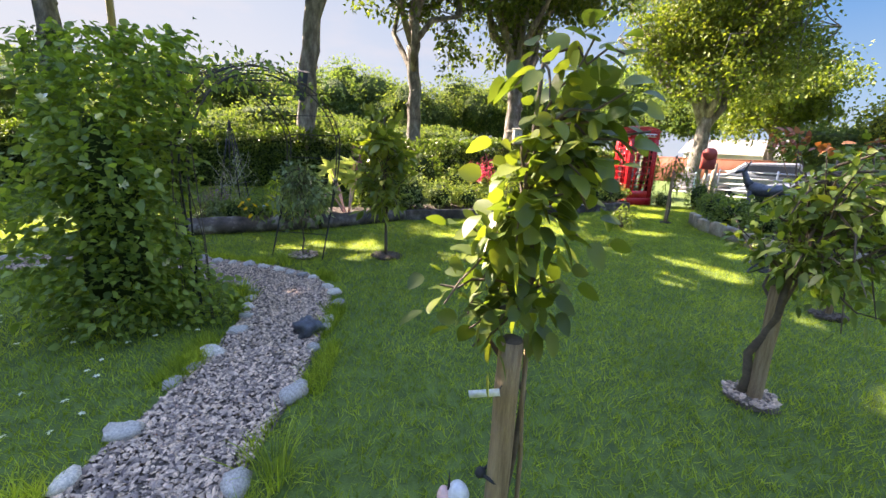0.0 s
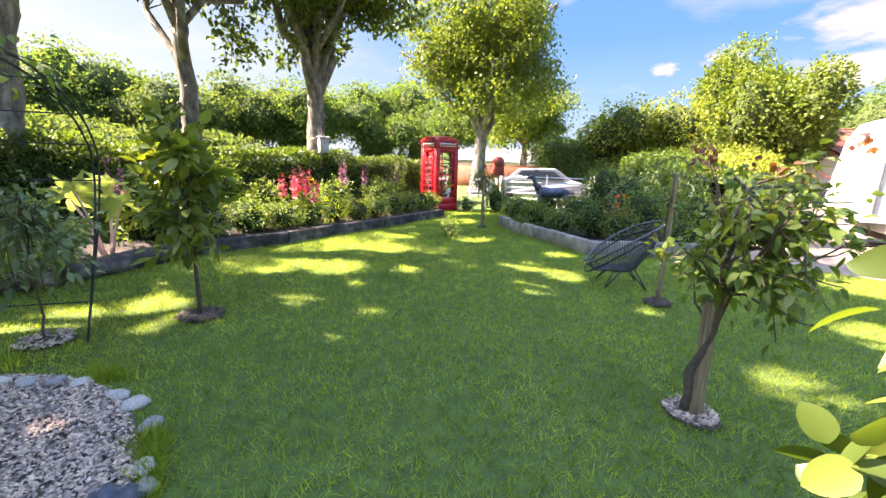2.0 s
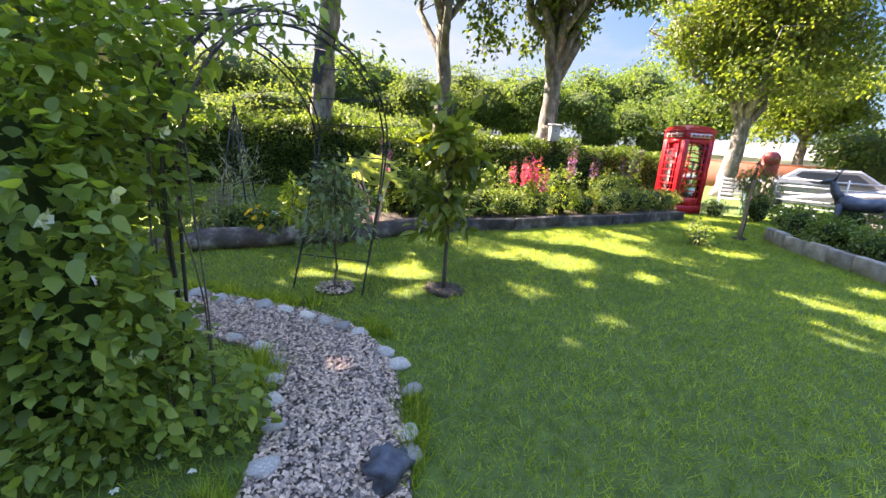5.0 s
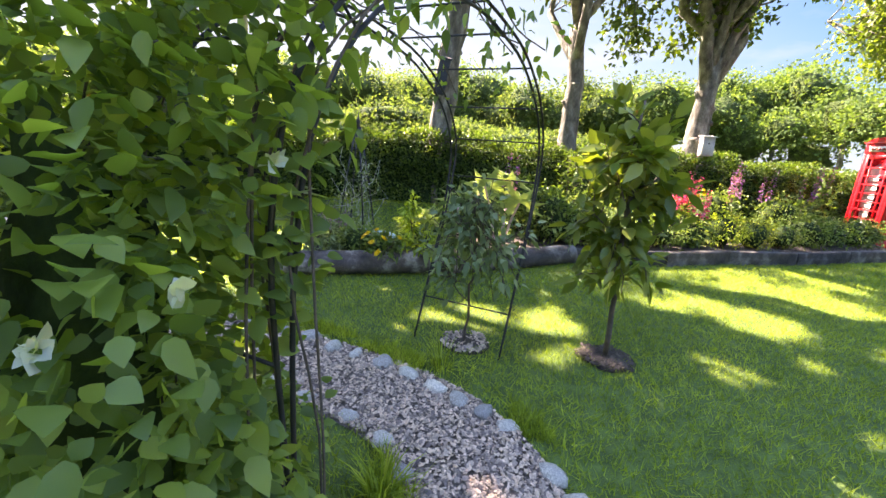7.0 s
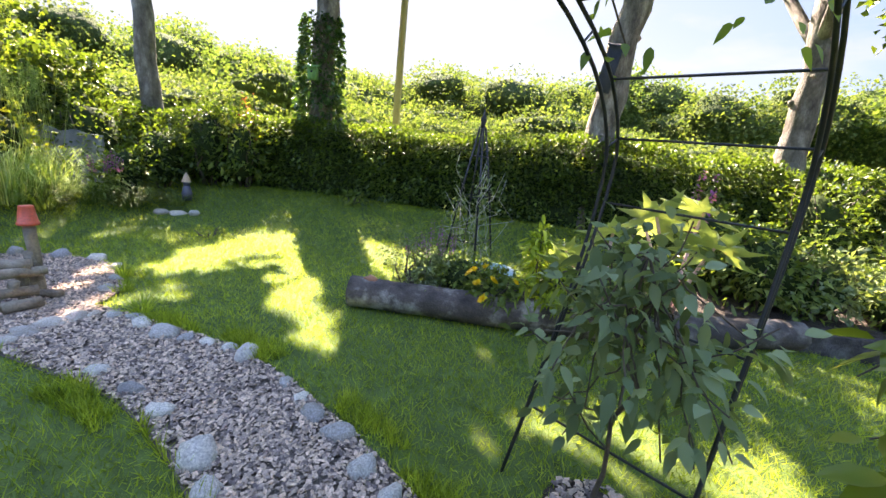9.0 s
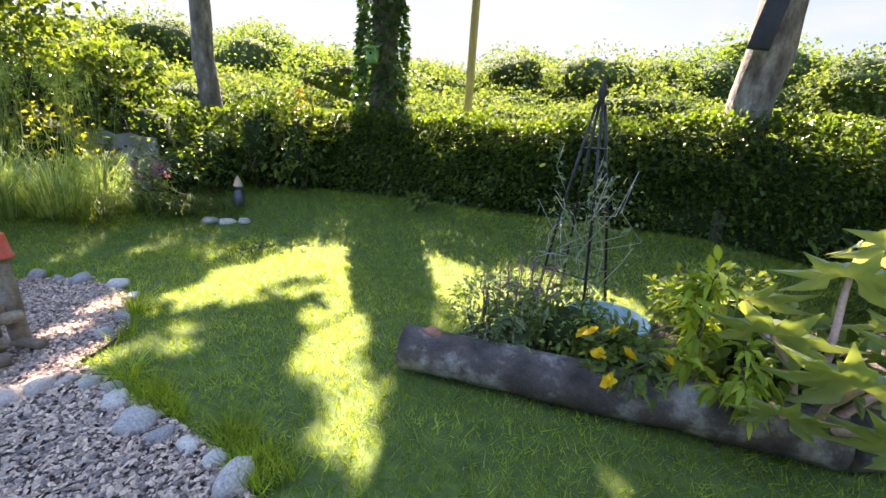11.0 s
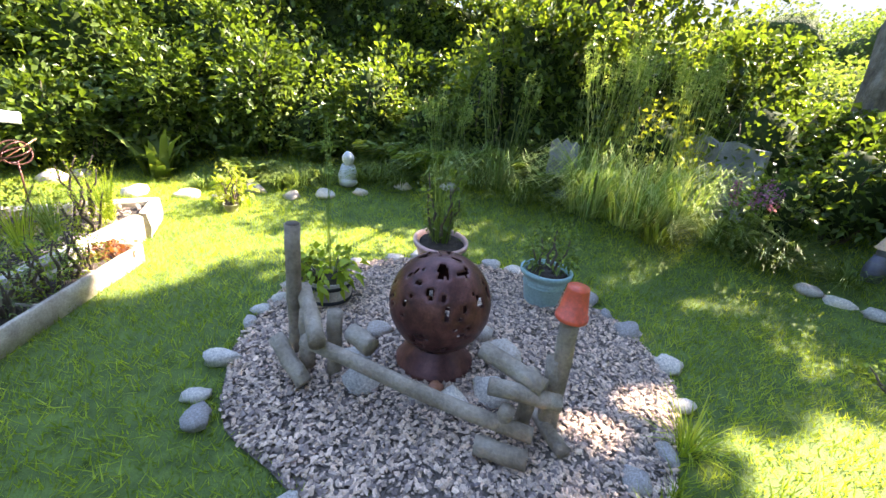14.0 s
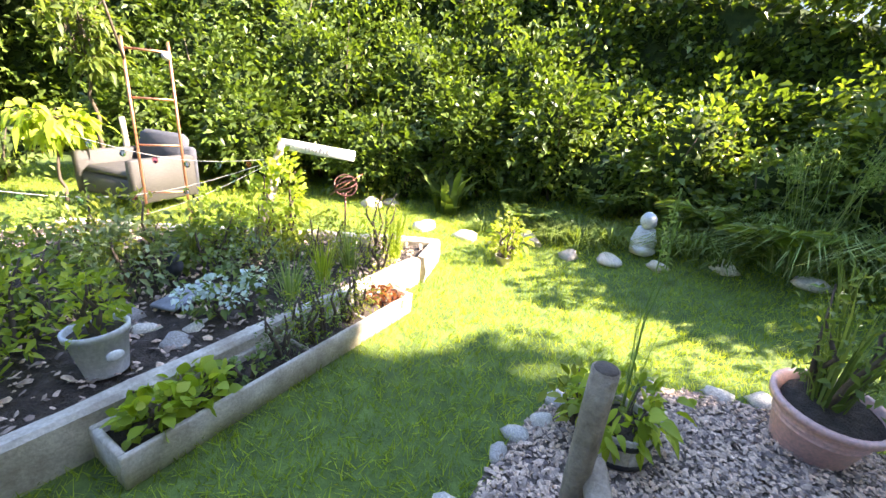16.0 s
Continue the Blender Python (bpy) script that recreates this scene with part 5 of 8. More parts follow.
part("roof", Shape().add([(-4.3, -3.4, 2.5), (4.3, -3.4, 2.5), (4.3, 0, 4.3), (-4.3, 0, 4.3), (-4.3, 3.4, 2.5), (4.3, 3.4, 2.5), (-4.3, -3.4, 2.4), (4.3, -3.4, 2.4), (-4.3, 3.4, 2.4), (4.3, 3.4, 2.4)],
     [[0, 1, 2, 3], [3, 2, 5, 4], [0, 6, 7, 1], [4, 5, 9, 8]]).add([(-4, -3, 2.5), (-4, 3, 2.5), (-4, 0, 4.15), (4, -3, 2.5), (4, 3, 2.5), (4, 0, 4.15)], [[0, 2, 1], [3, 4, 5]]), M_ROOFTILE, house, "red tiled roof", smooth=False)
rows = Shape()
for i in range(9):
    f = (i + 0.5) / 9
    rows.box((-4.3, -3.4 * (1 - f) - 0.03, 2.5 + 1.8 * f + 0.0), (4.3, -3.4 * (1 - f) + 0.05, 2.5 + 1.8 * f + 0.05))
part("tile_course", rows, M_ROOFTILE, house)
barn = thing("barn", "long low barn with pinkish grey sheet roof", "barn", at=(42.0, 47.0, 0.0), rz=-42)
part("wall", Shape().box((-13, -4, 0), (13, 4, 2.4)), M_BARNWALL, barn)
part("roof", Shape().add([(-13.5, -4.6, 2.2), (13.5, -4.6, 2.2), (13.5, 0, 4.0), (-13.5, 0, 4.0), (-13.5, 4.6, 2.2), (13.5, 4.6, 2.2)], [[0, 1, 2, 3], [3, 2, 5, 4]]), M_BARNROOF, barn, "pinkish grey sheet roof", smooth=False)
part("door", Shape().box((-3, -4.06, 0), (3, -3.98, 2.2)), M_WHITE, barn, "white sliding door")
wall = thing("brick_wall", "low red brick wall behind the telephone box", "wall", at=(18.0, 25.0, 0), rz=-40)
part("wall", Shape().box((-5, -0.12, 0), (3, 0.12, 1.5), bevel=0.01).box((-5.05, -0.16, 1.5), (3.05, 0.16, 1.58), bevel=0.01), M_BRICK, wall)

FRONT = smooth_line([(-4.4, -3.5), (-6.0, -2.7), (-7.5, -1.9), (-8.7, -0.9), (-9.5, 0.2), (-10.0, 1.5), (-10.3, 2.9)], 6)
fd = unit(np.gradient(FRONT, axis=0))
for row, (back, h, r, count) in enumerate([(0.15, 1.35, 0.62, 7), (1.0, 2.25, 0.75, 7), (1.95, 3.2, 0.9, 7)]):
    for i in range(count):
        k = min(int((i + 0.5 * (row % 2) + 0.3) / count * len(FRONT)), len(FRONT) - 1)
        q = FRONT[k] + np.array([fd[k][1], -fd[k][0]]) * -back
        hh = h * RNG.uniform(0.85, 1.15) * (1.0 if k < 24 else 0.72)
        bush(q[0], q[1], r * RNG.uniform(0.9, 1.15), hh, 3400 if row else 2600, 0.115, M_LAUREL, "laurel_bush", "sunlit glossy laurel bush in a tall bank of laurels", lump=0.4, category="shrub", stems=3)
for x, y, r, h in [(-11.0, 3.7, 0.9, 2.7), (-11.5, 4.9, 0.9, 2.4), (-11.9, 6.0, 0.8, 2.0), (-10.6, 3.0, 0.6, 2.2)]:
    bush(x, y, r, h, 2600, 0.11, M_ASH, "boundary_shrub", "light green sunlit shrub rising behind grasses", lump=0.45, category="shrub", core=False)


# ---- plants ----
def spike_flower(e, n, spread, h, petal, size=0.05, top=0.45, leaf=M_MIXED, stem_leaves=14):
    """Upright stems that end in spires of small flowers."""
    lf = Shape()
    for i in range(n):
        fl = Shape()
        a, r = RNG.uniform(0, 6.28), spread * math.sqrt(RNG.random())
        hh = h * RNG.uniform(0.8, 1.1)
        x, y = r * math.cos(a), r * math.sin(a)
        p = bend((x * 0.6, y * 0.6, 0), (x, y, hh), 6, 0, 0.02)
        part("stem", Shape().tube(p, np.linspace(0.008, 0.003, 6), 4, caps=False), M_MIXED, e)
        t = RNG.uniform(0.05, 0.6, stem_leaves)[:, None]
        u = unit(RNG.normal(size=(stem_leaves, 3)) * [1, 1, 0.2])
        leaves(lf, p[0] + (p[-1] - p[0]) * t, out_dirs(u, 0.3, 0.2), 0.14, 0.3)
        k = 46
        t = 1 - top * RNG.random(k)[:, None]
        u = unit(RNG.normal(size=(k, 3)) * [1, 1, 0.15])
        w = (1.05 - t) / top
        leaves(fl, p[0] + (p[-1] - p[0]) * t + u * 0.012, out_dirs(u, 0.3, -0.2), size * (0.5 + 0.6 * w[:, 0]), 0.8)
        tagged(part("flower_spire", fl, petal, e, "spire of coloured flowers"), kind="stuff")
    part("foliage", lf, leaf, e)
    return e


def strap_plant(x, y, n, h, spread, material, name="grass_clump", label="", z=None, width=0.018, category="grass", arch=0.6, seed_heads=None):
    """A clump of long arching blades."""
    z0 = zat(x, y) if z is None else z
    e = thing(name, label, category, at=(x, y, z0))
    a = RNG.uniform(0, 6.28, n)
    r = spread * 0.35 * np.sqrt(RNG.random(n))
    hh = h * RNG.uniform(0.3, 1.1, n)
    out = spread * RNG.uniform(0.1, 1.25, n)
    dx, dy = np.cos(a), np.sin(a)
    rows = []
    for t, w in ((0, 1.0), (0.35, 0.9), (0.7, 0.65), (1.0, 0.08)):
        cx = dx * (r + out * t ** 1.7)
        cy = dy * (r + out * t ** 1.7)
        cz = hh * (t - arch * 0.45 * t ** 3)
        ww = width * w * 0.5
        rows += [np.c_[cx - dy * ww, cy + dx * ww, cz], np.c_[cx + dy * ww, cy - dx * ww, cz]]
    v = np.stack(rows, 1).reshape(-1, 3)
    i = np.arange(n)[:, None] * 8
    part("blade_growth", Shape().add(v, np.concatenate([i + [[2 * k, 2 * k + 1, 2 * k + 3, 2 * k + 2]] for k in range(3)])), material, e)
    if seed_heads is not None:
        sh = Shape()
        for _ in range(seed_heads):
            b = RNG.uniform(0, 6.28)
            q = np.array([math.cos(b) * spread * 0.4, math.sin(b) * spread * 0.4, h * RNG.uniform(1.0, 1.25)])
            sh.tube(bend((q[0] * 0.3, q[1] * 0.3, 0), q, 5, 0, 0.03), 0.0025, 3, caps=False)
            leaves(sh, q - np.array([0, 0, 1]) * RNG.random((24, 1)) * 0.22 + RNG.normal(size=(24, 3)) * 0.012, out_dirs(RNG.normal(size=(24, 3)), 0.4, 0.6), 0.035, 0.3)
        part("seed_head", sh, M_LONG, e)
    return e


def blooms(e, pts, size, petal, count=6, label="", name="flower"):
    """Single open flowers, each a part of its plant."""
    base = Shape()
    k = np.arange(count) * 2 * math.pi / count
    leaves(base, np.zeros((count, 3)), np.c_[np.cos(k), np.sin(k), np.full(count, 0.55)], size, 0.85, True, 0.3)
    k2 = k + 0.5
    leaves(base, np.zeros((count, 3)), np.c_[np.cos(k2), np.sin(k2), np.full(count, 1.5)], size * 0.7, 0.8, True, 0.1)
    me = base.mesh(name)
    me.materials.append(petal)
    for p in pts:
        part(name, me, petal, e, label, at=pose(*p, RNG.uniform(-60, 60), RNG.uniform(-60, 60), RNG.uniform(0, 360)))


def soil_ring(x, y, r, name="mulch_ring", label="dark mulch ring round a young tree", material=None, pebbly=None):
    e = thing(name, label, "mulch", at=(x, y, zat(x, y)))
    part("mulch", Shape().blob((r, r, 0.035), 18, 6, 0.15, pose(0, 0, 0.01)), material or M_SOIL, e)
    st = pebbles(260, (-r, r, -r, r), lambda a, b: np.hypot(a, b) < r * 0.95, 0.018, 0.028)
    tagged(part("gravel", st, pebbly or M_TWIG, e, smooth=False), kind="stuff")
    return e


def young_tree(x, y, h, trunk_r, crown_c, crown_r, n_br, per, size, leaf, label, wide=0.6, trunk_top=None, name="young_tree", fine=True, lean=(0, 0), droop=0.5, spread=0.10):
    e = thing(name, label, "tree", at=(x, y, zat(x, y)))
    wood, lf = Shape(), Shape()
    tp = bend((0, 0, -0.02), (lean[0], lean[1], trunk_top or h * 0.92), 10, 0, 0.02)
    wood.tube(tp, np.linspace(trunk_r, trunk_r * 0.35, 10), 8, lump=0.12)
    cs, rs_ = np.array(crown_c, float).reshape(-1, 3), np.array(crown_r, float).reshape(-1, 3)
    for i in range(n_br):
        cc, cr = cs[i % len(cs)], rs_[i % len(rs_)]
        z = RNG.uniform(max(cc[2] - cr[2], 0.12), cc[2] + cr[2] * 0.7)
        k = np.clip(np.searchsorted(tp[:, 2], z), 1, 9)
        s = tp[k]
        u = unit(RNG.normal(size=3))
        end = cc + u * cr * RNG.uniform(0.75, 1.05)
        bp = bend(s, end, 6, 0.04, 0.05)
        part("branch", Shape().tube(bp, np.linspace(trunk_r * 0.35, 0.003, 6), 5, caps=False), M_TWIG, e)
        n = per
        t = RNG.uniform(0.25, 1.0, n)
        q = np.stack([np.interp(t, np.linspace(0, 1, 6), bp[:, c]) for c in range(3)], 1)
        o = RNG.normal(size=(n, 3))
        leaves(lf, q + o * spread * 0.4, out_dirs(unit(end - s)[None] * 0.5 + o * 0.6, 0.5, 0.0), size, wide, fine, droop)
    part("trunk", wood, M_TWIG, e)
    part("foliage", lf, leaf, e)
    return e


def stake(x, y, h, r, lean=(0, 0), label="round wooden stake", material=None, name="tree_stake"):
    e = thing(name, label, "stake", at=(x, y, zat(x, y)))
    p = bend((0, 0, -0.05), (lean[0], lean[1], h), 7, 0, 0.004)
    part("post", Shape().tube(p, r, 14, lump=0.05), material or M_STAKE, e)
    part("post_top", Shape().tube([p[-1] + np.array([0, 0, -0.006]), p[-1] + np.array([0, 0, 0.006])], [r * 0.97, r * 0.8], 14), M_TWIG, e, "dark weathered end grain")
    return e


# pear by the start of the walk
pear_stake = stake(0.19, 1.10, 0.97, 0.036, (0.02, -0.01), "round pale wooden stake holding a young pear tree")
part("tie", Shape().tube([(0.04 * math.cos(a), 0.04 * math.sin(a), 0.50 + 0.01 * math.sin(2 * a)) for a in np.linspace(0, 6.3, 18)], 0.006, 6).blob((0.018, 0.018, 0.018), 8, 6, 0.1, pose(-0.045, -0.01, 0.51)), M_RUBBER, pear_stake, "black rubber tie")
young_tree(0.24, 1.13, 1.75, 0.014, [(-0.10, -0.04, 1.13), (0.0, -0.05, 1.38), (0.13, -0.05, 1.56)], [(0.17, 0.07, 0.19), (0.16, 0.07, 0.24), (0.15, 0.08, 0.22)], 34, 15, 0.06, M_PEAR, "young pear tree with large pale green leaves tied to a stake", 0.74, 1.75, droop=0.3, spread=0.10, fine=2)
cane = thing("garden_cane", "thin brown cane beside the stake", "cane", at=(0.265, 1.11, 0.0))
part("cane", Shape().tube(bend((0.02, 0, -0.05), (0.0, 0.02, 0.93), 6, 0, 0.006), 0.008, 8), M_STAKE, cane)
tag = thing("plant_label", "blank white plant label hanging from the stake", "label", at=(0.145, 1.05, 0.82))
part("tag", Shape().box((-0.055, -0.001, -0.012), (0.035, 0.001, 0.012), pose(0, 0, 0, 0, -12, -8)), M_SIGN, tag)
part("wire", Shape().tube([(0.03, 0, 0.005), (0.05, 0.02, 0.03), (0.06, 0.04, 0.05)], 0.0015, 4), M_BLACKMETAL, tag)
orn = thing("cane_topper", "white and pink rounded ornament on a thin cane", "ornament", at=(0.06, 1.06, 0.0))
part("cane", Shape().tube([(0, 0, -0.05), (0, 0, 0.42)], 0.005, 6), M_STAKE, orn)
part("ball", Shape().blob((0.036, 0.036, 0.046), 14, 10, 0.05, pose(0.015, 0, 0.45)), M_WHITEPOT, orn, "glossy white ball")
part("cheek", Shape().blob((0.022, 0.03, 0.032), 12, 8, 0.05, pose(-0.028, 0, 0.445)), M_PINKPOT, orn, "pink side lobe")
part("spike", Shape().tube([(-0.014, 0, 0.46), (-0.012, 0, 0.54)], [0.006, 0.001], 6), M_RUBBER, orn)

# apple with stake
soil_ring(2.02, 2.36, 0.16, "pebble_ring", "ring of grey pebbles round the apple tree", M_GRAVELBED, M_GRAVEL)
stake(2.03, 2.33, 0.78, 0.042, (0.0, 0.02), "weathered stake beside the apple tree")
young_tree(1.97, 2.39, 1.7, 0.03, (0.22, -0.16, 1.12), (0.55, 0.52, 0.55), 46, 26, 0.065, M_APPLE, "bushy young apple tree with reddish shoot tips", 0.62, 1.45, droop=0.4, spread=0.09, lean=(0.12, -0.1))
tips = thing("apple_shoots", "coppery red new shoots on the apple tree", "shoots", at=(2.15, 2.22, 1.5))
lf = Shape()
for _ in range(9):
    a = RNG.uniform(0, 6.28)
    q = np.array([0.34 * math.cos(a), 0.34 * math.sin(a), RNG.uniform(0.0, 0.2)])
    part("twig", Shape().tube(bend((q[0] * 0.5, q[1] * 0.5, -0.3), q, 5), np.linspace(0.005, 0.002, 5), 4), M_TWIG, tips)
    leaves(lf, q + RNG.normal(size=(9, 3)) * 0.035, out_dirs(RNG.normal(size=(9, 3)) + [0, 0, 1], 0.4), 0.055, 0.5, True, 0.3)
part("foliage", lf, M_RED_LEAF, tips)

# saplings and shrubs standing in the lawn
soil_ring(3.89, 3.86, 0.16)
stake(3.89, 3.86, 1.5, 0.026, (0.02, 0.0), "slim stake supporting a sapling")
young_tree(3.93, 3.88, 1.85, 0.014, (0.05, 0, 1.35), (0.38, 0.35, 0.50), 16, 16, 0.06, M_APPLE, "slender sapling with sparse leaves tied to a stake", 0.55)
soil_ring(5.21, 9.54, 0.12)
stake(5.19, 9.54, 1.2, 0.03, (0.03, 0.0), "pale stake under a small weeping tree")
young_tree(5.23, 9.54, 1.7, 0.02, (0.05, 0, 1.25), (0.45, 0.42, 0.45), 22, 24, 0.06, M_ASH, "small weeping tree with drooping green leaves", 0.5, droop=1.0)
bush(3.83, 8.65, 0.25, 0.46, 420, 0.06, M_MIXED, label="small green shrub growing alone in the lawn", core=False)
soil_ring(-0.80, 5.55, 0.21)
young_tree(-0.80, 5.55, 2.0, 0.022, (-0.06, -0.02, 1.22), (0.40, 0.38, 0.72), 32, 19, 0.15, M_MAGN, "young magnolia with large yellow-green leaves", 0.5, 1.95, lean=(-0.02, 0.05), droop=0.12, spread=0.08, name="magnolia")
soil_ring(-1.90, 5.40, 0.20, "pebble_ring", "brown pebbles at the foot of the arch shrub", M_SOIL, M_GRAVEL)
young_tree(-1.90, 5.38, 1.4, 0.012, (0.0, 0.0, 0.85), (0.46, 0.36, 0.55), 34, 22, 0.07, M_GREY, "open shrub with soft grey-green leaves under the arch", 0.6, 1.2, droop=0.5, spread=0.11, name="climber")
soil_ring(-4.6, 3.0, 0.1, "mole_mound", "small bare patch in the lawn")

# ---- arch and rose ----
arch = thing("garden_arch", "black steel rose arch over the gravel path", "arch", at=(-2.28, 4.35, 0.0))
O = np.array([-2.28, 4.35, 0.0])
feet = [((-2.33, 5.36), (-2.78, 3.46)), ((-1.61, 5.22), (-2.12, 3.20))]


HOOP = [(0, -0.05), (-0.24, 0.5), (-0.45, 1.0), (-0.57, 1.45), (-0.52, 1.70), (-0.30, 1.94), (0.10, 2.13), (0.50, 2.20), (0.90, 2.22), (1.30, 2.16), (1.66, 2.0), (1.92, 1.7), (2.02, 1.3), (2.0, 0.7), (1.95, -0.05)]


def hoop_pts(a, b, shrink=0.0):
    """The arch's outline in the upright plane from foot a towards foot b."""
    a, b = np.array(a), np.array(b)
    d = unit(b - a)
    pts = []
    for s_, z_ in HOOP:
        k = 1 - shrink * np.clip((z_ - 0.2) / 1.2, 0, 1)
        pts.append((*(a + d * (0.72 + (s_ - 0.72) * k)), z_ - 0.06 * (k < 0.999) * np.clip(z_ - 0.8, 0, 1)))
    return smooth_line(np.array(pts) - O, 3)


H = [[hoop_pts(a, b), hoop_pts(a, b, 0.07)] for a, b in feet]
for pair in H:
    for p in pair:
        part("hoop", Shape().tube(p, 0.0085, 8), M_BLACKMETAL, arch)
    for i in range(6, 39, 5):
        part("brace", Shape().tube([pair[0][i], pair[1][i]], 0.005, 6), M_BLACKMETAL, arch)
for i in (8, 11, 14, 17, 20, 23, 26, 29, 32, 35):
    part("rung", Shape().tube([H[0][0][i], H[1][0][i]], 0.006, 6), M_BLACKMETAL, arch)
for i in (2, 5, 38, 41):
    part("rung", Shape().tube([H[0][0][i], H[1][0][i]], 0.006, 6), M_BLACKMETAL, arch)

rose = thing("climbing_rose", "dense climbing rose with white flowers covering one side of an arch", "rose", at=(-2.5, 3.36, 0.0))
R0 = np.array([-2.5, 3.36, 0.0])
st, lf = Shape(), Shape()
LEG = (H[0][0][::3] + O - R0, H[1][0][::3] + O - R0)
for i in range(12):
    s = LEG[i % 2][::-1]
    reach = int(RNG.integers(6, 11))
    w = np.linspace(0, 1, reach)[:, None]
    pts = s[:reach] + np.array([0.10 * math.cos(i * 2.1), 0.07 * math.sin(i * 2.1), 0]) + RNG.normal(size=(reach, 3)) * np.array([0.025, 0.02, 0.03])
    pts[0] = pts[1] * [1, 1, 0]
    part("stem", Shape().tube(smooth_line(pts, 3), 0.004, 6, caps=False), M_TWIG, rose)
part("inner_filler", Shape().blob((0.26, 0.14, 0.70), 12, 10, 0.35, pose(-0.10, -0.24, 0.85)), M_CORE, rose, "filler core, coloured dark for the shade inside")
n = 8600
z = RNG.uniform(0.05, 2.30, n)
wid = np.interp(z, [0, 0.4, 1.0, 1.6, 2.3], [0.66, 0.66, 0.60, 0.56, 0.55])
ang = RNG.uniform(0, 6.28, n)
rad = np.sqrt(RNG.uniform(0.15, 1.0, n)) * wid * (1 + 0.35 * np.sin(ang * 3 + z * 4))
off = np.interp(z, [0, 1.4, 1.9, 2.3], [0, 0.0, 0.12, 0.40])
pos = np.c_[rad * np.cos(ang) * 1.05 - 0.06 + off * 0.1, rad * np.sin(ang) * 0.62 - 0.26 + off, z]
wx, wy = pos[:, 0] + R0[0], pos[:, 1] + R0[1]
pos = pos[~((wx > -1.90) & (z > 0.45)) & ~((wx > -1.98) & (z > 0.8))]
u = unit(np.c_[pos[:, 0], pos[:, 1], np.full(len(pos), 0.1)])
pos = pos[(pos[:, 1] < 0.02) | ((RNG.random(len(pos)) < 0.5) & (pos[:, 1] < 0.34))]
u = unit(np.c_[pos[:, 0], pos[:, 1] + 0.26, np.full(len(pos), 0.1)])
near = (pos[:, 1] > -0.12) & (pos[:, 0] > -0.25)
dirs = out_dirs(u, 0.7, 0.1)
leaves(lf, pos[~near], dirs[~near], 0.058, 0.82, True, 0.4)
leaves(lf, pos[near], dirs[near], 0.062, 0.86, 2, 0.35)
p, u = shell(950, (-0.02, 0.22, 0.36), (0.36, 0.24, 0.40), 0.3, 0.5)
leaves(lf, p[p[:, 2] > 0.02], out_dirs(u, 0.7, 0.25)[p[:, 2] > 0.02], 0.055, 0.8, True, 0.4)
k = 1500
tt = RNG.uniform(3, 9.5, k)
for s in LEG:
    i = tt.astype(int)
    q = s[::-1][np.clip(i, 0, 14)]
    o = RNG.normal(size=(k, 3)) * np.array([0.14, 0.12, 0.10])
    keep = RNG.random(k) < np.interp(tt, [3, 6, 9.5], [0.5, 0.22, 0.06])
    keep &= ((q + o)[:, 0] + R0[0] < -1.95) | ((q + o)[:, 2] > 1.9)
    leaves(lf, (q + o)[keep], out_dirs(o[keep], 0.8, -0.1), 0.058, 0.72, True, 0.5)
part("foliage", lf, M_ROSE, rose)
bl = [(-0.25, -0.58, 1.45), (0.08, -0.6, 1.3), (0.22, -0.58, 1.62), (-0.1, -0.62, 1.72), (0.3, -0.56, 1.18), (-0.42, -0.5, 1.9), (0.1, -0.5, 2.05), (0.45, -0.42, 1.26), (-0.3, -0.6, 0.85), (0.42, -0.4, 0.6), (0.2, -0.1, 2.2), (-0.15, 0.0, 2.25), (0.47, -0.18, 1.48)]
blooms(rose, bl, 0.045, M_WHITE_P, 7, "white rose flower")

# ---- north bed ----
def log_edge(a, b, r, h, material, label, name="edging_log", lump=0.1):
    a, b = np.array(a), np.array(b)
    L = np.linalg.norm(b - a)
    e = thing(name, label, "log", at=(a[0], a[1], 0.0), rz=math.degrees(math.atan2(b[1] - a[1], b[0] - a[0])))
    k = max(int(L * 5), 4)
    x = np.linspace(0, L, k)
    part("log", Shape().tube(np.c_[x, RNG.normal(size=k) * 0.004, np.full(k, h - r) + RNG.normal(size=k) * 0.003], np.full(k, r) * RNG.uniform(0.97, 1.03, k), 14, lump=lump), material, e)
    return e


def sleeper(a, b, h, w, material, label, name="timber_sleeper"):
    a, b = np.array(a), np.array(b)
    L = np.linalg.norm(b - a)
    e = thing(name, label, "sleeper", at=(a[0], a[1], 0.0), rz=math.degrees(math.atan2(b[1] - a[1], b[0] - a[0])))
    s = Shape()
    k = max(int(L * 4), 3)
    xs_ = np.linspace(0, L, k)
    prof = [(-w / 2 + 0.015, 0), (-w / 2, h * 0.5), (-w / 2 + 0.006, h - 0.015), (-w / 2 + 0.02, h), (w / 2 - 0.02, h), (w / 2, h - 0.02), (w / 2, 0)]
    m = len(prof)
    v = np.array([[x, y + RNG.normal() * 0.004, z - 0.03 + RNG.normal() * 0.004] for x in xs_ for y, z in prof])
    s.add(v, [[i * m + j, i * m + j + 1, (i + 1) * m + j + 1, (i + 1) * m + j] for i in range(k - 1) for j in range(m - 1)])
    s.f.append(np.array([list(range(m)), [(k - 1) * m + j for j in range(m)][::-1]]))
    part("beam", s, material, e, smooth=False)
    return e


log_edge((-4.36, 6.27), (-2.30, 7.34), 0.145, 0.285, M_LOGEND, "weathered silver-topped log edging the border", lump=0.05)
log_edge((-2.30, 7.36), (-0.90, 8.58), 0.14, 0.27, M_SLEEPER, "dark log edging the border")
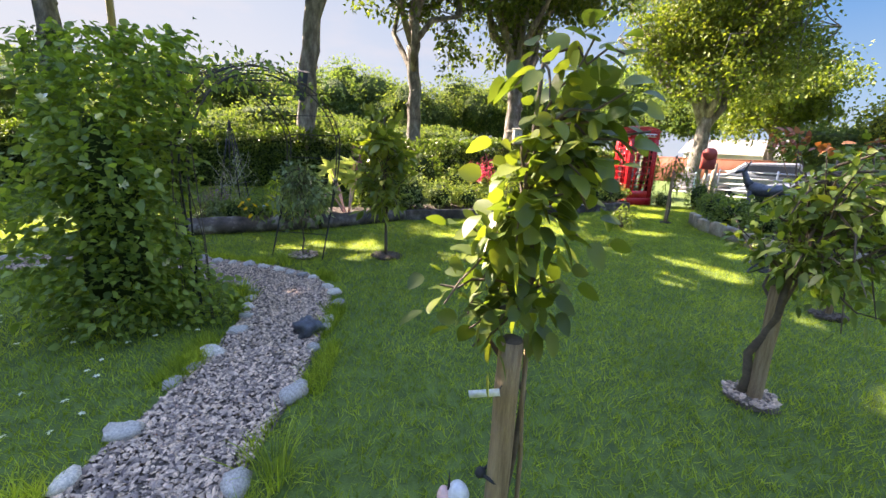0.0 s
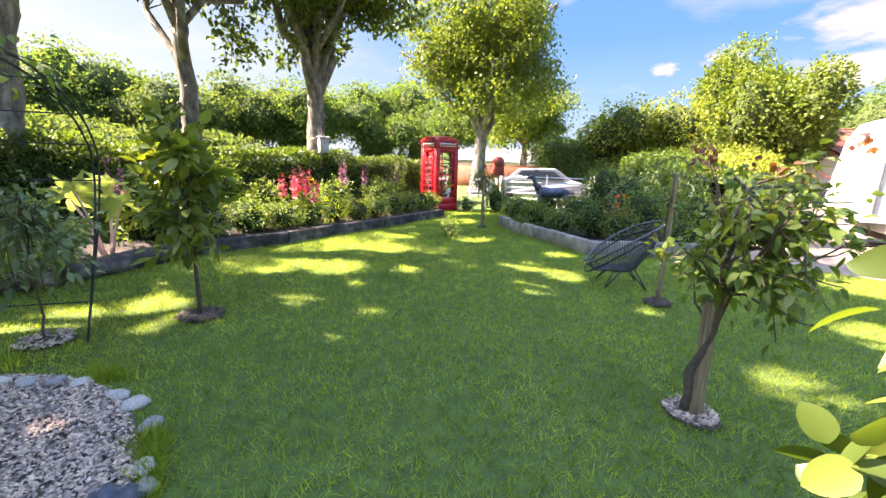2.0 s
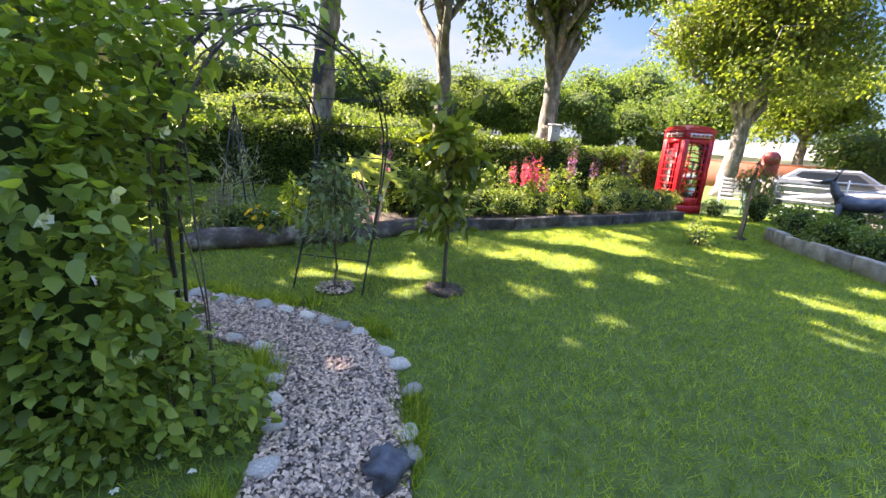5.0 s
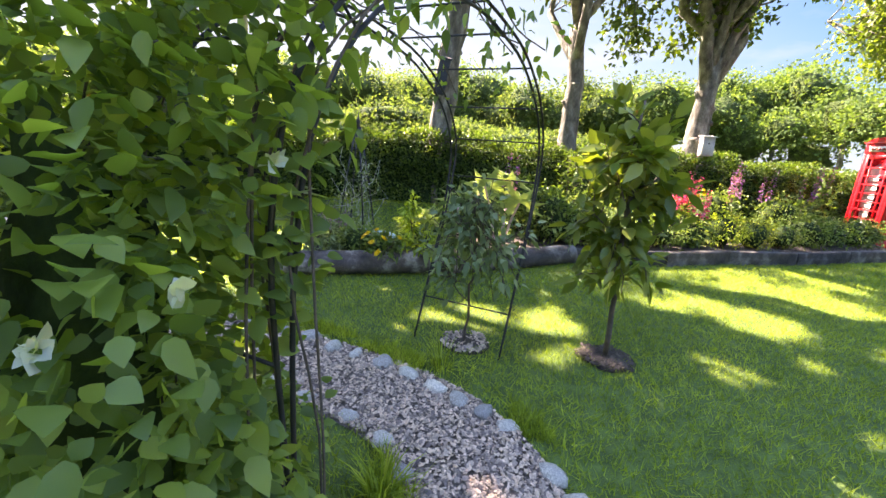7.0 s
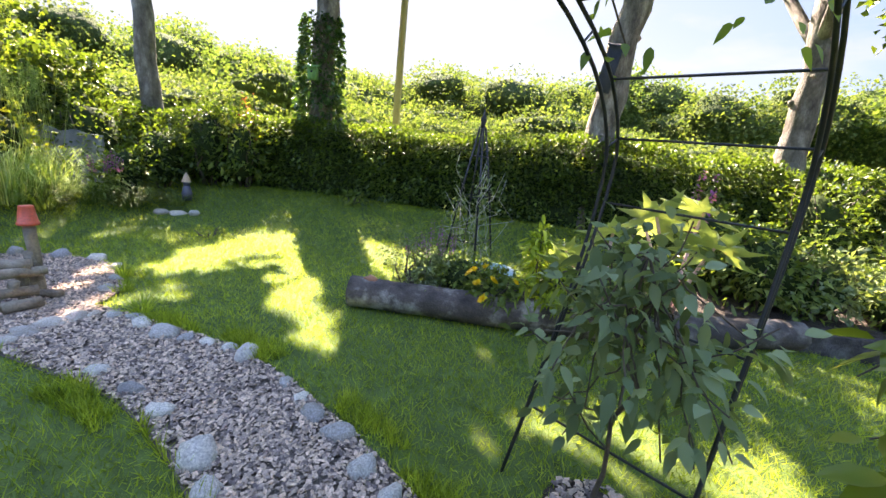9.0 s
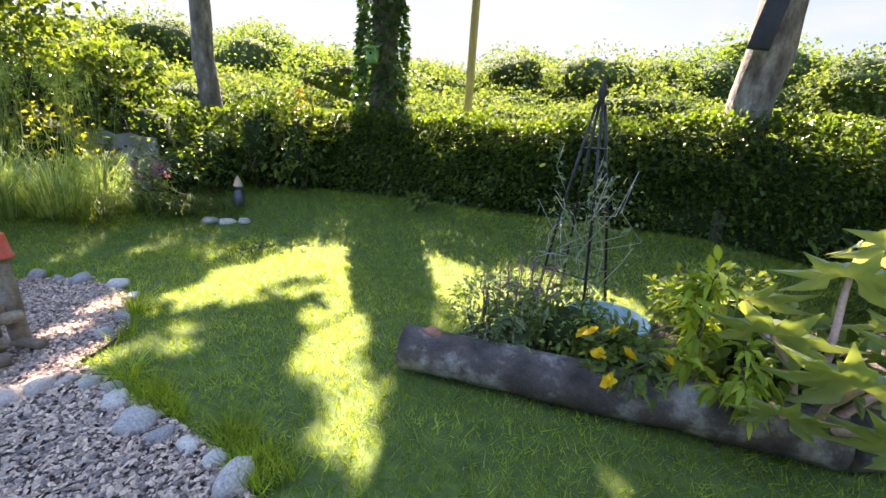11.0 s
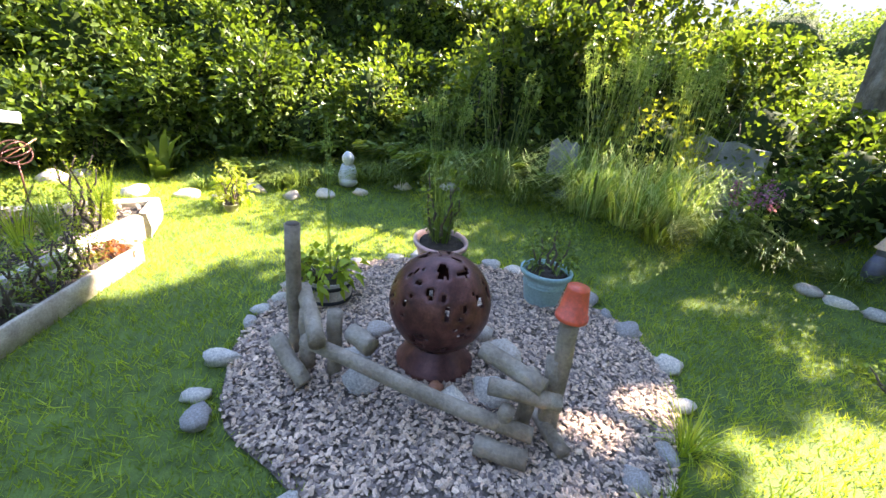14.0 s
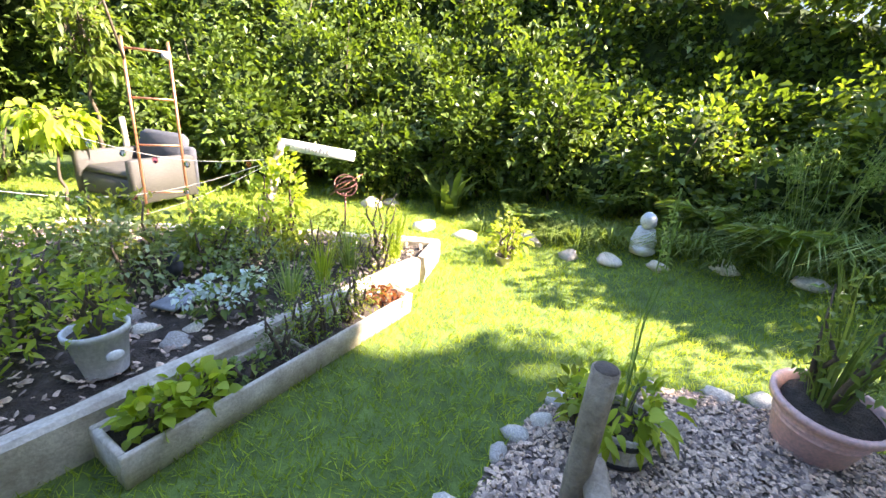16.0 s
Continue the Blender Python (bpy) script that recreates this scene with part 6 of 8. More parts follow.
for a, b in [((-0.90, 8.58), (0.50, 9.08)), ((0.52, 9.09), (1.60, 9.74)), ((1.62, 9.75), (2.83, 10.28)), ((2.85, 10.29), (4.05, 11.06)), ((4.07, 11.07), (5.25, 11.72))]:
    sleeper(a, b, 0.25, 0.14, M_SLEEPER, "dark tarred timber sleeper edging the border")
tc = thing("terracotta_shard", "broken terracotta piece resting on a log", "pot shard", at=(-4.20, 6.36, 0.28))
part("shard", Shape().blob((0.075, 0.045, 0.03), 9, 6, 0.3), M_TERRA, tc)

ZB = 0.15
bush(-3.98, 6.72, (0.30, 0.26), 0.52, 1100, 0.04, M_GREY, "lavender", "grey-green lavender clump with faded spikes", ZB, category="lavender", wide=0.3, core=False)
spike_flower(thing("catmint", "upright mauve-grey flower spikes behind a log", "flower", at=(-3.92, 6.86, ZB)), 14, 0.28, 0.62, M_MAUVE, 0.016, 0.3, M_GREY, 8)
bush(-3.62, 7.0, (0.30, 0.28), 0.40, 700, 0.05, M_MIXED, "border_plant", "dark green bushy border plant", ZB, category="plant")
bush(-3.28, 6.98, (0.25, 0.22), 0.30, 420, 0.08, M_MIXED, "border_plant", "broad-leaved green border plant", ZB, category="plant", fine=True)
prim = bush(-3.22, 6.88, (0.24, 0.20), 0.42, 320, 0.07, M_MIXED, "evening_primrose", "evening primrose with open yellow flowers", ZB, category="plant", core=False, wide=0.3, fine=True)
blooms(prim, [(-0.12, -0.17, 0.36), (0.0, -0.19, 0.42), (0.08, -0.20, 0.33), (-0.05, -0.2, 0.27), (0.24, -0.12, 0.34), (-0.2, -0.1, 0.30), (0.03, -0.23, 0.16)], 0.055, M_YELLOW_P, 5, "yellow open flower")
young_tree(-2.93, 7.10, 0.85, 0.01, (0, 0, 0.55), (0.16, 0.16, 0.36), 12, 22, 0.10, M_LIME, "bright lime-green leafy plant with orange tips", 0.32, name="leafy_plant", spread=0.05)
young_tree(-2.72, 7.02, 0.6, 0.01, (0, 0, 0.35), (0.14, 0.14, 0.24), 10, 20, 0.08, M_LIME, "small yellow-green leafy plant", 0.35, name="leafy_plant", spread=0.05)
bush(-2.6, 7.5, (0.45, 0.35), 0.5, 700, 0.10, M_MIXED, "border_plant", "low green leaves under a giant rhubarb", ZB, category="plant", fine=True)
tub = thing("garden_tub", "grey-blue tub sunk among the border plants", "tub", at=(-3.5, 7.3, 0.1))
part("tub", Shape().lathe([(0.20, 0.0), (0.26, 0.24), (0.275, 0.24), (0.275, 0.27), (0.25, 0.27), (0.2, 0.05), (0.0, 0.04)], 24), M_TEAL, tub)


def lobed_leaf(R, lobes=7, k=6):
    """A palmate leaf with pointed, jagged lobes, cupped and ribbed."""
    s = Shape()
    pts = []
    m = lobes * 6
    for i in range(m + 1):
        a = -2.55 + 5.1 * i / m
        ph = (i % 6) / 6
        r = R * (0.46 + 0.56 * (1 - abs(2 * ph - 1)) ** 1.2) * (1 - 0.10 * abs(a)) * (0.90 + 0.20 * (i % 2))
        pts.append((a, r))
    v = [[0, 0, 0]]
    for f in (0.33, 0.66, 1.0):
        for i, (a, r) in enumerate(pts):
            rr = r * f if f == 1.0 else R * 0.46 * (1 - 0.1 * abs(a)) * f * 1.2
            rib = 0.035 * R * math.cos(i * math.pi / 3)
            v.append([rr * math.sin(a), rr * math.cos(a), 0.16 * R * f - 0.30 * R * f * f * f + rib * f + RNG.normal() * 0.008 * R])
    n1 = m + 1
    s.add(v, [[0, 1 + i + 1, 1 + i] for i in range(m)])
    q = [[1 + r * n1 + i, 1 + r * n1 + i + 1, 1 + (r + 1) * n1 + i + 1, 1 + (r + 1) * n1 + i] for r in range(2) for i in range(m)]
    s.f.append(np.array(q) + s.n - len(v))
    return s


def rheum(x, y, leaves_list, label):
    e = thing("ornamental_rhubarb", label, "plant", at=(x, y, ZB))
    for lx, ly, lz, R, rx, ry, rz in leaves_list:
        b = lobed_leaf(R)
        part("leaf", b, M_RHUB, e, at=pose(lx, ly, lz, rx * 0.8, ry, rz))
        part("stalk", Shape().tube(bend((lx * 0.15, ly * 0.15, 0), (lx, ly, lz), 6, 0.1, 0.01), np.linspace(0.022, 0.013, 6), 8), M_PINKPOT, e, "pinkish stalk")
    return e


rheum(-2.42, 7.35, [(-0.22, -0.24, 0.50, 0.34, 62, -15, 195), (0.10, -0.40, 0.44, 0.36, 66, 8, 170), (0.36, -0.12, 0.54, 0.34, 50, 20, 120), (-0.02, 0.10, 0.78, 0.34, 52, 0, 190), (-0.38, 0.05, 0.55, 0.30, 50, -30, 240), (0.3, -0.42, 0.26, 0.30, 60, 20, 150), (-0.1, -0.45, 0.22, 0.24, 66, 0, 190)], "ornamental rhubarb with huge jagged grey-green leaves")
rheum(-1.95, 8.15, [(-0.25, -0.15, 0.92, 0.42, 60, -10, 205), (0.25, -0.3, 0.75, 0.42, 60, 10, 165), (0.1, 0.2, 1.0, 0.4, 45, 10, 140), (-0.4, 0.25, 0.8, 0.38, 50, -25, 250), (-0.25, -0.45, 0.5, 0.34, 62, 0, 200)], "tall ornamental rhubarb with broad jagged leaves")

ob = thing("obelisk", "black metal garden obelisk with a pointed finial", "obelisk", at=(-3.81, 7.40, ZB))
for sx, sy in ((-1, -1), (1, -1), (1, 1), (-1, 1)):
    part("leg", Shape().tube([(0.21 * sx, 0.21 * sy, -0.05), (0.11 * sx, 0.11 * sy, 0.9), (0.02 * sx, 0.02 * sy, 1.58)], 0.010, 6), M_BLACKMETAL, ob)
for z, w in ((0.45, 0.165), (0.9, 0.11), (1.3, 0.065)):
    part("ring", Shape().tube([(-w, -w, z), (w, -w, z), (w, w, z), (-w, w, z), (-w, -w, z)], 0.005, 5), M_BLACKMETAL, ob)
part("finial", Shape().lathe([(0.0, 1.56), (0.03, 1.58), (0.02, 1.61), (0.032, 1.65), (0.012, 1.70), (0.0, 1.78)], 10), M_BLACKMETAL, ob)
cl = thing("clematis", "thin straggling climber with small pale leaves on an obelisk", "climber", at=(-3.78, 7.40, ZB))
st, lf = Shape(), Shape()
for i in range(16):
    a = RNG.uniform(0, 6.28)
    hz = RNG.uniform(0.6, 1.4)
    w = 0.24 * (1 - hz / 1.9) + 0.06
    q = bend((0.2 * math.cos(a), 0.2 * math.sin(a), 0), (w * math.cos(a + 2) + RNG.normal() * 0.12, w * math.sin(a + 2) + RNG.normal() * 0.12, hz), 7, 0, 0.1)
    part("stem", Shape().tube(q, 0.003, 4, caps=False), M_TWINE, cl)
    t = RNG.uniform(0.3, 1, 34)
    p = np.stack([np.interp(t, np.linspace(0, 1, 7), q[:, c]) for c in range(3)], 1)
    leaves(lf, p + RNG.normal(size=p.shape) * 0.04, out_dirs(RNG.normal(size=p.shape), 0.5), 0.045, 0.5, True)
part("foliage", lf, M_GREY, cl)

for x, y, r, h, n, s, mt, lab in [(-3.1, 8.2, .45, .45, 700, .08, M_MIXED, "low green border plant in shade"), (-1.2, 9.2, .55, .9, 1300, .09, M_MIXED, "dark green shrub in the shaded border"), (-1.7, 9.6, .6, 1.0, 1300, .09, M_HEDGE, "dark green shrub near a tree trunk"),
                                  (-0.75, 9.35, .5, .75, 1100, .08, M_GREY, "grey-green leafy shrub in the border"), (-0.1, 9.7, .5, .65, 1100, .07, M_MIXED, "bushy green perennial in the hedge border"), (-0.6, 11.2, .55, 1.5, 1500, .08, M_HEDGE, "ivy-clad shrub at the foot of a trunk"),
                                  (0.55, 9.75, .42, .55, 900, .06, M_MIXED, "green mounded perennial in the hedge border"), (1.15, 10.15, .42, .5, 900, .05, M_MIXED, "green mounded perennial in the hedge border"), (1.75, 10.5, .45, .62, 1000, .05, M_LIME, "sunlit yellow-green perennial in the border"),
                                  (2.35, 10.75, .40, .55, 900, .05, M_GOLD, "sunlit pale flowering perennial in the border"), (2.95, 11.05, .40, .5, 900, .05, M_MIXED, "green mounded perennial in the hedge border"), (3.55, 11.45, .42, .62, 900, .06, M_MIXED, "leafy green perennial in the hedge border"),
                                  (4.15, 11.85, .42, .55, 900, .06, M_MIXED, "leafy green perennial in the hedge border"), (4.75, 12.2, .42, .6, 900, .06, M_HEDGE, "dark green shrub beside the telephone box"), (5.25, 12.6, .38, .5, 800, .06, M_MIXED, "green shrub beside the telephone box"),
                                  (0.3, 10.8, .5, .9, 1100, .08, M_MIXED, "tall leafy plant at the back of the border"), (2.0, 11.8, .55, .9, 1100, .08, M_MIXED, "tall leafy plant at the back of the border"), (3.6, 12.6, .55, .9, 1100, .08, M_MIXED, "tall leafy plant at the back of the border"), (6.75, 12.75, .34, .5, 800, .05, M_GREY, "silver-leaved mound at the foot of the telephone box")]:
    bush(x, y, r, h, n, s, mt, "border_plant", lab, 0.0 if x > 6 else ZB, category="plant", wide=0.5)
for x, y, h, petal, n in [(0.87, 10.22, 1.25, M_PINK, 11), (1.2, 10.05, 1.0, M_PINK, 5), (2.3, 11.55, 1.55, M_MAUVE, 4), (2.75, 11.95, 1.5, M_MAUVE, 4), (4.1, 12.6, 1.5, M_MAUVE, 5), (3.75, 11.85, 1.35, M_MIXED, 5), (-2.1, 9.0, 1.35, M_MAUVE, 3)]:
    spike_flower(thing("foxglove", "tall flower spires standing in the border", "flower", at=(x, y, ZB)), n, 0.34, h, petal, 0.055, 0.42)
ylw = bush(1.15, 10.35, (0.2, 0.2), 0.95, 160, 0.06, M_MIXED, "border_flower", "yellow flowers among pink spires", ZB, category="flower", core=False)
blooms(ylw, [(0.1, -0.1, 0.98), (0.0, -0.15, 0.9), (0.16, 0.0, 0.92), (0.05, 0.05, 1.02)], 0.05, M_YELLOW_P, 6, "yellow flower")


# ivy on trunk, boxes, pole
ivy = thing("ivy", "dark glossy ivy wrapped round a tree trunk", "ivy", at=(-8.35, 9.05, zat(-8.35, 9.05)))
n = 3600
z = RNG.uniform(0.3, 3.1, n)
a = RNG.uniform(0, 6.28, n)
r = 0.27 + 0.16 * RNG.random(n) * np.interp(z, [0, 2.2, 3.1], [1, 1, 0.2])
u = np.c_[np.cos(a), np.sin(a), np.zeros(n)]
leaves_ivy = leaves(Shape(), np.c_[r * np.cos(a) + 0.05 * z * 0.25, r * np.sin(a), z], out_dirs(u, 0.6, -0.2), 0.09, 0.8)
part("foliage", leaves_ivy, M_IVY, ivy)


def nest_box(x, y, z, w, h, d, material, rz, name="nest_box", label="", tilt=0, roof=None, hole=True, rx=0):
    e = thing(name, label, "box", at=(x, y, z))
    e.matrix_world = pose(x, y, z, rx, tilt, rz)
    part("body", Shape().box((-w / 2, -d, -h), (w / 2, 0, 0), bevel=0.006), material, e)
    part("lid", Shape().add([(-w * 0.6, -d * 1.3, -0.01), (w * 0.6, -d * 1.3, -0.01), (w * 0.6, 0.01, 0.04), (-w * 0.6, 0.01, 0.04), (-w * 0.6, -d * 1.3, 0.015), (w * 0.6, -d * 1.3, 0.015), (w * 0.6, 0.01, 0.065), (-w * 0.6, 0.01, 0.065)],
         [[0, 3, 2, 1], [4, 5, 6, 7], [0, 1, 5, 4], [2, 3, 7, 6], [1, 2, 6, 5], [3, 0, 4, 7]]), roof or material, e, smooth=False)
    if hole:
        part("hole", Shape().lathe([(0.0, 0.0), (0.018, 0.0), (0.02, 0.004)], 14, pose(0, -d - 0.003, -h * 0.35, 90)), M_RUBBER, e, "dark entrance hole")
    return e


nest_box(-8.08, 8.72, 2.62, 0.15, 0.20, 0.14, M_GREENBOX, 32, label="small green nest box fixed to an ivy trunk")
nest_box(-3.45, 10.33, 3.12, 0.20, 0.62, 0.10, M_BATBOX, 10, "bat_box", "tall dark bat box fixed high on a trunk", 9, hole=False)
nest_box(2.22, 13.66, 2.18, 0.26, 0.42, 0.22, M_PALEBOX, 5, label="weathered pale nest box on a tree trunk", rx=-4)
pole = thing("utility_pole", "slim tan wooden pole beyond the hedge", "pole", at=(-9.88, 12.96, 0.0))
part("post", Shape().tube([(0, 0, -0.1), (0.03, 0, 4), (0.1, 0, 8)], [0.11, 0.10, 0.085], 12), M_POLE, pole)


# ---- east bed ----
WALL = [(5.95, 9.75), (5.62, 8.9), (5.5, 7.44), (5.3, 6.2), (6.94, 5.13)]
bed_wall = thing("bed_wall", "low pale stone wall edging the east bed", "wall", at=(0, 0, 0), kind="structure")
for (ax, ay), (bx, by) in zip(WALL[:-1], WALL[1:]):
    L = math.hypot(bx - ax, by - ay)
    k = max(int(L / 0.42), 1)
    for i in range(k):
        t = (i + 0.5) / k
        w = L / k
        b = Shape().box((-w / 2 + 0.008, -0.07, -0.03), (w / 2 - 0.008, 0.07, 0.27 + RNG.uniform(-0.02, 0.02)), bevel=0.02)
        part("stone", b, M_BEDWALL, bed_wall, at=pose(ax + (bx - ax) * t, ay + (by - ay) * t, 0, RNG.uniform(-2, 2), RNG.uniform(-1, 1), math.degrees(math.atan2(by - ay, bx - ax))))

for x, y, r, h, n, s, mt, lab in [(6.2, 9.3, .38, .6, 800, .06, M_MIXED, "leafy green plant behind the stone wall"), (6.0, 8.4, .40, .55, 800, .10, M_MIXED, "broad-leaved plant behind the stone wall"), (5.95, 7.6, .36, .5, 800, .06, M_MIXED, "green plant behind the stone wall"),
                                  (6.9, 8.0, .55, .8, 1000, .07, M_MIXED, "bushy green plant in the east bed"), (6.2, 6.9, .42, .75, 900, .06, M_HEDGE, "dark green shrub in the east bed"), (6.1, 6.2, .38, .65, 800, .06, M_MIXED, "green plant beside the woven chair"),
                                  (7.0, 6.4, .5, 1.05, 1100, .07, M_MIXED, "tall green shrub in the east bed"), (7.0, 5.5, .36, .5, 700, .06, M_MIXED, "green plant at the wall corner"), (7.7, 7.2, .6, 1.4, 1300, .08, M_GREY, "tall grey-green shrub in the east bed"),
                                  (8.3, 8.4, .7, 1.6, 1400, .08, M_HEDGE, "tall dark shrub at the back of the bed"), (8.9, 7.0, .8, 1.7, 1500, .09, M_HEDGE, "tall dark shrub at the back of the bed"), (9.6, 9.3, .8, 1.5, 1300, .09, M_GOLD, "yellow-green shrub near the gate"),
                                  (8.0, 5.9, .5, 1.0, 900, .08, M_MIXED, "green shrub at the edge of the drive"), (7.6, 9.8, .45, .7, 800, .07, M_MIXED, "leafy plant beside the deer statue"), (6.7, 10.2, .4, .55, 700, .08, M_MIXED, "leafy plant near the gate"), (7.6, 12.3, .4, .9, 700, .07, M_HEDGE, "dark shrub beside the white bench")]:
    bush(x, y, r, h, n, s, mt, "border_plant", lab, 0.0 if y > 11 else ZB, category="plant", wide=0.5)
dahl = bush(6.35, 6.55, (0.3, 0.3), 0.7, 400, 0.06, M_RED_LEAF, "dahlia", "dark-leaved plant with orange round flowers", ZB, category="flower", core=False)
blooms(dahl, [(-0.1, -0.1, 0.86), (0.05, -0.12, 0.88), (0.18, -0.15, 0.84), (-0.2, -0.2, 0.70)], 0.055, M_ORANGE_P, 9, "orange flower")
wfl = bush(7.25, 5.6, (0.2, 0.2), 1.0, 150, 0.06, M_MIXED, "border_flower", "tall plant with white flower plumes", ZB, category="flower", core=False)
blooms(wfl, [(0, 0, 1.05), (0.06, 0.03, 0.98), (-0.05, 0, 0.94), (0.02, 0.06, 1.12)], 0.06, M_WHITE_P, 7, "white flower")


def deer():
    """Standing stag in dark bronze, one cast piece."""
    e = Shape()
    e.tube([(-0.50, 0, 0.86), (-0.30, 0, 0.90), (0.0, 0, 0.86), (0.28, 0, 0.90), (0.42, 0, 0.96)], [0.10, 0.17, 0.155, 0.18, 0.13], 12)
    e.tube([(0.36, 0, 0.95), (0.50, 0, 1.12), (0.56, 0, 1.28), (0.60, 0, 1.36)], [0.13, 0.09, 0.07, 0.06], 10)
    e.tube([(0.55, 0, 1.37), (0.66, 0, 1.36), (0.80, 0, 1.30)], [0.065, 0.06, 0.03], 8)
    for s in (-1, 1):
        e.tube([(0.57, 0.04 * s, 1.40), (0.54, 0.14 * s, 1.47)], [0.03, 0.008], 6)
        e.tube([(0.56, 0.03 * s, 1.42), (0.52, 0.10 * s, 1.56), (0.45, 0.20 * s, 1.66)], [0.018, 0.014, 0.006], 6)
        e.tube([(0.53, 0.09 * s, 1.54), (0.62, 0.14 * s, 1.62)], [0.012, 0.005], 6)
        e.tube([(0.36, 0.09 * s, 0.86), (0.38, 0.09 * s, 0.45), (0.37, 0.09 * s, 0.0)], [0.07, 0.03, 0.026], 8)
        e.tube([(-0.42, 0.09 * s, 0.86), (-0.48, 0.09 * s, 0.46), (-0.43, 0.09 * s, 0.0)], [0.085, 0.035, 0.026], 8)
    e.tube([(-0.50, 0, 0.92), (-0.60, 0, 0.85)], [0.04, 0.015], 6)
    ob = part("deer_statue", e, M_BRONZE)
    ob.matrix_world = pose(7.35, 9.42, 0.10, 0, 0, 140) @ Matrix.Diagonal((0.86, 0.86, 0.86, 1))
    return tagged(ob, "dark blue-grey bronze stag statue among plants", "statue")


deer()

gate = thing("field_gate", "galvanised metal field gate with five bars", "gate", at=(8.62, 13.15, 0.0), rz=-44)
for i in range(6):
    z = 0.22 + 0.19 * i
    part("bar", Shape().tube([(0.0, 0, z), (2.9, 0, z)], 0.02, 8), M_GALV, gate)
for x in (0.0, 1.45, 2.9):
    part("upright", Shape().tube([(x, 0, 0.15), (x, 0, 1.24)], 0.024, 8), M_GALV, gate)
for x in (-0.15, 3.05):
    part("post", Shape().tube([(x, 0, 0), (x, 0, 1.4)], 0.07, 10), M_OLDWOOD, gate, "wooden gate post")
fence = thing("rail_fence", "thin wooden rail fence beside the gate", "fence", at=(10.8, 11.05, 0.0), rz=-52)
for z in (0.55, 1.1):
    part("rail", Shape().box((0, -0.02, z - 0.04), (3.2, 0.02, z + 0.04), bevel=0.008), M_OLDWOOD, fence)
for x in (0.05, 1.6, 3.15):
    part("post", Shape().box((x - 0.05, -0.05, 0), (x + 0.05, 0.05, 1.2), bevel=0.01), M_OLDWOOD, fence)


def car():
    e = thing("car", "silver car parked behind the field gate", "car", at=(11.6, 14.9, 0.0), rz=-40)
    prof = [(-2.0, 0.35), (-2.0, 0.75), (-1.9, 0.92), (-1.25, 0.98), (-0.75, 1.40), (0.7, 1.44), (1.35, 1.0), (1.95, 0.88), (2.05, 0.35)]
    n = len(prof)
    b = Shape()
    v = []
    for y, k in ((-0.85, 0), (-0.8, 0.05), (0.8, 0.05), (0.85, 0)):
        v += [(x, y * (1 if z < 1 else 0.86), z + k * (z > 0.9)) for x, z in prof]
    b.add(v, [[r * n + i, r * n + i + 1, (r + 1) * n + i + 1, (r + 1) * n + i] for r in range(3) for i in range(n - 1)] + [[r * n + n - 1, r * n, (r + 1) * n, (r + 1) * n + n - 1] for r in range(3)])
    b.f.append(np.array([list(range(n))[::-1], [3 * n + i for i in range(n)]]))
    part("body", b, M_CAR, e, smooth=False)
    for s in (-1, 1):
        part("window", Shape().add([(-1.05, 0.80 * s, 1.02), (1.1, 0.80 * s, 1.02), (0.65, 0.755 * s, 1.36), (-0.65, 0.755 * s, 1.36)], [[0, 1, 2, 3]]), M_DARKGLASS, e, "dark side window")
        for x in (-1.25, 1.3):
            part("wheel", Shape().lathe([(0.0, -0.1), (0.2, -0.1), (0.31, -0.08), (0.31, 0.08), (0.2, 0.1), (0.0, 0.1)], 18, pose(x, 0.80 * s, 0.31, 90)), M_RUBBER, e)
    part("windscreen", Shape().add([(1.30, -0.68, 1.05), (1.30, 0.68, 1.05), (0.78, 0.62, 1.42), (0.78, -0.62, 1.42)], [[0, 1, 2, 3]]), M_DARKGLASS, e)
    part("rear_window", Shape().add([(-1.27, -0.68, 1.02), (-1.27, 0.68, 1.02), (-0.82, 0.62, 1.38), (-0.82, -0.62, 1.38)], [[0, 1, 2, 3]]), M_DARKGLASS, e)
    return e


car()

pb = thing("post_box", "faded red letter box on a post", "post box", at=(7.95, 12.75, 0.0), rz=-25)
part("post", Shape().tube([(0, 0, 0), (0, 0, 1.25)], 0.05, 10), M_OLDWOOD, pb)
part("box", Shape().box((-0.19, -0.15, 1.2), (0.19, 0.15, 1.66), bevel=0.03).tube([(0, -0.17, 1.66), (0, 0.17, 1.66)], 0.185, 18), M_POSTRED, pb, "red rounded letter box")
part("slot", Shape().box((-0.11, -0.156, 1.5), (0.11, -0.148, 1.53)), M_RUBBER, pb)

wb = thing("garden_bench", "white slatted bench on mint-green legs", "bench", at=(7.95, 13.85, 0.0), rz=-28)
for i in range(4):
    part("seat_slat", Shape().box((-0.35, -0.22 + 0.11 * i, 0.42), (0.35, -0.13 + 0.11 * i, 0.45), bevel=0.006), M_WHITE, wb)
for i in range(5):
    part("back_slat", Shape().box((-0.35, 0.21, 0.52 + 0.11 * i), (0.35, 0.24, 0.60 + 0.11 * i), bevel=0.006), M_PALEBOX, wb)
for x in (-0.32, 0.32):
    part("leg", Shape().tube([(x, -0.2, 0), (x, -0.16, 0.43)], 0.025, 8).tube([(x, 0.3, 0), (x, 0.2, 0.43), (x, 0.24, 1.08)], 0.025, 8), M_TEALPAINT, wb, "mint-green iron end")


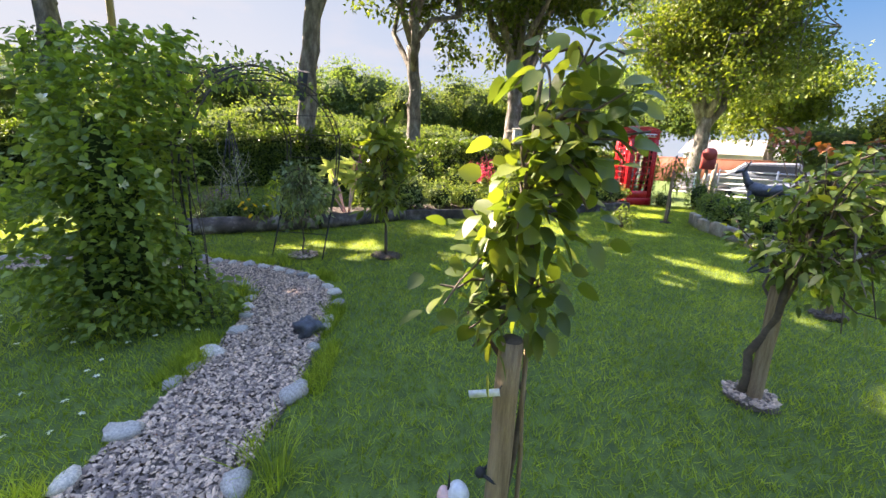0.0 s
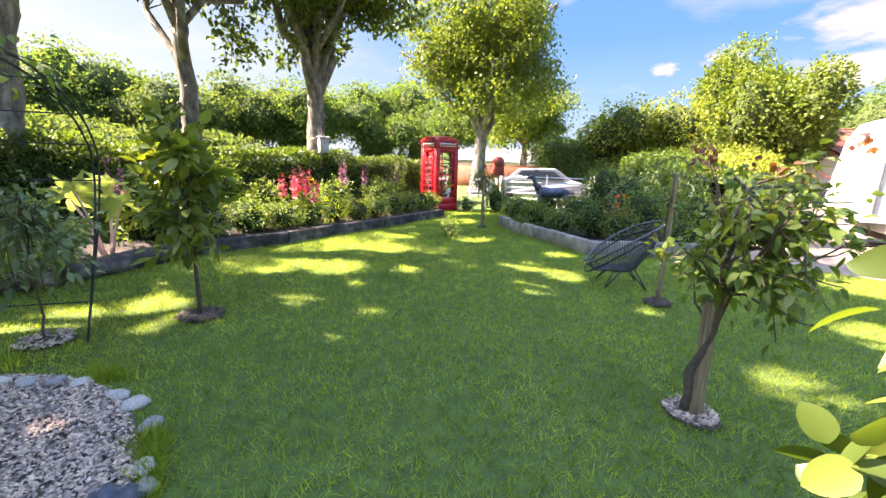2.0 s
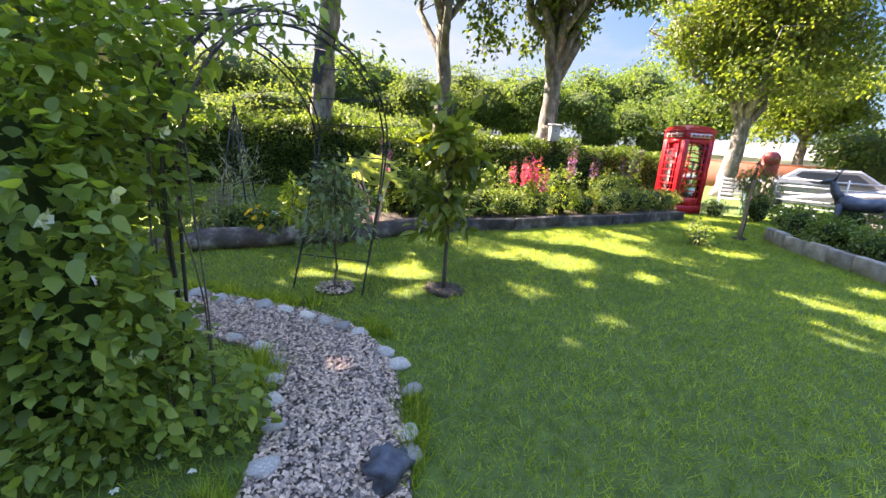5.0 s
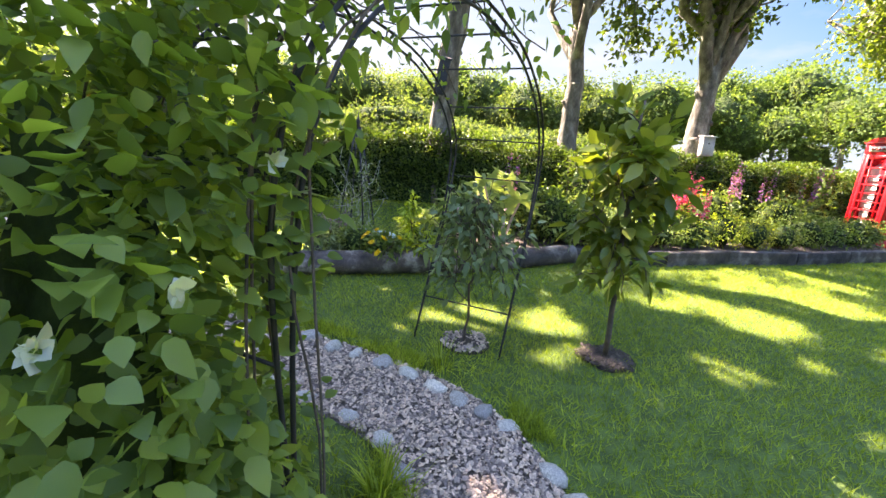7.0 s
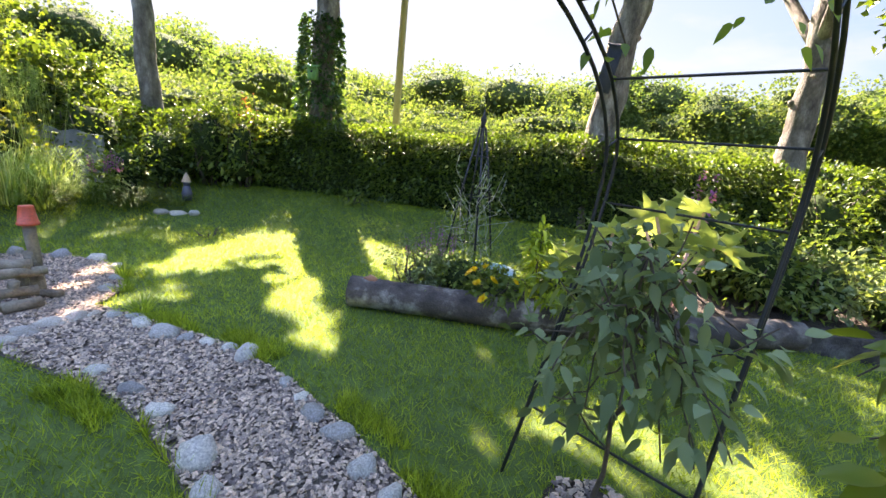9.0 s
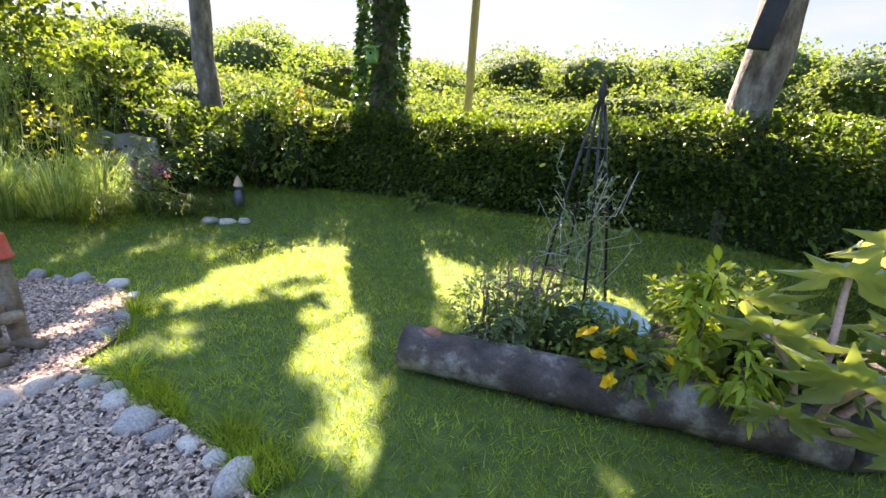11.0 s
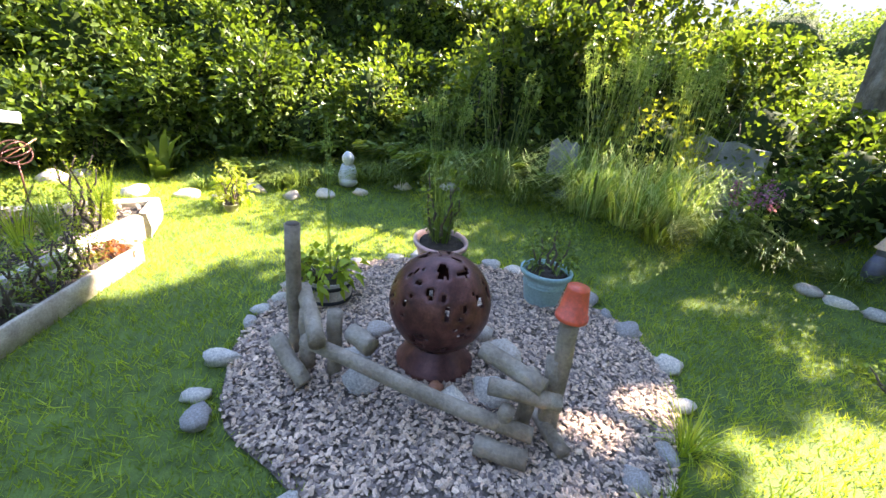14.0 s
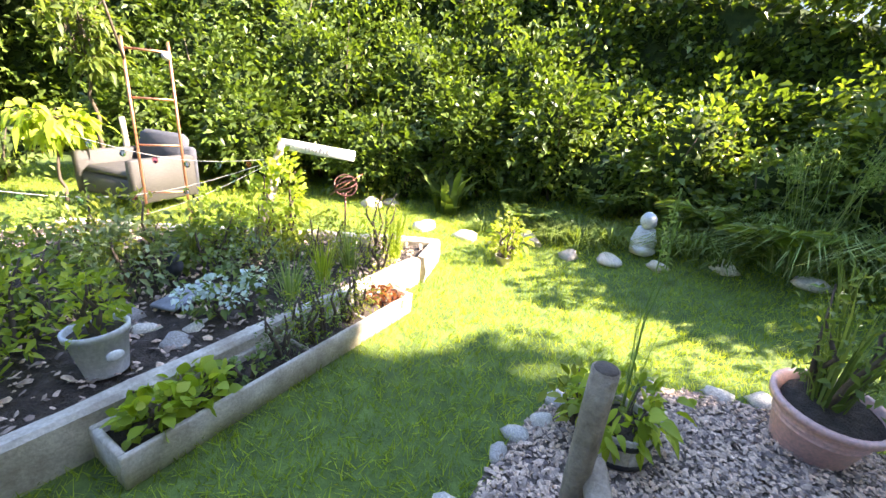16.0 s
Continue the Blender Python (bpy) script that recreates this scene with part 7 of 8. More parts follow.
def cord_chair():
    """Egg-shaped hoop chair strung with cord on thin legs."""
    e = thing("string_chair", "dark grey corded egg chair on black hairpin legs", "chair", at=(4.12, 4.62, 0.0), rz=-128)
    # local: front is -y, back is +y
    def rim(t, k=1.0, lift=0.0):
        a = np.asarray(t)
        x = 0.36 * k * np.cos(a)
        y = 0.46 * k * np.sin(a) + 0.03
        z = 0.62 + 0.30 * np.sin(a) + 0.03 * np.cos(2 * a) + lift
        return np.stack([x, y, z], -1)
    t = np.linspace(0, 2 * math.pi, 49)
    part("rim_hoop", Shape().tube(rim(t), 0.014, 8, caps=False), M_CHAIR, e)
    low = lambda a: np.stack([0.20 * np.cos(a), 0.17 * np.sin(a) + 0.05, 0.245 + 0.035 * np.sin(a)], -1)
    part("base_hoop", Shape().tube(low(t), 0.011, 8, caps=False), M_BLACKMETAL, e)
    mid = rim(t, 0.93, -0.12)
    part("mid_hoop", Shape().tube(mid + np.c_[np.zeros(49), np.full(49, -0.03), np.zeros(49)], 0.012, 8, caps=False), M_BLACKMETAL, e)
    for a in np.linspace(0, 2 * math.pi, 76, endpoint=False):
        p, q = rim(a), low(a)
        m = (p + q) / 2
        m[:2] += (m[:2] - q[:2]) * 0.22
        m[2] -= 0.055
        part("cord", Shape().tube([p, m, q], 0.0052, 5, caps=False), M_CHAIR, e)
    disc = Shape()
    for x in np.linspace(-0.18, 0.18, 13):
        w = 0.17 * math.sqrt(max(1 - (x / 0.2) ** 2, 0))
        disc.tube([(x, 0.05 - w, 0.235), (x, 0.05 + w, 0.26)], 0.0045, 5, caps=False)
    part("seat_cord", disc, M_CHAIR, e)
    for sx in (-1, 1):
        for sy in (-1, 1):
            part("leg", Shape().tube([(0.13 * sx, 0.05 + 0.12 * sy, 0.26), (0.27 * sx, 0.05 + 0.27 * sy, 0.0)], 0.008, 6).tube([(0.19 * sx, 0.05 + 0.05 * sy, 0.25), (0.27 * sx, 0.05 + 0.27 * sy, 0.0)], 0.008, 6), M_BLACKMETAL, e, "black hairpin leg")
    return e


cord_chair()

# ---- gravel round ----
def fire_globe():
    e = thing("fire_globe", "rusty brown pierced steel fire globe on a ring base", "fire globe", at=(-6.33, 3.86, 0.02))
    seg, rg, R = 72, 46, 0.272
    v = [[R * math.sin(math.pi * i / rg) * math.cos(2 * math.pi * j / seg), R * math.sin(math.pi * i / rg) * math.sin(2 * math.pi * j / seg), -R * math.cos(math.pi * i / rg)] for i in range(1, rg) for j in range(seg)]
    f = []
    for i in range(rg - 2):
        for j in range(seg):
            c = np.mean([v[i * seg + j], v[(i + 1) * seg + (j + 1) % seg]], axis=0) / R
            q = noise.noise(Vector((c[0] * 4.6, c[1] * 4.6, c[2] * 2.6))) + 0.6 * noise.noise(Vector(tuple(c * 10.0)))
            if q > 0.37:
                continue
            f.append([i * seg + j, i * seg + (j + 1) % seg, (i + 1) * seg + (j + 1) % seg, (i + 1) * seg + j])
    body = part("globe", Shape().add(v, f), M_RUST, e, at=pose(0, 0, 0.37))
    so = body.modifiers.new("plate", "SOLIDIFY")
    so.thickness = 0.006
    part("top_cap", Shape().lathe([(0.0, 0.643), (0.02, 0.643), (0.024, 0.638)], 16), M_RUST, e)
    part("ring_base", Shape().lathe([(0.13, 0.12), (0.21, 0.02), (0.225, 0.0), (0.20, 0.0), (0.19, 0.03), (0.12, 0.115), (0.13, 0.12)], 32), M_RUST, e, "dark flared ring base")
    return e


fire_globe()
for x, y, s, w in [(-5.98, 3.62, .12, False), (-6.10, 3.48, .10, False), (-6.42, 3.45, .09, True), (-6.52, 4.22, .14, True), (-6.20, 4.24, .12, False), (-6.05, 4.08, .09, False), (-6.02, 3.92, .07, True), (-6.72, 3.62, .10, False), (-6.7, 4.02, .10, True)]:
    e = thing("rock", "pale flat rock beside the fire globe", "rock", at=(x, y, 0.02), group="rocks round the fire globe")
    stone(0, 0, s, e, None, w)
tl = thing("terracotta_shard", "broken terracotta piece under the fire globe", "pot shard", at=(-6.05, 3.98, 0.03))
part("shard", Shape().blob((0.07, 0.035, 0.04), 9, 6, 0.3, pose(0, 0, 0.02)), M_TERRA, tl)


def log_piece(parent, a, b, r, name="log"):
    p = bend(a, b, 5, 0, 0.012)
    return part(name, Shape().tube(p, r * 0.86, 12, lump=0.08), M_OLDWOOD, parent)


rail = thing("log_rail", "weathered low log rail with stacked end pieces", "rail", at=(-5.95, 3.9, 0.015))
log_piece(rail, (0.10, -0.55, 0.24), (0.06, 0.58, 0.13), 0.042, "rail")
for a, b, r in [((0.02, -0.60, -0.02), (0.00, -0.60, 0.34), 0.048), ((-0.02, -0.46, -0.02), (-0.03, -0.46, 0.36), 0.045), ((-0.14, -0.74, 0.36), (0.16, -0.42, 0.30), 0.048), ((0.10, -0.72, 0.20), (0.16, -0.50, 0.04), 0.048), ((-0.02, -0.36, 0.28), (0.02, -0.22, 0.26), 0.055),
                ((-0.16, 0.63, -0.02), (-0.17, 0.60, 0.38), 0.047), ((-0.06, 0.52, -0.02), (-0.08, 0.52, 0.34), 0.042), ((-0.14, 0.28, 0.33), (-0.04, 0.58, 0.30), 0.050), ((0.02, 0.36, 0.27), (-0.06, 0.66, 0.24), 0.045), ((0.14, 0.36, 0.05), (0.12, 0.58, 0.05), 0.050), ((0.05, 0.44, 0.10), (0.06, 0.46, 0.22), 0.04), ((-0.22, 0.56, 0.03), (0.0, 0.72, 0.04), 0.04)]:
    log_piece(rail, a, b, r)
stake(-6.02, 3.16, 0.76, 0.039, (0.0, 0.0), "upright weathered log post in the gravel", M_OLDWOOD, "log_post")
stake(-6.12, 4.54, 0.60, 0.040, (0.0, -0.02), "upright weathered log post under an orange pot", M_OLDWOOD, "log_post")


def pot(x, y, r, h, material, label, name="plant_pot", z=0.0, flip=False, ribs=0, tilt=(0, 0), soil=True):
    e = thing(name, label, "pot", at=(x, y, z))
    e.matrix_world = pose(x, y, z, tilt[0] + (180 if flip else 0), tilt[1], 0)
    prof = [(0.0, 0.0), (r * 0.66, 0.0), (r * 0.68, 0.01)]
    for i in range(ribs):
        f = 0.55 + 0.1 * i
        prof += [(r * (0.68 + 0.24 * f), h * f), (r * (0.70 + 0.24 * f), h * (f + 0.015)), (r * (0.68 + 0.24 * (f + 0.03)), h * (f + 0.03))]
    prof += [(r * 0.93, h * 0.86), (r, h * 0.86), (r * 1.02, h * 0.98), (r * 0.98, h), (r * 0.90, h * 0.985), (r * 0.86, h * 0.8), (r * 0.6, 0.02), (0.0, 0.02)]
    part("pot", Shape().lathe(prof, 32), material, e)
    if soil and not flip:
        part("compost", Shape().blob((r * 0.86, r * 0.86, 0.02), 14, 6, 0.1, pose(0, 0, h * 0.86)), M_SOIL, e)
    return e


pot(-6.12, 4.52, 0.068, 0.15, M_ORANGE, "orange plastic pot upside down on a post", z=0.755, flip=True)
pot(-7.40, 4.30, 0.19, 0.27, M_TEAL, "round teal plastic pot with a bushy plant", ribs=2, z=0.015)
bush(-7.40, 4.30, (0.20, 0.20), 0.38, 260, 0.05, M_MIXED, "potted_plant", "small leafy plant in a teal pot", 0.25, category="plant", core=False)
pot(-7.50, 3.40, 0.225, 0.28, M_PINKPOT, "large pale pink plastic pot with tall green stems", ribs=3, z=0.015, tilt=(-4, 6))
strap_plant(-7.50, 3.40, 60, 0.75, 0.22, M_MIXED, "potted_plant", "upright green stems and leaves in a pink pot", 0.24, 0.014, "plant", 0.2)
bush(-7.50, 3.40, (0.2, 0.2), 0.7, 330, 0.045, M_APPLE, "potted_shrub", "thin twiggy shrub in a pink pot", 0.26, category="plant", core=False)
bar = thing("barrel_planter", "half-barrel planter of pale staves in the gravel", "planter", at=(-6.60, 2.95, 0.015))
for i in range(16):
    a = 22.5 * i
    part("stave", Shape().box((-0.029, -0.155, 0.0), (0.029, -0.138, 0.17), pose(0, 0, 0, 0, 0, a), 0.004), M_PALEWOOD, bar)
for z in (0.035, 0.135):
    part("hoop", Shape().lathe([(0.152, z - 0.012), (0.160, z - 0.012), (0.160, z + 0.012), (0.152, z + 0.012)], 32), M_BLACKMETAL, bar, "dark metal hoop")
part("compost", Shape().blob((0.14, 0.14, 0.02), 12, 6, 0.1, pose(0, 0, 0.13)), M_SOIL, bar)
bush(-6.60, 2.95, (0.22, 0.20), 0.26, 150, 0.088, M_LIME, "hosta", "yellow-green leafy plant spilling from a barrel", 0.13, category="plant", core=False, fine=True, wide=0.5, droop=0.5)
bush(-6.52, 2.80, (0.12, 0.12), 0.22, 90, 0.06, M_GOLD, "trailing_plant", "golden trailing plant over a barrel edge", 0.1, category="plant", core=False, fine=True)
strap_plant(-6.68, 2.92, 9, 0.85, 0.07, M_LONG, "grass_clump", "few tall thin grass stems in a barrel", 0.14, 0.006, seed_heads=3)
strap_plant(-6.30, 5.16, 70, 0.24, 0.2, M_LIME, label="bright sunlit grass tuft at the gravel edge", width=0.008)
strap_plant(-5.30, 4.95, 70, 0.22, 0.2, M_LIME, label="bright sunlit grass tuft at the gravel edge", width=0.008)
strap_plant(-1.98, 3.78, 60, 0.26, 0.16, M_LIME, label="bright grass tuft beside the path", width=0.01)
strap_plant(-0.72, 1.55, 60, 0.3, 0.22, M_GRASS, label="long grass tuft beside the path", width=0.007)
strap_plant(-2.0, 4.98, 80, 0.26, 0.25, M_GRASS, label="long grass round the arch foot", width=0.007)

# ---- south bed and planters ----
def plank_box(a, b, width, h, material, name, label, dividers=0, th=0.028, base=0.0):
    """An open trough from a to b, its width to the right of that line."""
    a, b = np.array(a), np.array(b)
    L = np.linalg.norm(b - a)
    e = thing(name, label, "planter", at=(a[0], a[1], base), rz=math.degrees(math.atan2(b[1] - a[1], b[0] - a[0])))
    part("side_board", Shape().box((0, 0, 0), (L, th, h), bevel=0.006), material, e)
    part("side_board", Shape().box((0, width - th, 0), (L, width, h), bevel=0.006), material, e)
    for x in (0, L - th):
        part("end_board", Shape().box((x, th + 0.001, 0), (x + th, width - th - 0.001, h), bevel=0.006), material, e)
    for i in range(dividers):
        x = L * (i + 1) / (dividers + 1)
        part("divider", Shape().box((x, th + 0.001, 0.02), (x + 0.02, width - th - 0.001, h - 0.03), bevel=0.004), material, e)
    part("compost", Shape().box((th, th, 0.0), (L - th, width - th, h * 0.72)), M_SOIL, e)
    return e


plank_box((-4.80, 2.24), (-6.36, 1.48), 0.26, 0.15, M_PALEWOOD, "trough_planter", "long pale timber trough planted with herbs", 3)
PA = [(-3.3, 2.62), (-6.62, 1.04)]
sleeper(PA[1], PA[0], 0.25, 0.09, M_PALEWOOD, "pale sawn board edging the raised bed", "bed_board")
sleeper((-6.66, 1.06), (-7.02, 0.70), 0.25, 0.09, M_PALEWOOD, "pale sawn board closing the raised bed", "bed_board")
sleeper((-7.0, 0.70), (-6.0, 0.14), 0.25, 0.09, M_PALEWOOD, "pale sawn board at the back of the raised bed", "bed_board")
sleeper((-5.98, 0.13), (-4.2, -0.76), 0.24, 0.09, M_PALEWOOD, "pale sawn board at the back of the raised bed", "bed_board")


def along(a, b, t, off=0.0):
    a, b = np.array(a), np.array(b)
    d = (b - a) / np.linalg.norm(b - a)
    p = a + (b - a) * t + np.array([d[1], -d[0]]) * off
    return p


T0, T1 = (-4.80, 2.24), (-6.36, 1.48)
for t, mt, h, n, s, lab in [(0.10, M_LIME, .16, 120, .06, "yellow-green strawberry leaves in the trough"), (0.2, M_LIME, .14, 110, .06, "yellow-green strawberry leaves in the trough"), (0.33, M_MIXED, .10, 70, .04, "small seedling in the trough"), (0.45, M_GREY, .34, 260, .03, "upright feathery herb in the trough"), (0.53, M_LIME, .36, 260, .03, "upright feathery herb in the trough"),
                            (0.61, M_LONG, .38, 260, .03, "upright feathery herb in the trough"), (0.69, M_LIME, .36, 260, .03, "upright feathery herb in the trough"), (0.78, M_GOLD, .26, 200, .03, "golden herb in the trough"), (0.92, M_RED_LEAF, .10, 130, .04, "reddish seedlings in the trough")]:
    x, y = along(T0, T1, t, -0.13)
    bush(x, y, (0.12, 0.10), h, n, s, mt, "trough_plant", lab, 0.10, category="plant", core=False, fine=s > 0.05, wide=0.3 if s < 0.04 else 0.8)
mp = pot(-4.72, 1.66, 0.12, 0.22, M_WHITEPOT, "white glazed pot with a moulded emblem", z=0.16, tilt=(4, 3))
part("emblem", Shape().blob((0.035, 0.008, 0.025), 10, 6, 0.1, pose(-0.06, 0.122, 0.12, 0, 0, 28)), M_WHITEPOT, mp)
bush(-4.72, 1.66, (0.10, 0.10), 0.30, 150, 0.05, M_LIME, "potted_plant", "light green leafy plant in a white pot", 0.36, category="plant", core=False)
for x, y, r, h, n, s, mt, lab in [(-4.15, 1.55, .26, .55, 420, .05, M_LIME, "tall lime-green leafy stems in the raised bed"), (-4.35, 1.0, .30, .5, 600, .06, M_MIXED, "bushy green plant in the raised bed"), (-4.75, 0.8, .28, .45, 550, .06, M_GREY, "grey-green bushy plant in the raised bed"), (-4.5, 0.3, .32, .5, 600, .05, M_MIXED, "green plant at the back of the raised bed"),
                                  (-5.2, 0.55, .25, .42, 450, .07, M_APPLE, "green leafy plant in the raised bed"), (-5.45, 0.95, .22, .35, 420, .04, M_GREY, "grey feathery plant in the raised bed"), (-5.95, 0.75, .26, .42, 520, .04, M_GOLD, "sunlit straw-coloured plant in the raised bed"), (-6.3, 1.0, .2, .4, 420, .03, M_LIME, "sunlit feathery herb in the raised bed"),
                                  (-6.5, 0.6, .2, .55, 300, .03, M_LIME, "tall thin herb at the corner of the bed"), (-3.9, 1.2, .3, .6, 520, .06, M_MIXED, "green plant in the raised bed"), (-5.3, 0.2, .26, .5, 420, .05, M_LIME, "yellow-green climber in the raised bed"), (-4.05, 2.0, .25, .15, 260, .04, M_GREY, "low blue-grey creeping plant")]:
    bush(x, y, r, h, n, s, mt, "bed_plant", lab, 0.14, category="plant", core=False, wide=0.45)
for x, y, r, h, n, s, mt, lab in [(-4.35, 1.35, .24, .50, 420, .055, M_LIME, "light green leafy stems in the raised bed"), (-4.05, 0.85, .28, .62, 480, .06, M_LIME, "tall light green plant in the raised bed"), (-4.75, 0.45, .26, .55, 460, .055, M_GOLD, "sunlit yellow-green plant in the raised bed"), (-5.55, 0.45, .24, .50, 420, .05, M_LIME, "light feathery plant in the raised bed"), (-3.75, 1.95, .24, .45, 380, .055, M_APPLE, "green leafy plant near the bed edge")]:
    bush(x, y, r, h, n, s, mt, "bed_plant", lab, 0.14, category="plant", core=False, wide=0.4, fine=True)
hyd = bush(-5.25, 1.35, (0.2, 0.16), 0.25, 160, 0.06, M_MIXED, "hydrangea", "plant with pale blue-white flower heads", 0.14, category="plant", core=False)
for q in [(-0.12, 0.05, 0.26), (0.08, 0.05, 0.25), (0.2, 0.08, 0.22), (0.0, 0.14, 0.2)]:
    fl = Shape()
    p, u = shell(60, (0, 0, 0), (0.06, 0.06, 0.045), 0.1, 0.85)
    part("flower_head", leaves(fl, p, out_dirs(u, 0.4), 0.03, 0.9), M_BLUE_P, hyd, "pale blue-white flower head", at=pose(*q))
for x, y, s in [(-4.98, 1.52, .09), (-5.08, 1.42, .08), (-4.85, 1.35, .08), (-4.78, 1.15, .07)]:
    e = thing("rock", "pale rounded stone in the raised bed", "rock", at=(x, y, 0.14), group="stones in the raised bed")
    stone(0, 0, s, e)
sl = thing("slate_tile", "blue-grey slate slab lying in the raised bed", "slate", at=(-5.05, 1.12, 0.2))
part("slab", Shape().box((-0.16, -0.10, 0), (0.16, 0.10, 0.025), pose(0, 0, 0, 8, 4, 35), 0.006), M_SLATE, sl)
bird = thing("crow_ornament", "small dark bird figure in the raised bed", "ornament", at=(-5.0, 0.78, 0.14))
part("bird", Shape().blob((0.05, 0.09, 0.06), 10, 7, 0.1, pose(0, 0, 0.13, 25)).blob((0.035, 0.035, 0.035), 9, 6, 0.08, pose(0, 0.07, 0.22)).tube([(0, 0.1, 0.22), (0, 0.14, 0.21)], [0.012, 0.003], 6).tube([(0, -0.05, 0.1), (0, -0.16, 0.02)], [0.03, 0.012], 6).tube([(0, 0, 0), (0, 0, 0.1)], 0.012, 6), M_BATBOX, bird)

chips = pebbles(2600, (-7.0, -2.6, -0.8, 2.6), lambda a, b: inside(a, b, SOUTH_BED), 0.016, 0.165)
tagged(part("bed_chippings", chips, M_GRAVEL, smooth=False), "grey stone chippings scattered over bed soil", "gravel", kind="stuff")
for x, y, h, sp, mt in [(-4.3, 1.75, .45, .16, M_LIME), (-4.0, 1.75, .5, .18, M_GREY), (-3.75, 1.5, .5, .2, M_LIME), (-5.6, 1.25, .4, .16, M_LONG), (-5.85, 1.1, .42, .16, M_LIME), (-6.1, 0.95, .45, .16, M_LONG), (-5.7, 0.6, .4, .2, M_GOLD), (-6.55, 0.8, .5, .14, M_LIME), (-5.1, 0.35, .45, .2, M_MIXED), (-4.6, 0.55, .5, .2, M_MIXED)]:
    strap_plant(x, y, 70, h, sp, mt, "feathery_herb", "thin feathery herb stems in the raised bed", 0.14, 0.008, "plant", 0.25)
# sign
sg = thing("home_sign", "white board sign lettered HOME on a leaning branch post", "sign", at=(-5.86, 0.10, 0.20), rz=0)
part("post", Shape().tube(bend((0.30, 0.18, 0.0), (0.02, 0.0, 0.80), 7, 0, 0.02), np.linspace(0.045, 0.03, 7), 9, lump=0.15), M_PALEWOOD, sg, "pale leaning branch post")
bd = Matrix.Translation((0.03, 0.02, 0.77)) @ pose(0, 0, 0, 0, 0, 163) @ pose(0, 0, 0, 0, 7, 0)
part("board", Shape().box((-0.02, -0.011, -0.045), (0.58, 0.011, 0.045), bd, 0.005), M_SIGN, sg, "white painted board")
fc = bpy.data.curves.new("lettering", "FONT")
fc.body, fc.size, fc.extrude, fc.align_x, fc.align_y = "HOME", 0.062, 0.001, "CENTER", "CENTER"
fc.space_character = 1.25
txt = bpy.data.objects.new("lettering_curve", fc)
scene.collection.objects.link(txt)
me = bpy.data.meshes.new_from_object(txt.evaluated_get(bpy.context.evaluated_depsgraph_get()))
bpy.data.objects.remove(txt)
me.materials.clear()
me.materials.append(M_INK)
part("lettering", me, M_INK, sg, "grey capital letters", at=bd @ Matrix.Translation((0.27, -0.0125, 0)) @ pose(0, 0, 0, 90, 0, 0))
lf = bush(-5.78, 0.22, (0.2, 0.2), 0.78, 330, 0.075, M_LIME, "climbing_plant", "sunlit yellow-green climber on the sign post", 0.14, category="climber", core=False, fine=True)

ld = thing("copper_ladder", "copper tube ladder trellis leaning in the bed", "trellis", at=(-4.98, -0.55, 0.0), rz=-4)
for x in (-0.15, 0.15):
    part("upright", Shape().tube([(x * 1.05, 0.0, 0.0), (x, 0, 1.66)], 0.011, 8), M_COPPER, ld)
for z in (0.45, 0.85, 1.22, 1.58):
    part("rung", Shape().tube([(-0.15, 0, z), (0.15, 0, z)], 0.009, 8), M_COPPER, ld)
part("globe_cap", Shape().blob((0.035, 0.035, 0.035), 12, 8, 0.02, pose(-0.13, 0.02, 1.55)), M_WHITEPOT, ld, "small white glass ball")
br = thing("trained_branch", "thin grey branch trained over the ladder", "branch", at=(-4.98, -0.55, 0.0))
part("branch", Shape().tube([(0.15, 0, 1.5), (0.22, 0.02, 1.9), (0.45, 0.1, 2.1), (0.8, 0.2, 2.15)], [0.012, 0.010, 0.008, 0.005], 6), M_TWIG, br)
lf = Shape()
leaves(lf, np.array([0.8, 0.2, 2.0]) + RNG.normal(size=(120, 3)) * [0.25, 0.1, 0.15], out_dirs(RNG.normal(size=(120, 3)), 0.5), 0.08, 0.6, True)
part("foliage", lf, M_ASH, br)

garland = thing("bauble_string", "thin cord hung with small glass baubles", "garland", at=(-5.8, 0.1, 0.0))
for k, (b, sag) in enumerate([((2.2, -0.55, 0.62), 0.22), ((2.3, 0.0, 0.55), 0.30), ((1.4, -0.8, 0.9), 0.1)]):
    t = np.linspace(0, 1, 14)
    p = np.array([0.0, 0, 0.85])[None] * (1 - t[:, None]) + np.array(b)[None] * t[:, None]
    p[:, 2] -= sag * np.sin(np.pi * t)
    part("cord", Shape().tube(p, 0.003, 4), M_TWINE, garland)
    for i in (2, 4, 6, 8, 10, 12):
        if (i + k) % 2:
            continue
        part("bauble", Shape().blob((0.022, 0.022, 0.028), 10, 8, 0.02, pose(p[i][0], p[i][1], p[i][2] - 0.035)), M_PINKGLASS if (i // 2 + k) % 3 == 0 else M_BLUEGLASS, garland)
pb2 = thing("iron_stake", "short black iron stake holding the cord", "stake", at=(-3.55, 0.05, 0.0))
part("rod", Shape().tube([(0, 0, -0.05), (0, 0, 0.6)], 0.012, 6), M_BLACKMETAL, pb2)
an = thing("armillary", "rusty wire sphere ornament on a stem", "ornament", at=(-6.35, 0.15, 0.0))
part("stem", Shape().tube([(0, 0, 0), (0, 0, 0.55)], 0.008, 6), M_RUST, an)
for rx in (0, 60, 120):
    part("ring", Shape().tube([move(np.array([[0.10 * math.cos(a), 0.10 * math.sin(a), 0]]), pose(0, 0, 0.62, rx, 20, 0))[0] for a in np.linspace(0, 6.2832, 24)], 0.006, 5), M_RUST, an)
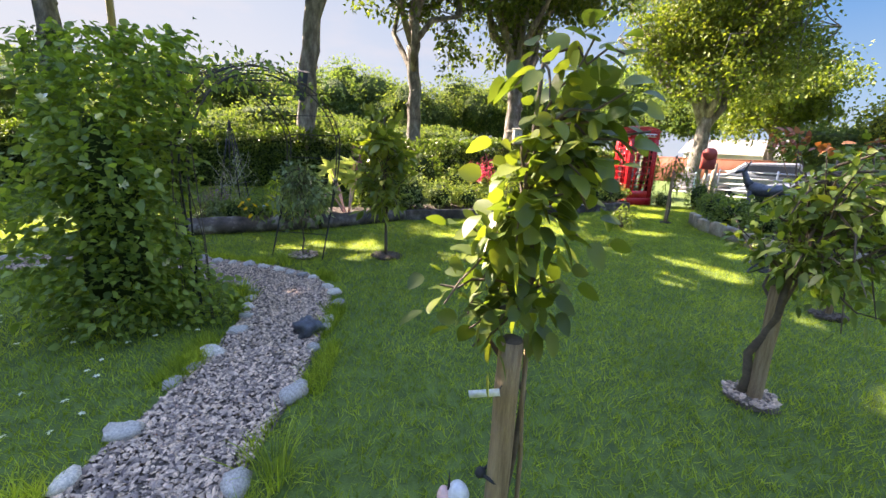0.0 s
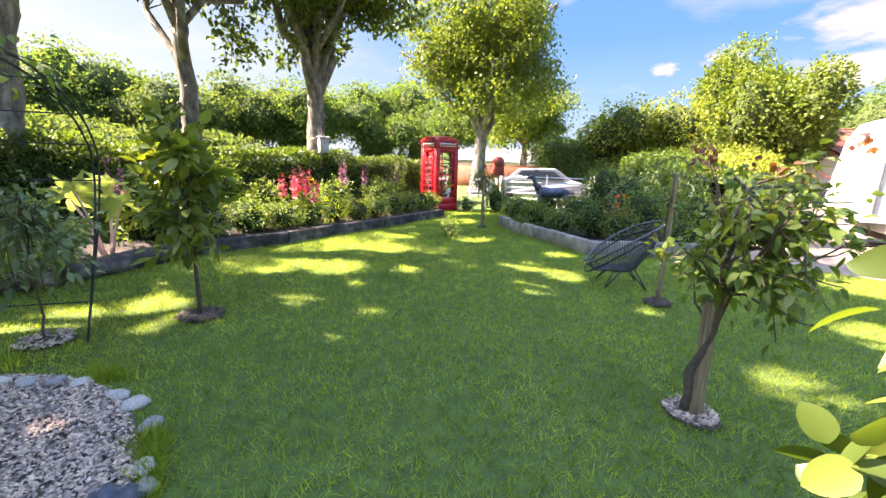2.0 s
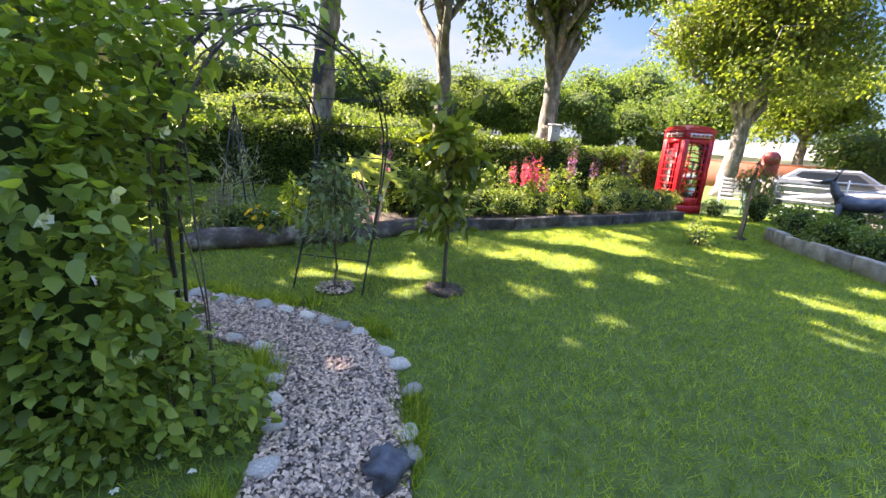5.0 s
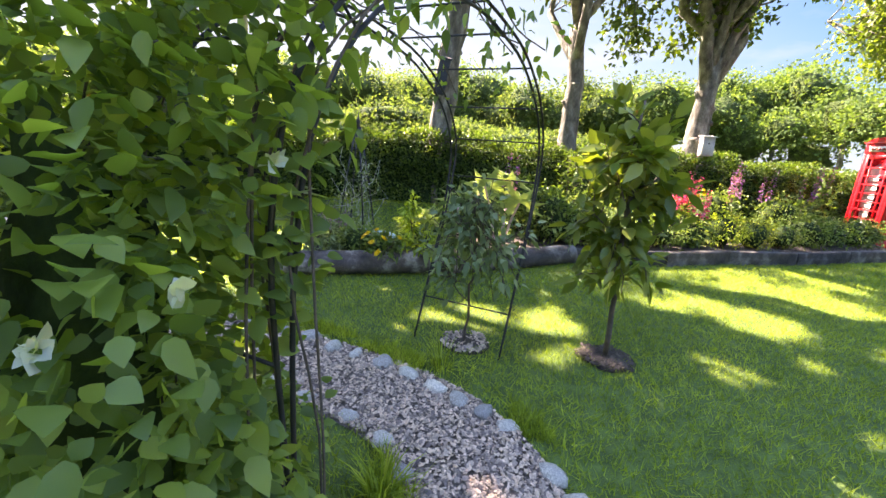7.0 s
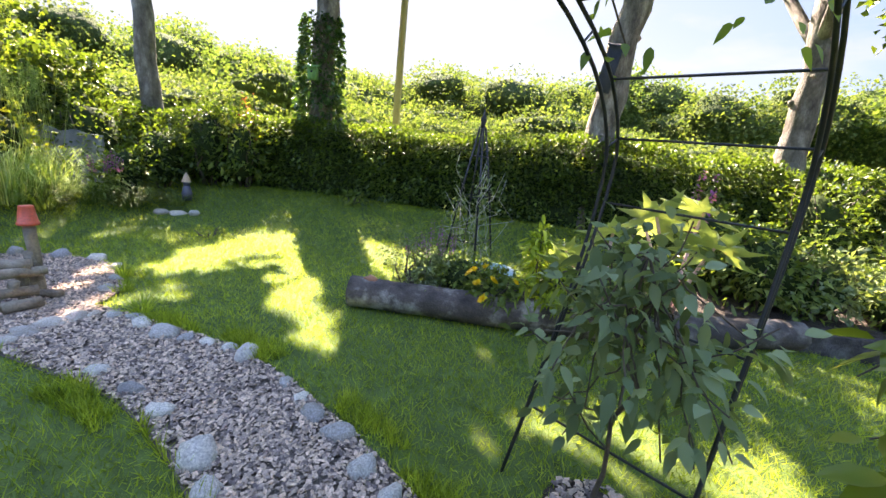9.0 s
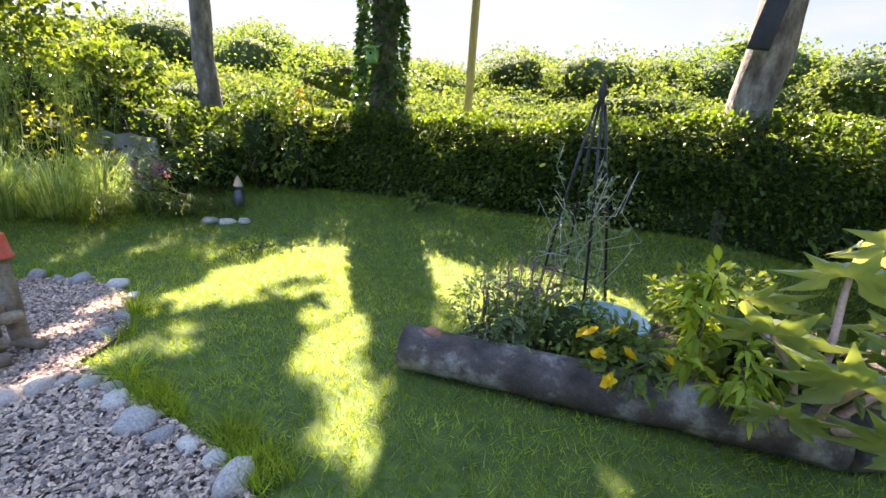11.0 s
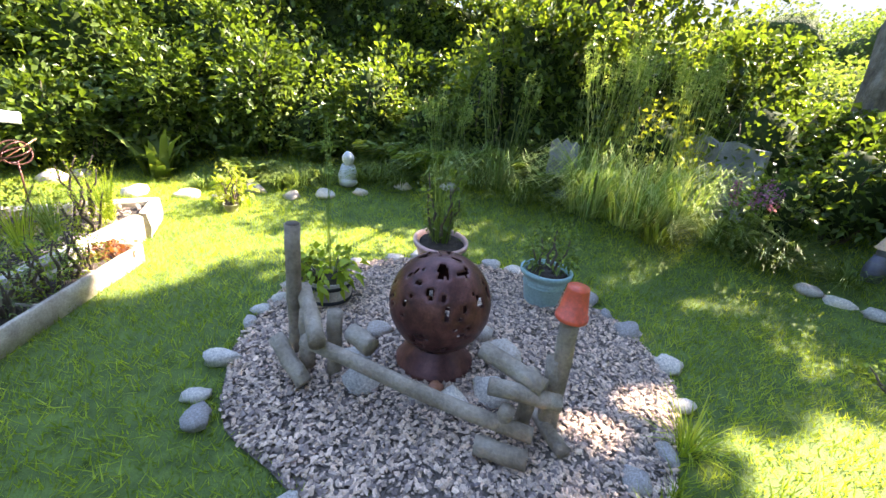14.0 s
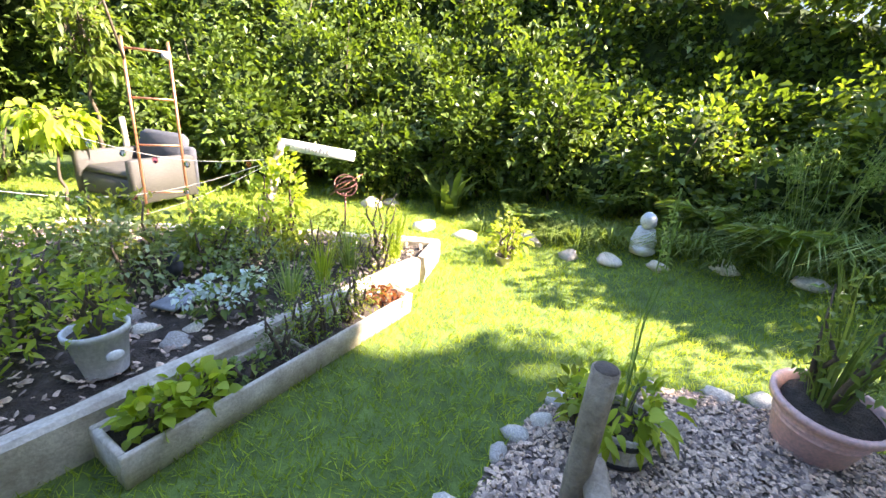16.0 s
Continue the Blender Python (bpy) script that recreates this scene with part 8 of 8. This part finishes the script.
part("arrow", Shape().tube([(-0.16, 0, 0.72), (0.14, 0, 0.54)], 0.005, 5), M_COPPER, an)

# rattan sofa
so = thing("rattan_armchair", "grey rattan garden armchair with a dark cushion", "chair", at=(-4.72, -1.98, 0.0), rz=128)
part("seat_base", Shape().box((-0.42, -0.36, 0.14), (0.42, 0.36, 0.36), bevel=0.03), M_RATTAN, so)
for x in (-0.40, 0.40):
    part("armrest", Shape().box((x - 0.05, -0.38, 0.12), (x + 0.05, 0.36, 0.58), bevel=0.02), M_RATTAN, so)
part("backrest", Shape().box((-0.45, 0.30, 0.14), (0.45, 0.40, 0.66), bevel=0.03), M_CUSHION, so, "dark woven back")
part("back_cushion", Shape().box((-0.34, 0.12, 0.40), (0.34, 0.27, 0.84), pose(0, 0.03, 0, -10), 0.05), M_CUSHION, so, "dark grey cushion")
part("seat_cushion", Shape().box((-0.34, -0.34, 0.36), (0.34, 0.22, 0.44), bevel=0.03), M_RATTAN, so)
for x in (-0.4, 0.4):
    for y in (-0.32, 0.34):
        part("leg", Shape().box((x - 0.025, y - 0.025, 0), (x + 0.025, y + 0.025, 0.14)), M_RUBBER, so)
young_tree(-4.05, -2.1, 1.1, 0.02, (0, 0, 0.85), (0.34, 0.34, 0.22), 16, 20, 0.13, M_LIME, "small tree with bright lime-green drooping leaves", 0.5, 0.9, droop=0.8)
young_tree(-4.35, -2.9, 2.3, 0.03, (0, 0, 1.75), (0.5, 0.5, 0.6), 26, 26, 0.10, M_ASH, "light green young tree behind the rattan chair", 0.5, 1.9)
stake(-4.6, -2.6, 0.9, 0.03, (0, 0), "pale stake behind the rattan chair", M_PALEWOOD)
bush(-3.2, -3.4, (0.6, 0.5), 0.9, 700, 0.07, M_APPLE, "flowering_shrub", "shrub with pink flowers at the lawn edge", category="shrub")
blooms(thing("pink_bloom", "cluster of pink flowers on a shrub", "flower", at=(-3.25, -2.95, 0.75)), [(0.0, 0, 0.0), (0.15, 0, 0.08), (-0.15, 0.05, 0.05), (0.25, 0, -0.05)], 0.06, M_PINK, 8, "pink flower")

# ---- bank on the west side ----
for x, y, s, w in [(-7.45, -0.22, .20, False), (-8.30, 0.62, .20, False), (-7.72, 0.22, .17, False), (-7.25, -1.3, .22, True), (-7.55, -1.35, .17, True), (-8.55, 1.48, .17, False), (-8.35, 1.15, .14, False), (-9.1, 2.25, .16, False), (-8.75, 1.85, .13, True), (-9.3, 2.8, .15, False), (-7.95, 0.45, .13, False)]:
    e = thing("rock", "grey boulder set in the planted bank", "rock", at=(x, y, zat(x, y)), group="boulders along the bank")
    stone(0, 0, s * 0.85, e, None, w, z=-0.05 * s)
fig = Shape().tube([(0, 0, 0), (0, 0, 0.13), (0, 0, 0.26)], [0.10, 0.12, 0.085], 12, lump=0.12).blob((0.078, 0.085, 0.085), 12, 9, 0.1, pose(0, 0.02, 0.34)).blob((0.11, 0.08, 0.05), 10, 6, 0.15, pose(0, 0.07, 0.05))
fo = part("stone_figure", fig, M_CAST)
fo.matrix_world = pose(-8.88, 1.58, zat(-8.88, 1.58), 0, 0, -50)
tagged(fo, "pale cast-stone seated figure on the bank", "statue")
smp = pot(-7.62, 0.98, 0.085, 0.09, M_PALEWOOD, "small pale pot with a coppery plant", z=0.0)
bush(-7.62, 0.98, (0.17, 0.15), 0.42, 190, 0.05, M_GOLD, "potted_plant", "golden and coppery leafy plant in a small pot", 0.07, category="plant", core=False, fine=True)
bush(-7.85, 0.78, (0.2, 0.2), 0.3, 150, 0.08, M_LIME, "bank_plant", "bright green broad leaves on the bank", category="plant", core=False, fine=True)
big = strap_plant(-8.1, -0.75, 22, 0.75, 0.42, M_MIXED, "broad_leaf_plant", "large upright broad leaves against the laurel", None, 0.13, "plant", 0.5)
for x, y, h, sp, n, mt, lab in [(-8.7, 1.0, .5, .45, 130, M_MIXED, "arching green strap leaves on the bank"), (-9.2, 1.9, .6, .5, 150, M_MIXED, "arching green strap leaves on the bank"), (-9.5, 2.6, 1.0, .65, 200, M_LONG, "tall grasses on the bank"), (-9.75, 3.3, 1.25, .75, 220, M_LONG, "tall pale grasses on the bank"),
                                (-9.4, 4.5, 1.5, .75, 240, M_LONG, "tall feathery pale grass clump"), (-9.3, 4.95, 1.55, .8, 260, M_LONG, "tall feathery pale grass clump"), (-9.6, 5.4, 1.45, .75, 240, M_LONG, "tall feathery pale grass clump"), (-10.0, 4.4, 1.7, .75, 220, M_LONG, "tall feathery pale grass clump"), (-9.15, 5.8, .7, .5, 170, M_MIXED, "green strap leaves with purple flowers"), (-9.2, 6.3, .6, .45, 150, M_MIXED, "green strap leaves beside the hedge"),
                                (-10.0, 3.7, 1.1, .6, 180, M_MIXED, "tall green grasses on the bank"), (-9.9, 2.2, 1.0, .6, 160, M_MIXED, "tall green grasses on the bank"), (-8.9, 6.75, .4, .35, 110, M_MIXED, "low strap leaves beside the hedge")]:
    strap_plant(x, y, int(n * 1.4), h * 0.95, sp * 1.15, mt, label=lab, width=0.011, arch=1.5, seed_heads=34 if mt is M_LONG else None)
for x, y, r, h, n, s, mt in [(-9.6, 0.4, .5, 1.0, 700, .09, M_MIXED), (-9.9, 1.3, .5, 1.5, 900, .10, M_APPLE), (-9.3, -0.4, .45, .9, 700, .09, M_LAUREL), (-10.3, 2.9, .6, 1.9, 1000, .10, M_APPLE), (-10.2, 5.0, .6, 1.3, 900, .09, M_GOLD), (-9.75, 6.9, .5, 1.1, 900, .09, M_HEDGE), (-9.4, 7.5, .5, 1.5, 1000, .10, M_HEDGE), (-10.6, 6.2, .7, 1.5, 1000, .09, M_HEDGE), (-8.9, 7.85, .4, 1.3, 600, .11, M_APPLE)]:
    bush(x, y, r, h, n, s, mt, "bank_shrub", "leafy green shrub on the bank", category="shrub")
spike_flower(thing("purple_loosestrife", "purple flower spikes among grasses", "flower", at=(-9.0, 5.9, 0.2)), 7, 0.2, 0.75, M_MAUVE, 0.03, 0.3)
rs = bush(-9.0, 8.0, (0.15, 0.15), 1.75, 120, 0.07, M_RED_LEAF, "copper_shoot", "upright coppery red shoots in the hedge", category="shrub", core=False)


def fern(x, y, n, h, material, label):
    """Arching fronds, each a midrib with leaflets on both sides."""
    e = thing("fern", label, "fern", at=(x, y, zat(x, y)))
    for i in range(n):
        a = 6.28 * i / n + RNG.uniform(-0.3, 0.3)
        L = h * RNG.uniform(0.8, 1.2)
        t = np.linspace(0, 1, 16)
        p = np.c_[np.cos(a) * L * 0.75 * t ** 1.3, np.sin(a) * L * 0.75 * t ** 1.3, L * (t - 0.45 * t ** 2.4)]
        fr = Shape().tube(p[::3], 0.004, 4, caps=False)
        side = np.array([-math.sin(a), math.cos(a), 0.1])
        w = np.sin(np.pi * np.clip(t * 0.9 + 0.1, 0, 1))[2:] * 0.16 * h / 0.5
        for k in (-1, 1):
            leaves(fr, p[2:], np.tile(side * k + np.array([math.cos(a), math.sin(a), 0]) * 0.35, (14, 1)), w, 0.30, False, 0.1)
        part("frond", fr, material, e)
    return e


for x, y, n, h, mt, lab in [(-8.9, -0.35, 9, .55, M_MIXED, "green fern in shade under the laurels"), (-8.5, 0.35, 10, .50, M_MIXED, "green fern between boulders on the bank"), (-9.3, 0.75, 10, .60, M_MIXED, "green fern in shade under the laurels"), (-9.55, 1.6, 11, .70, M_APPLE, "tall arching fern on the bank"),
                            (-9.35, 2.35, 11, .75, M_APPLE, "pale green fern on the bank"), (-9.9, 2.9, 11, .85, M_MIXED, "tall arching fern on the bank"), (-8.2, -0.9, 9, .50, M_MIXED, "green fern in shade under the laurels"), (-9.6, 3.9, 10, .70, M_MIXED, "green fern among tall grasses")]:
    fern(x, y, n, h, mt, lab)
for x, y, h, sp, n in [(-8.55, 0.75, .36, .34, 120), (-8.85, 1.25, .40, .36, 130), (-9.05, 1.75, .42, .38, 130), (-9.15, 2.2, .45, .40, 140), (-9.45, 3.05, .60, .50, 150), (-9.3, 3.7, .65, .5, 150), (-8.1, 0.05, .30, .28, 100), (-9.0, 5.2, .55, .45, 140), (-8.95, 6.1, .5, .42, 140)]:
    strap_plant(x, y, n, h, sp, M_MIXED, label="arching strap leaves edging the bank", width=0.014, arch=1.4)
for x, y, r, h, n, s, mt in [(-8.7, -1.1, .45, .7, 620, .08, M_MIXED), (-9.35, -0.1, .45, .75, 620, .08, M_MIXED), (-9.75, 0.95, .45, .85, 700, .09, M_APPLE), (-10.05, 2.0, .5, 1.0, 800, .09, M_MIXED), (-7.9, -1.7, .4, .5, 500, .07, M_MIXED), (-9.5, 6.3, .4, .8, 600, .08, M_HEDGE)]:
    bush(x, y, r, h, n, s, mt, "understorey_shrub", "dark leafy undergrowth at the foot of the bank", category="shrub", lump=0.45)


def slab_stone(x, y, w, h, rz, label, d=0.06):
    e = thing("standing_slab", label, "slab", at=(x, y, zat(x, y)), rz=rz)
    s = Shape()
    k = 7
    top = [(-w / 2 + w * i / (k - 1), h * (0.90 + 0.12 * RNG.random())) for i in range(k)]
    out = [(-w / 2 * 1.02, -0.1)] + top + [(w / 2 * 1.02, -0.1)]
    n = len(out)
    s.add([(a, -d / 2, b) for a, b in out] + [(a, d / 2, b) for a, b in out], [[i, i + 1, n + i + 1, n + i] for i in range(n - 1)])
    s.f.append(np.array([list(range(n))[::-1], [n + i for i in range(n)]]))
    part("slab", s, M_SLATE, e, smooth=False)


slab_stone(-9.8, 4.06, 0.35, 0.72, 75, "upright grey slate slab standing in grass")
slab_stone(-10.35, 5.75, 1.1, 0.95, 52, "broad grey slate slab leaning in the boundary")
gn = Shape().tube([(0, 0, 0), (0, 0, 0.12), (0, 0, 0.24)], [0.07, 0.08, 0.05], 10)
g1 = thing("gnome_figure", "small painted garden figure with a pale hat", "ornament", at=(-8.95, 6.92, zat(-8.95, 6.92)))
part("figure", gn.blob((0.05, 0.05, 0.05), 10, 8, 0.05, pose(0, 0, 0.27)), M_GNOME, g1)
part("hat", Shape().lathe([(0.075, 0.30), (0.06, 0.33), (0.035, 0.40), (0.0, 0.46)], 12), M_STRAW, g1, "pale straw-coloured hat")
for x, y, s in [(-8.68, 6.42, .12), (-8.55, 6.6, .12), (-8.42, 6.78, .10)]:
    e = thing("rock", "flat pale stone edging the planting", "rock", at=(x, y, zat(x, y)), group="stones edging the planting")
    stone(0, 0, s, e)
bush(-6.85, 8.6, (0.25, 0.2), 0.22, 90, 0.10, M_MIXED, "wild_plant", "broad green leaves at the foot of the hedge", category="plant", core=False, fine=True)
bush(-7.4, 6.5, (0.3, 0.25), 0.12, 70, 0.05, M_LIME, "wild_plant", "small sunlit weed in the lawn", category="plant", core=False)
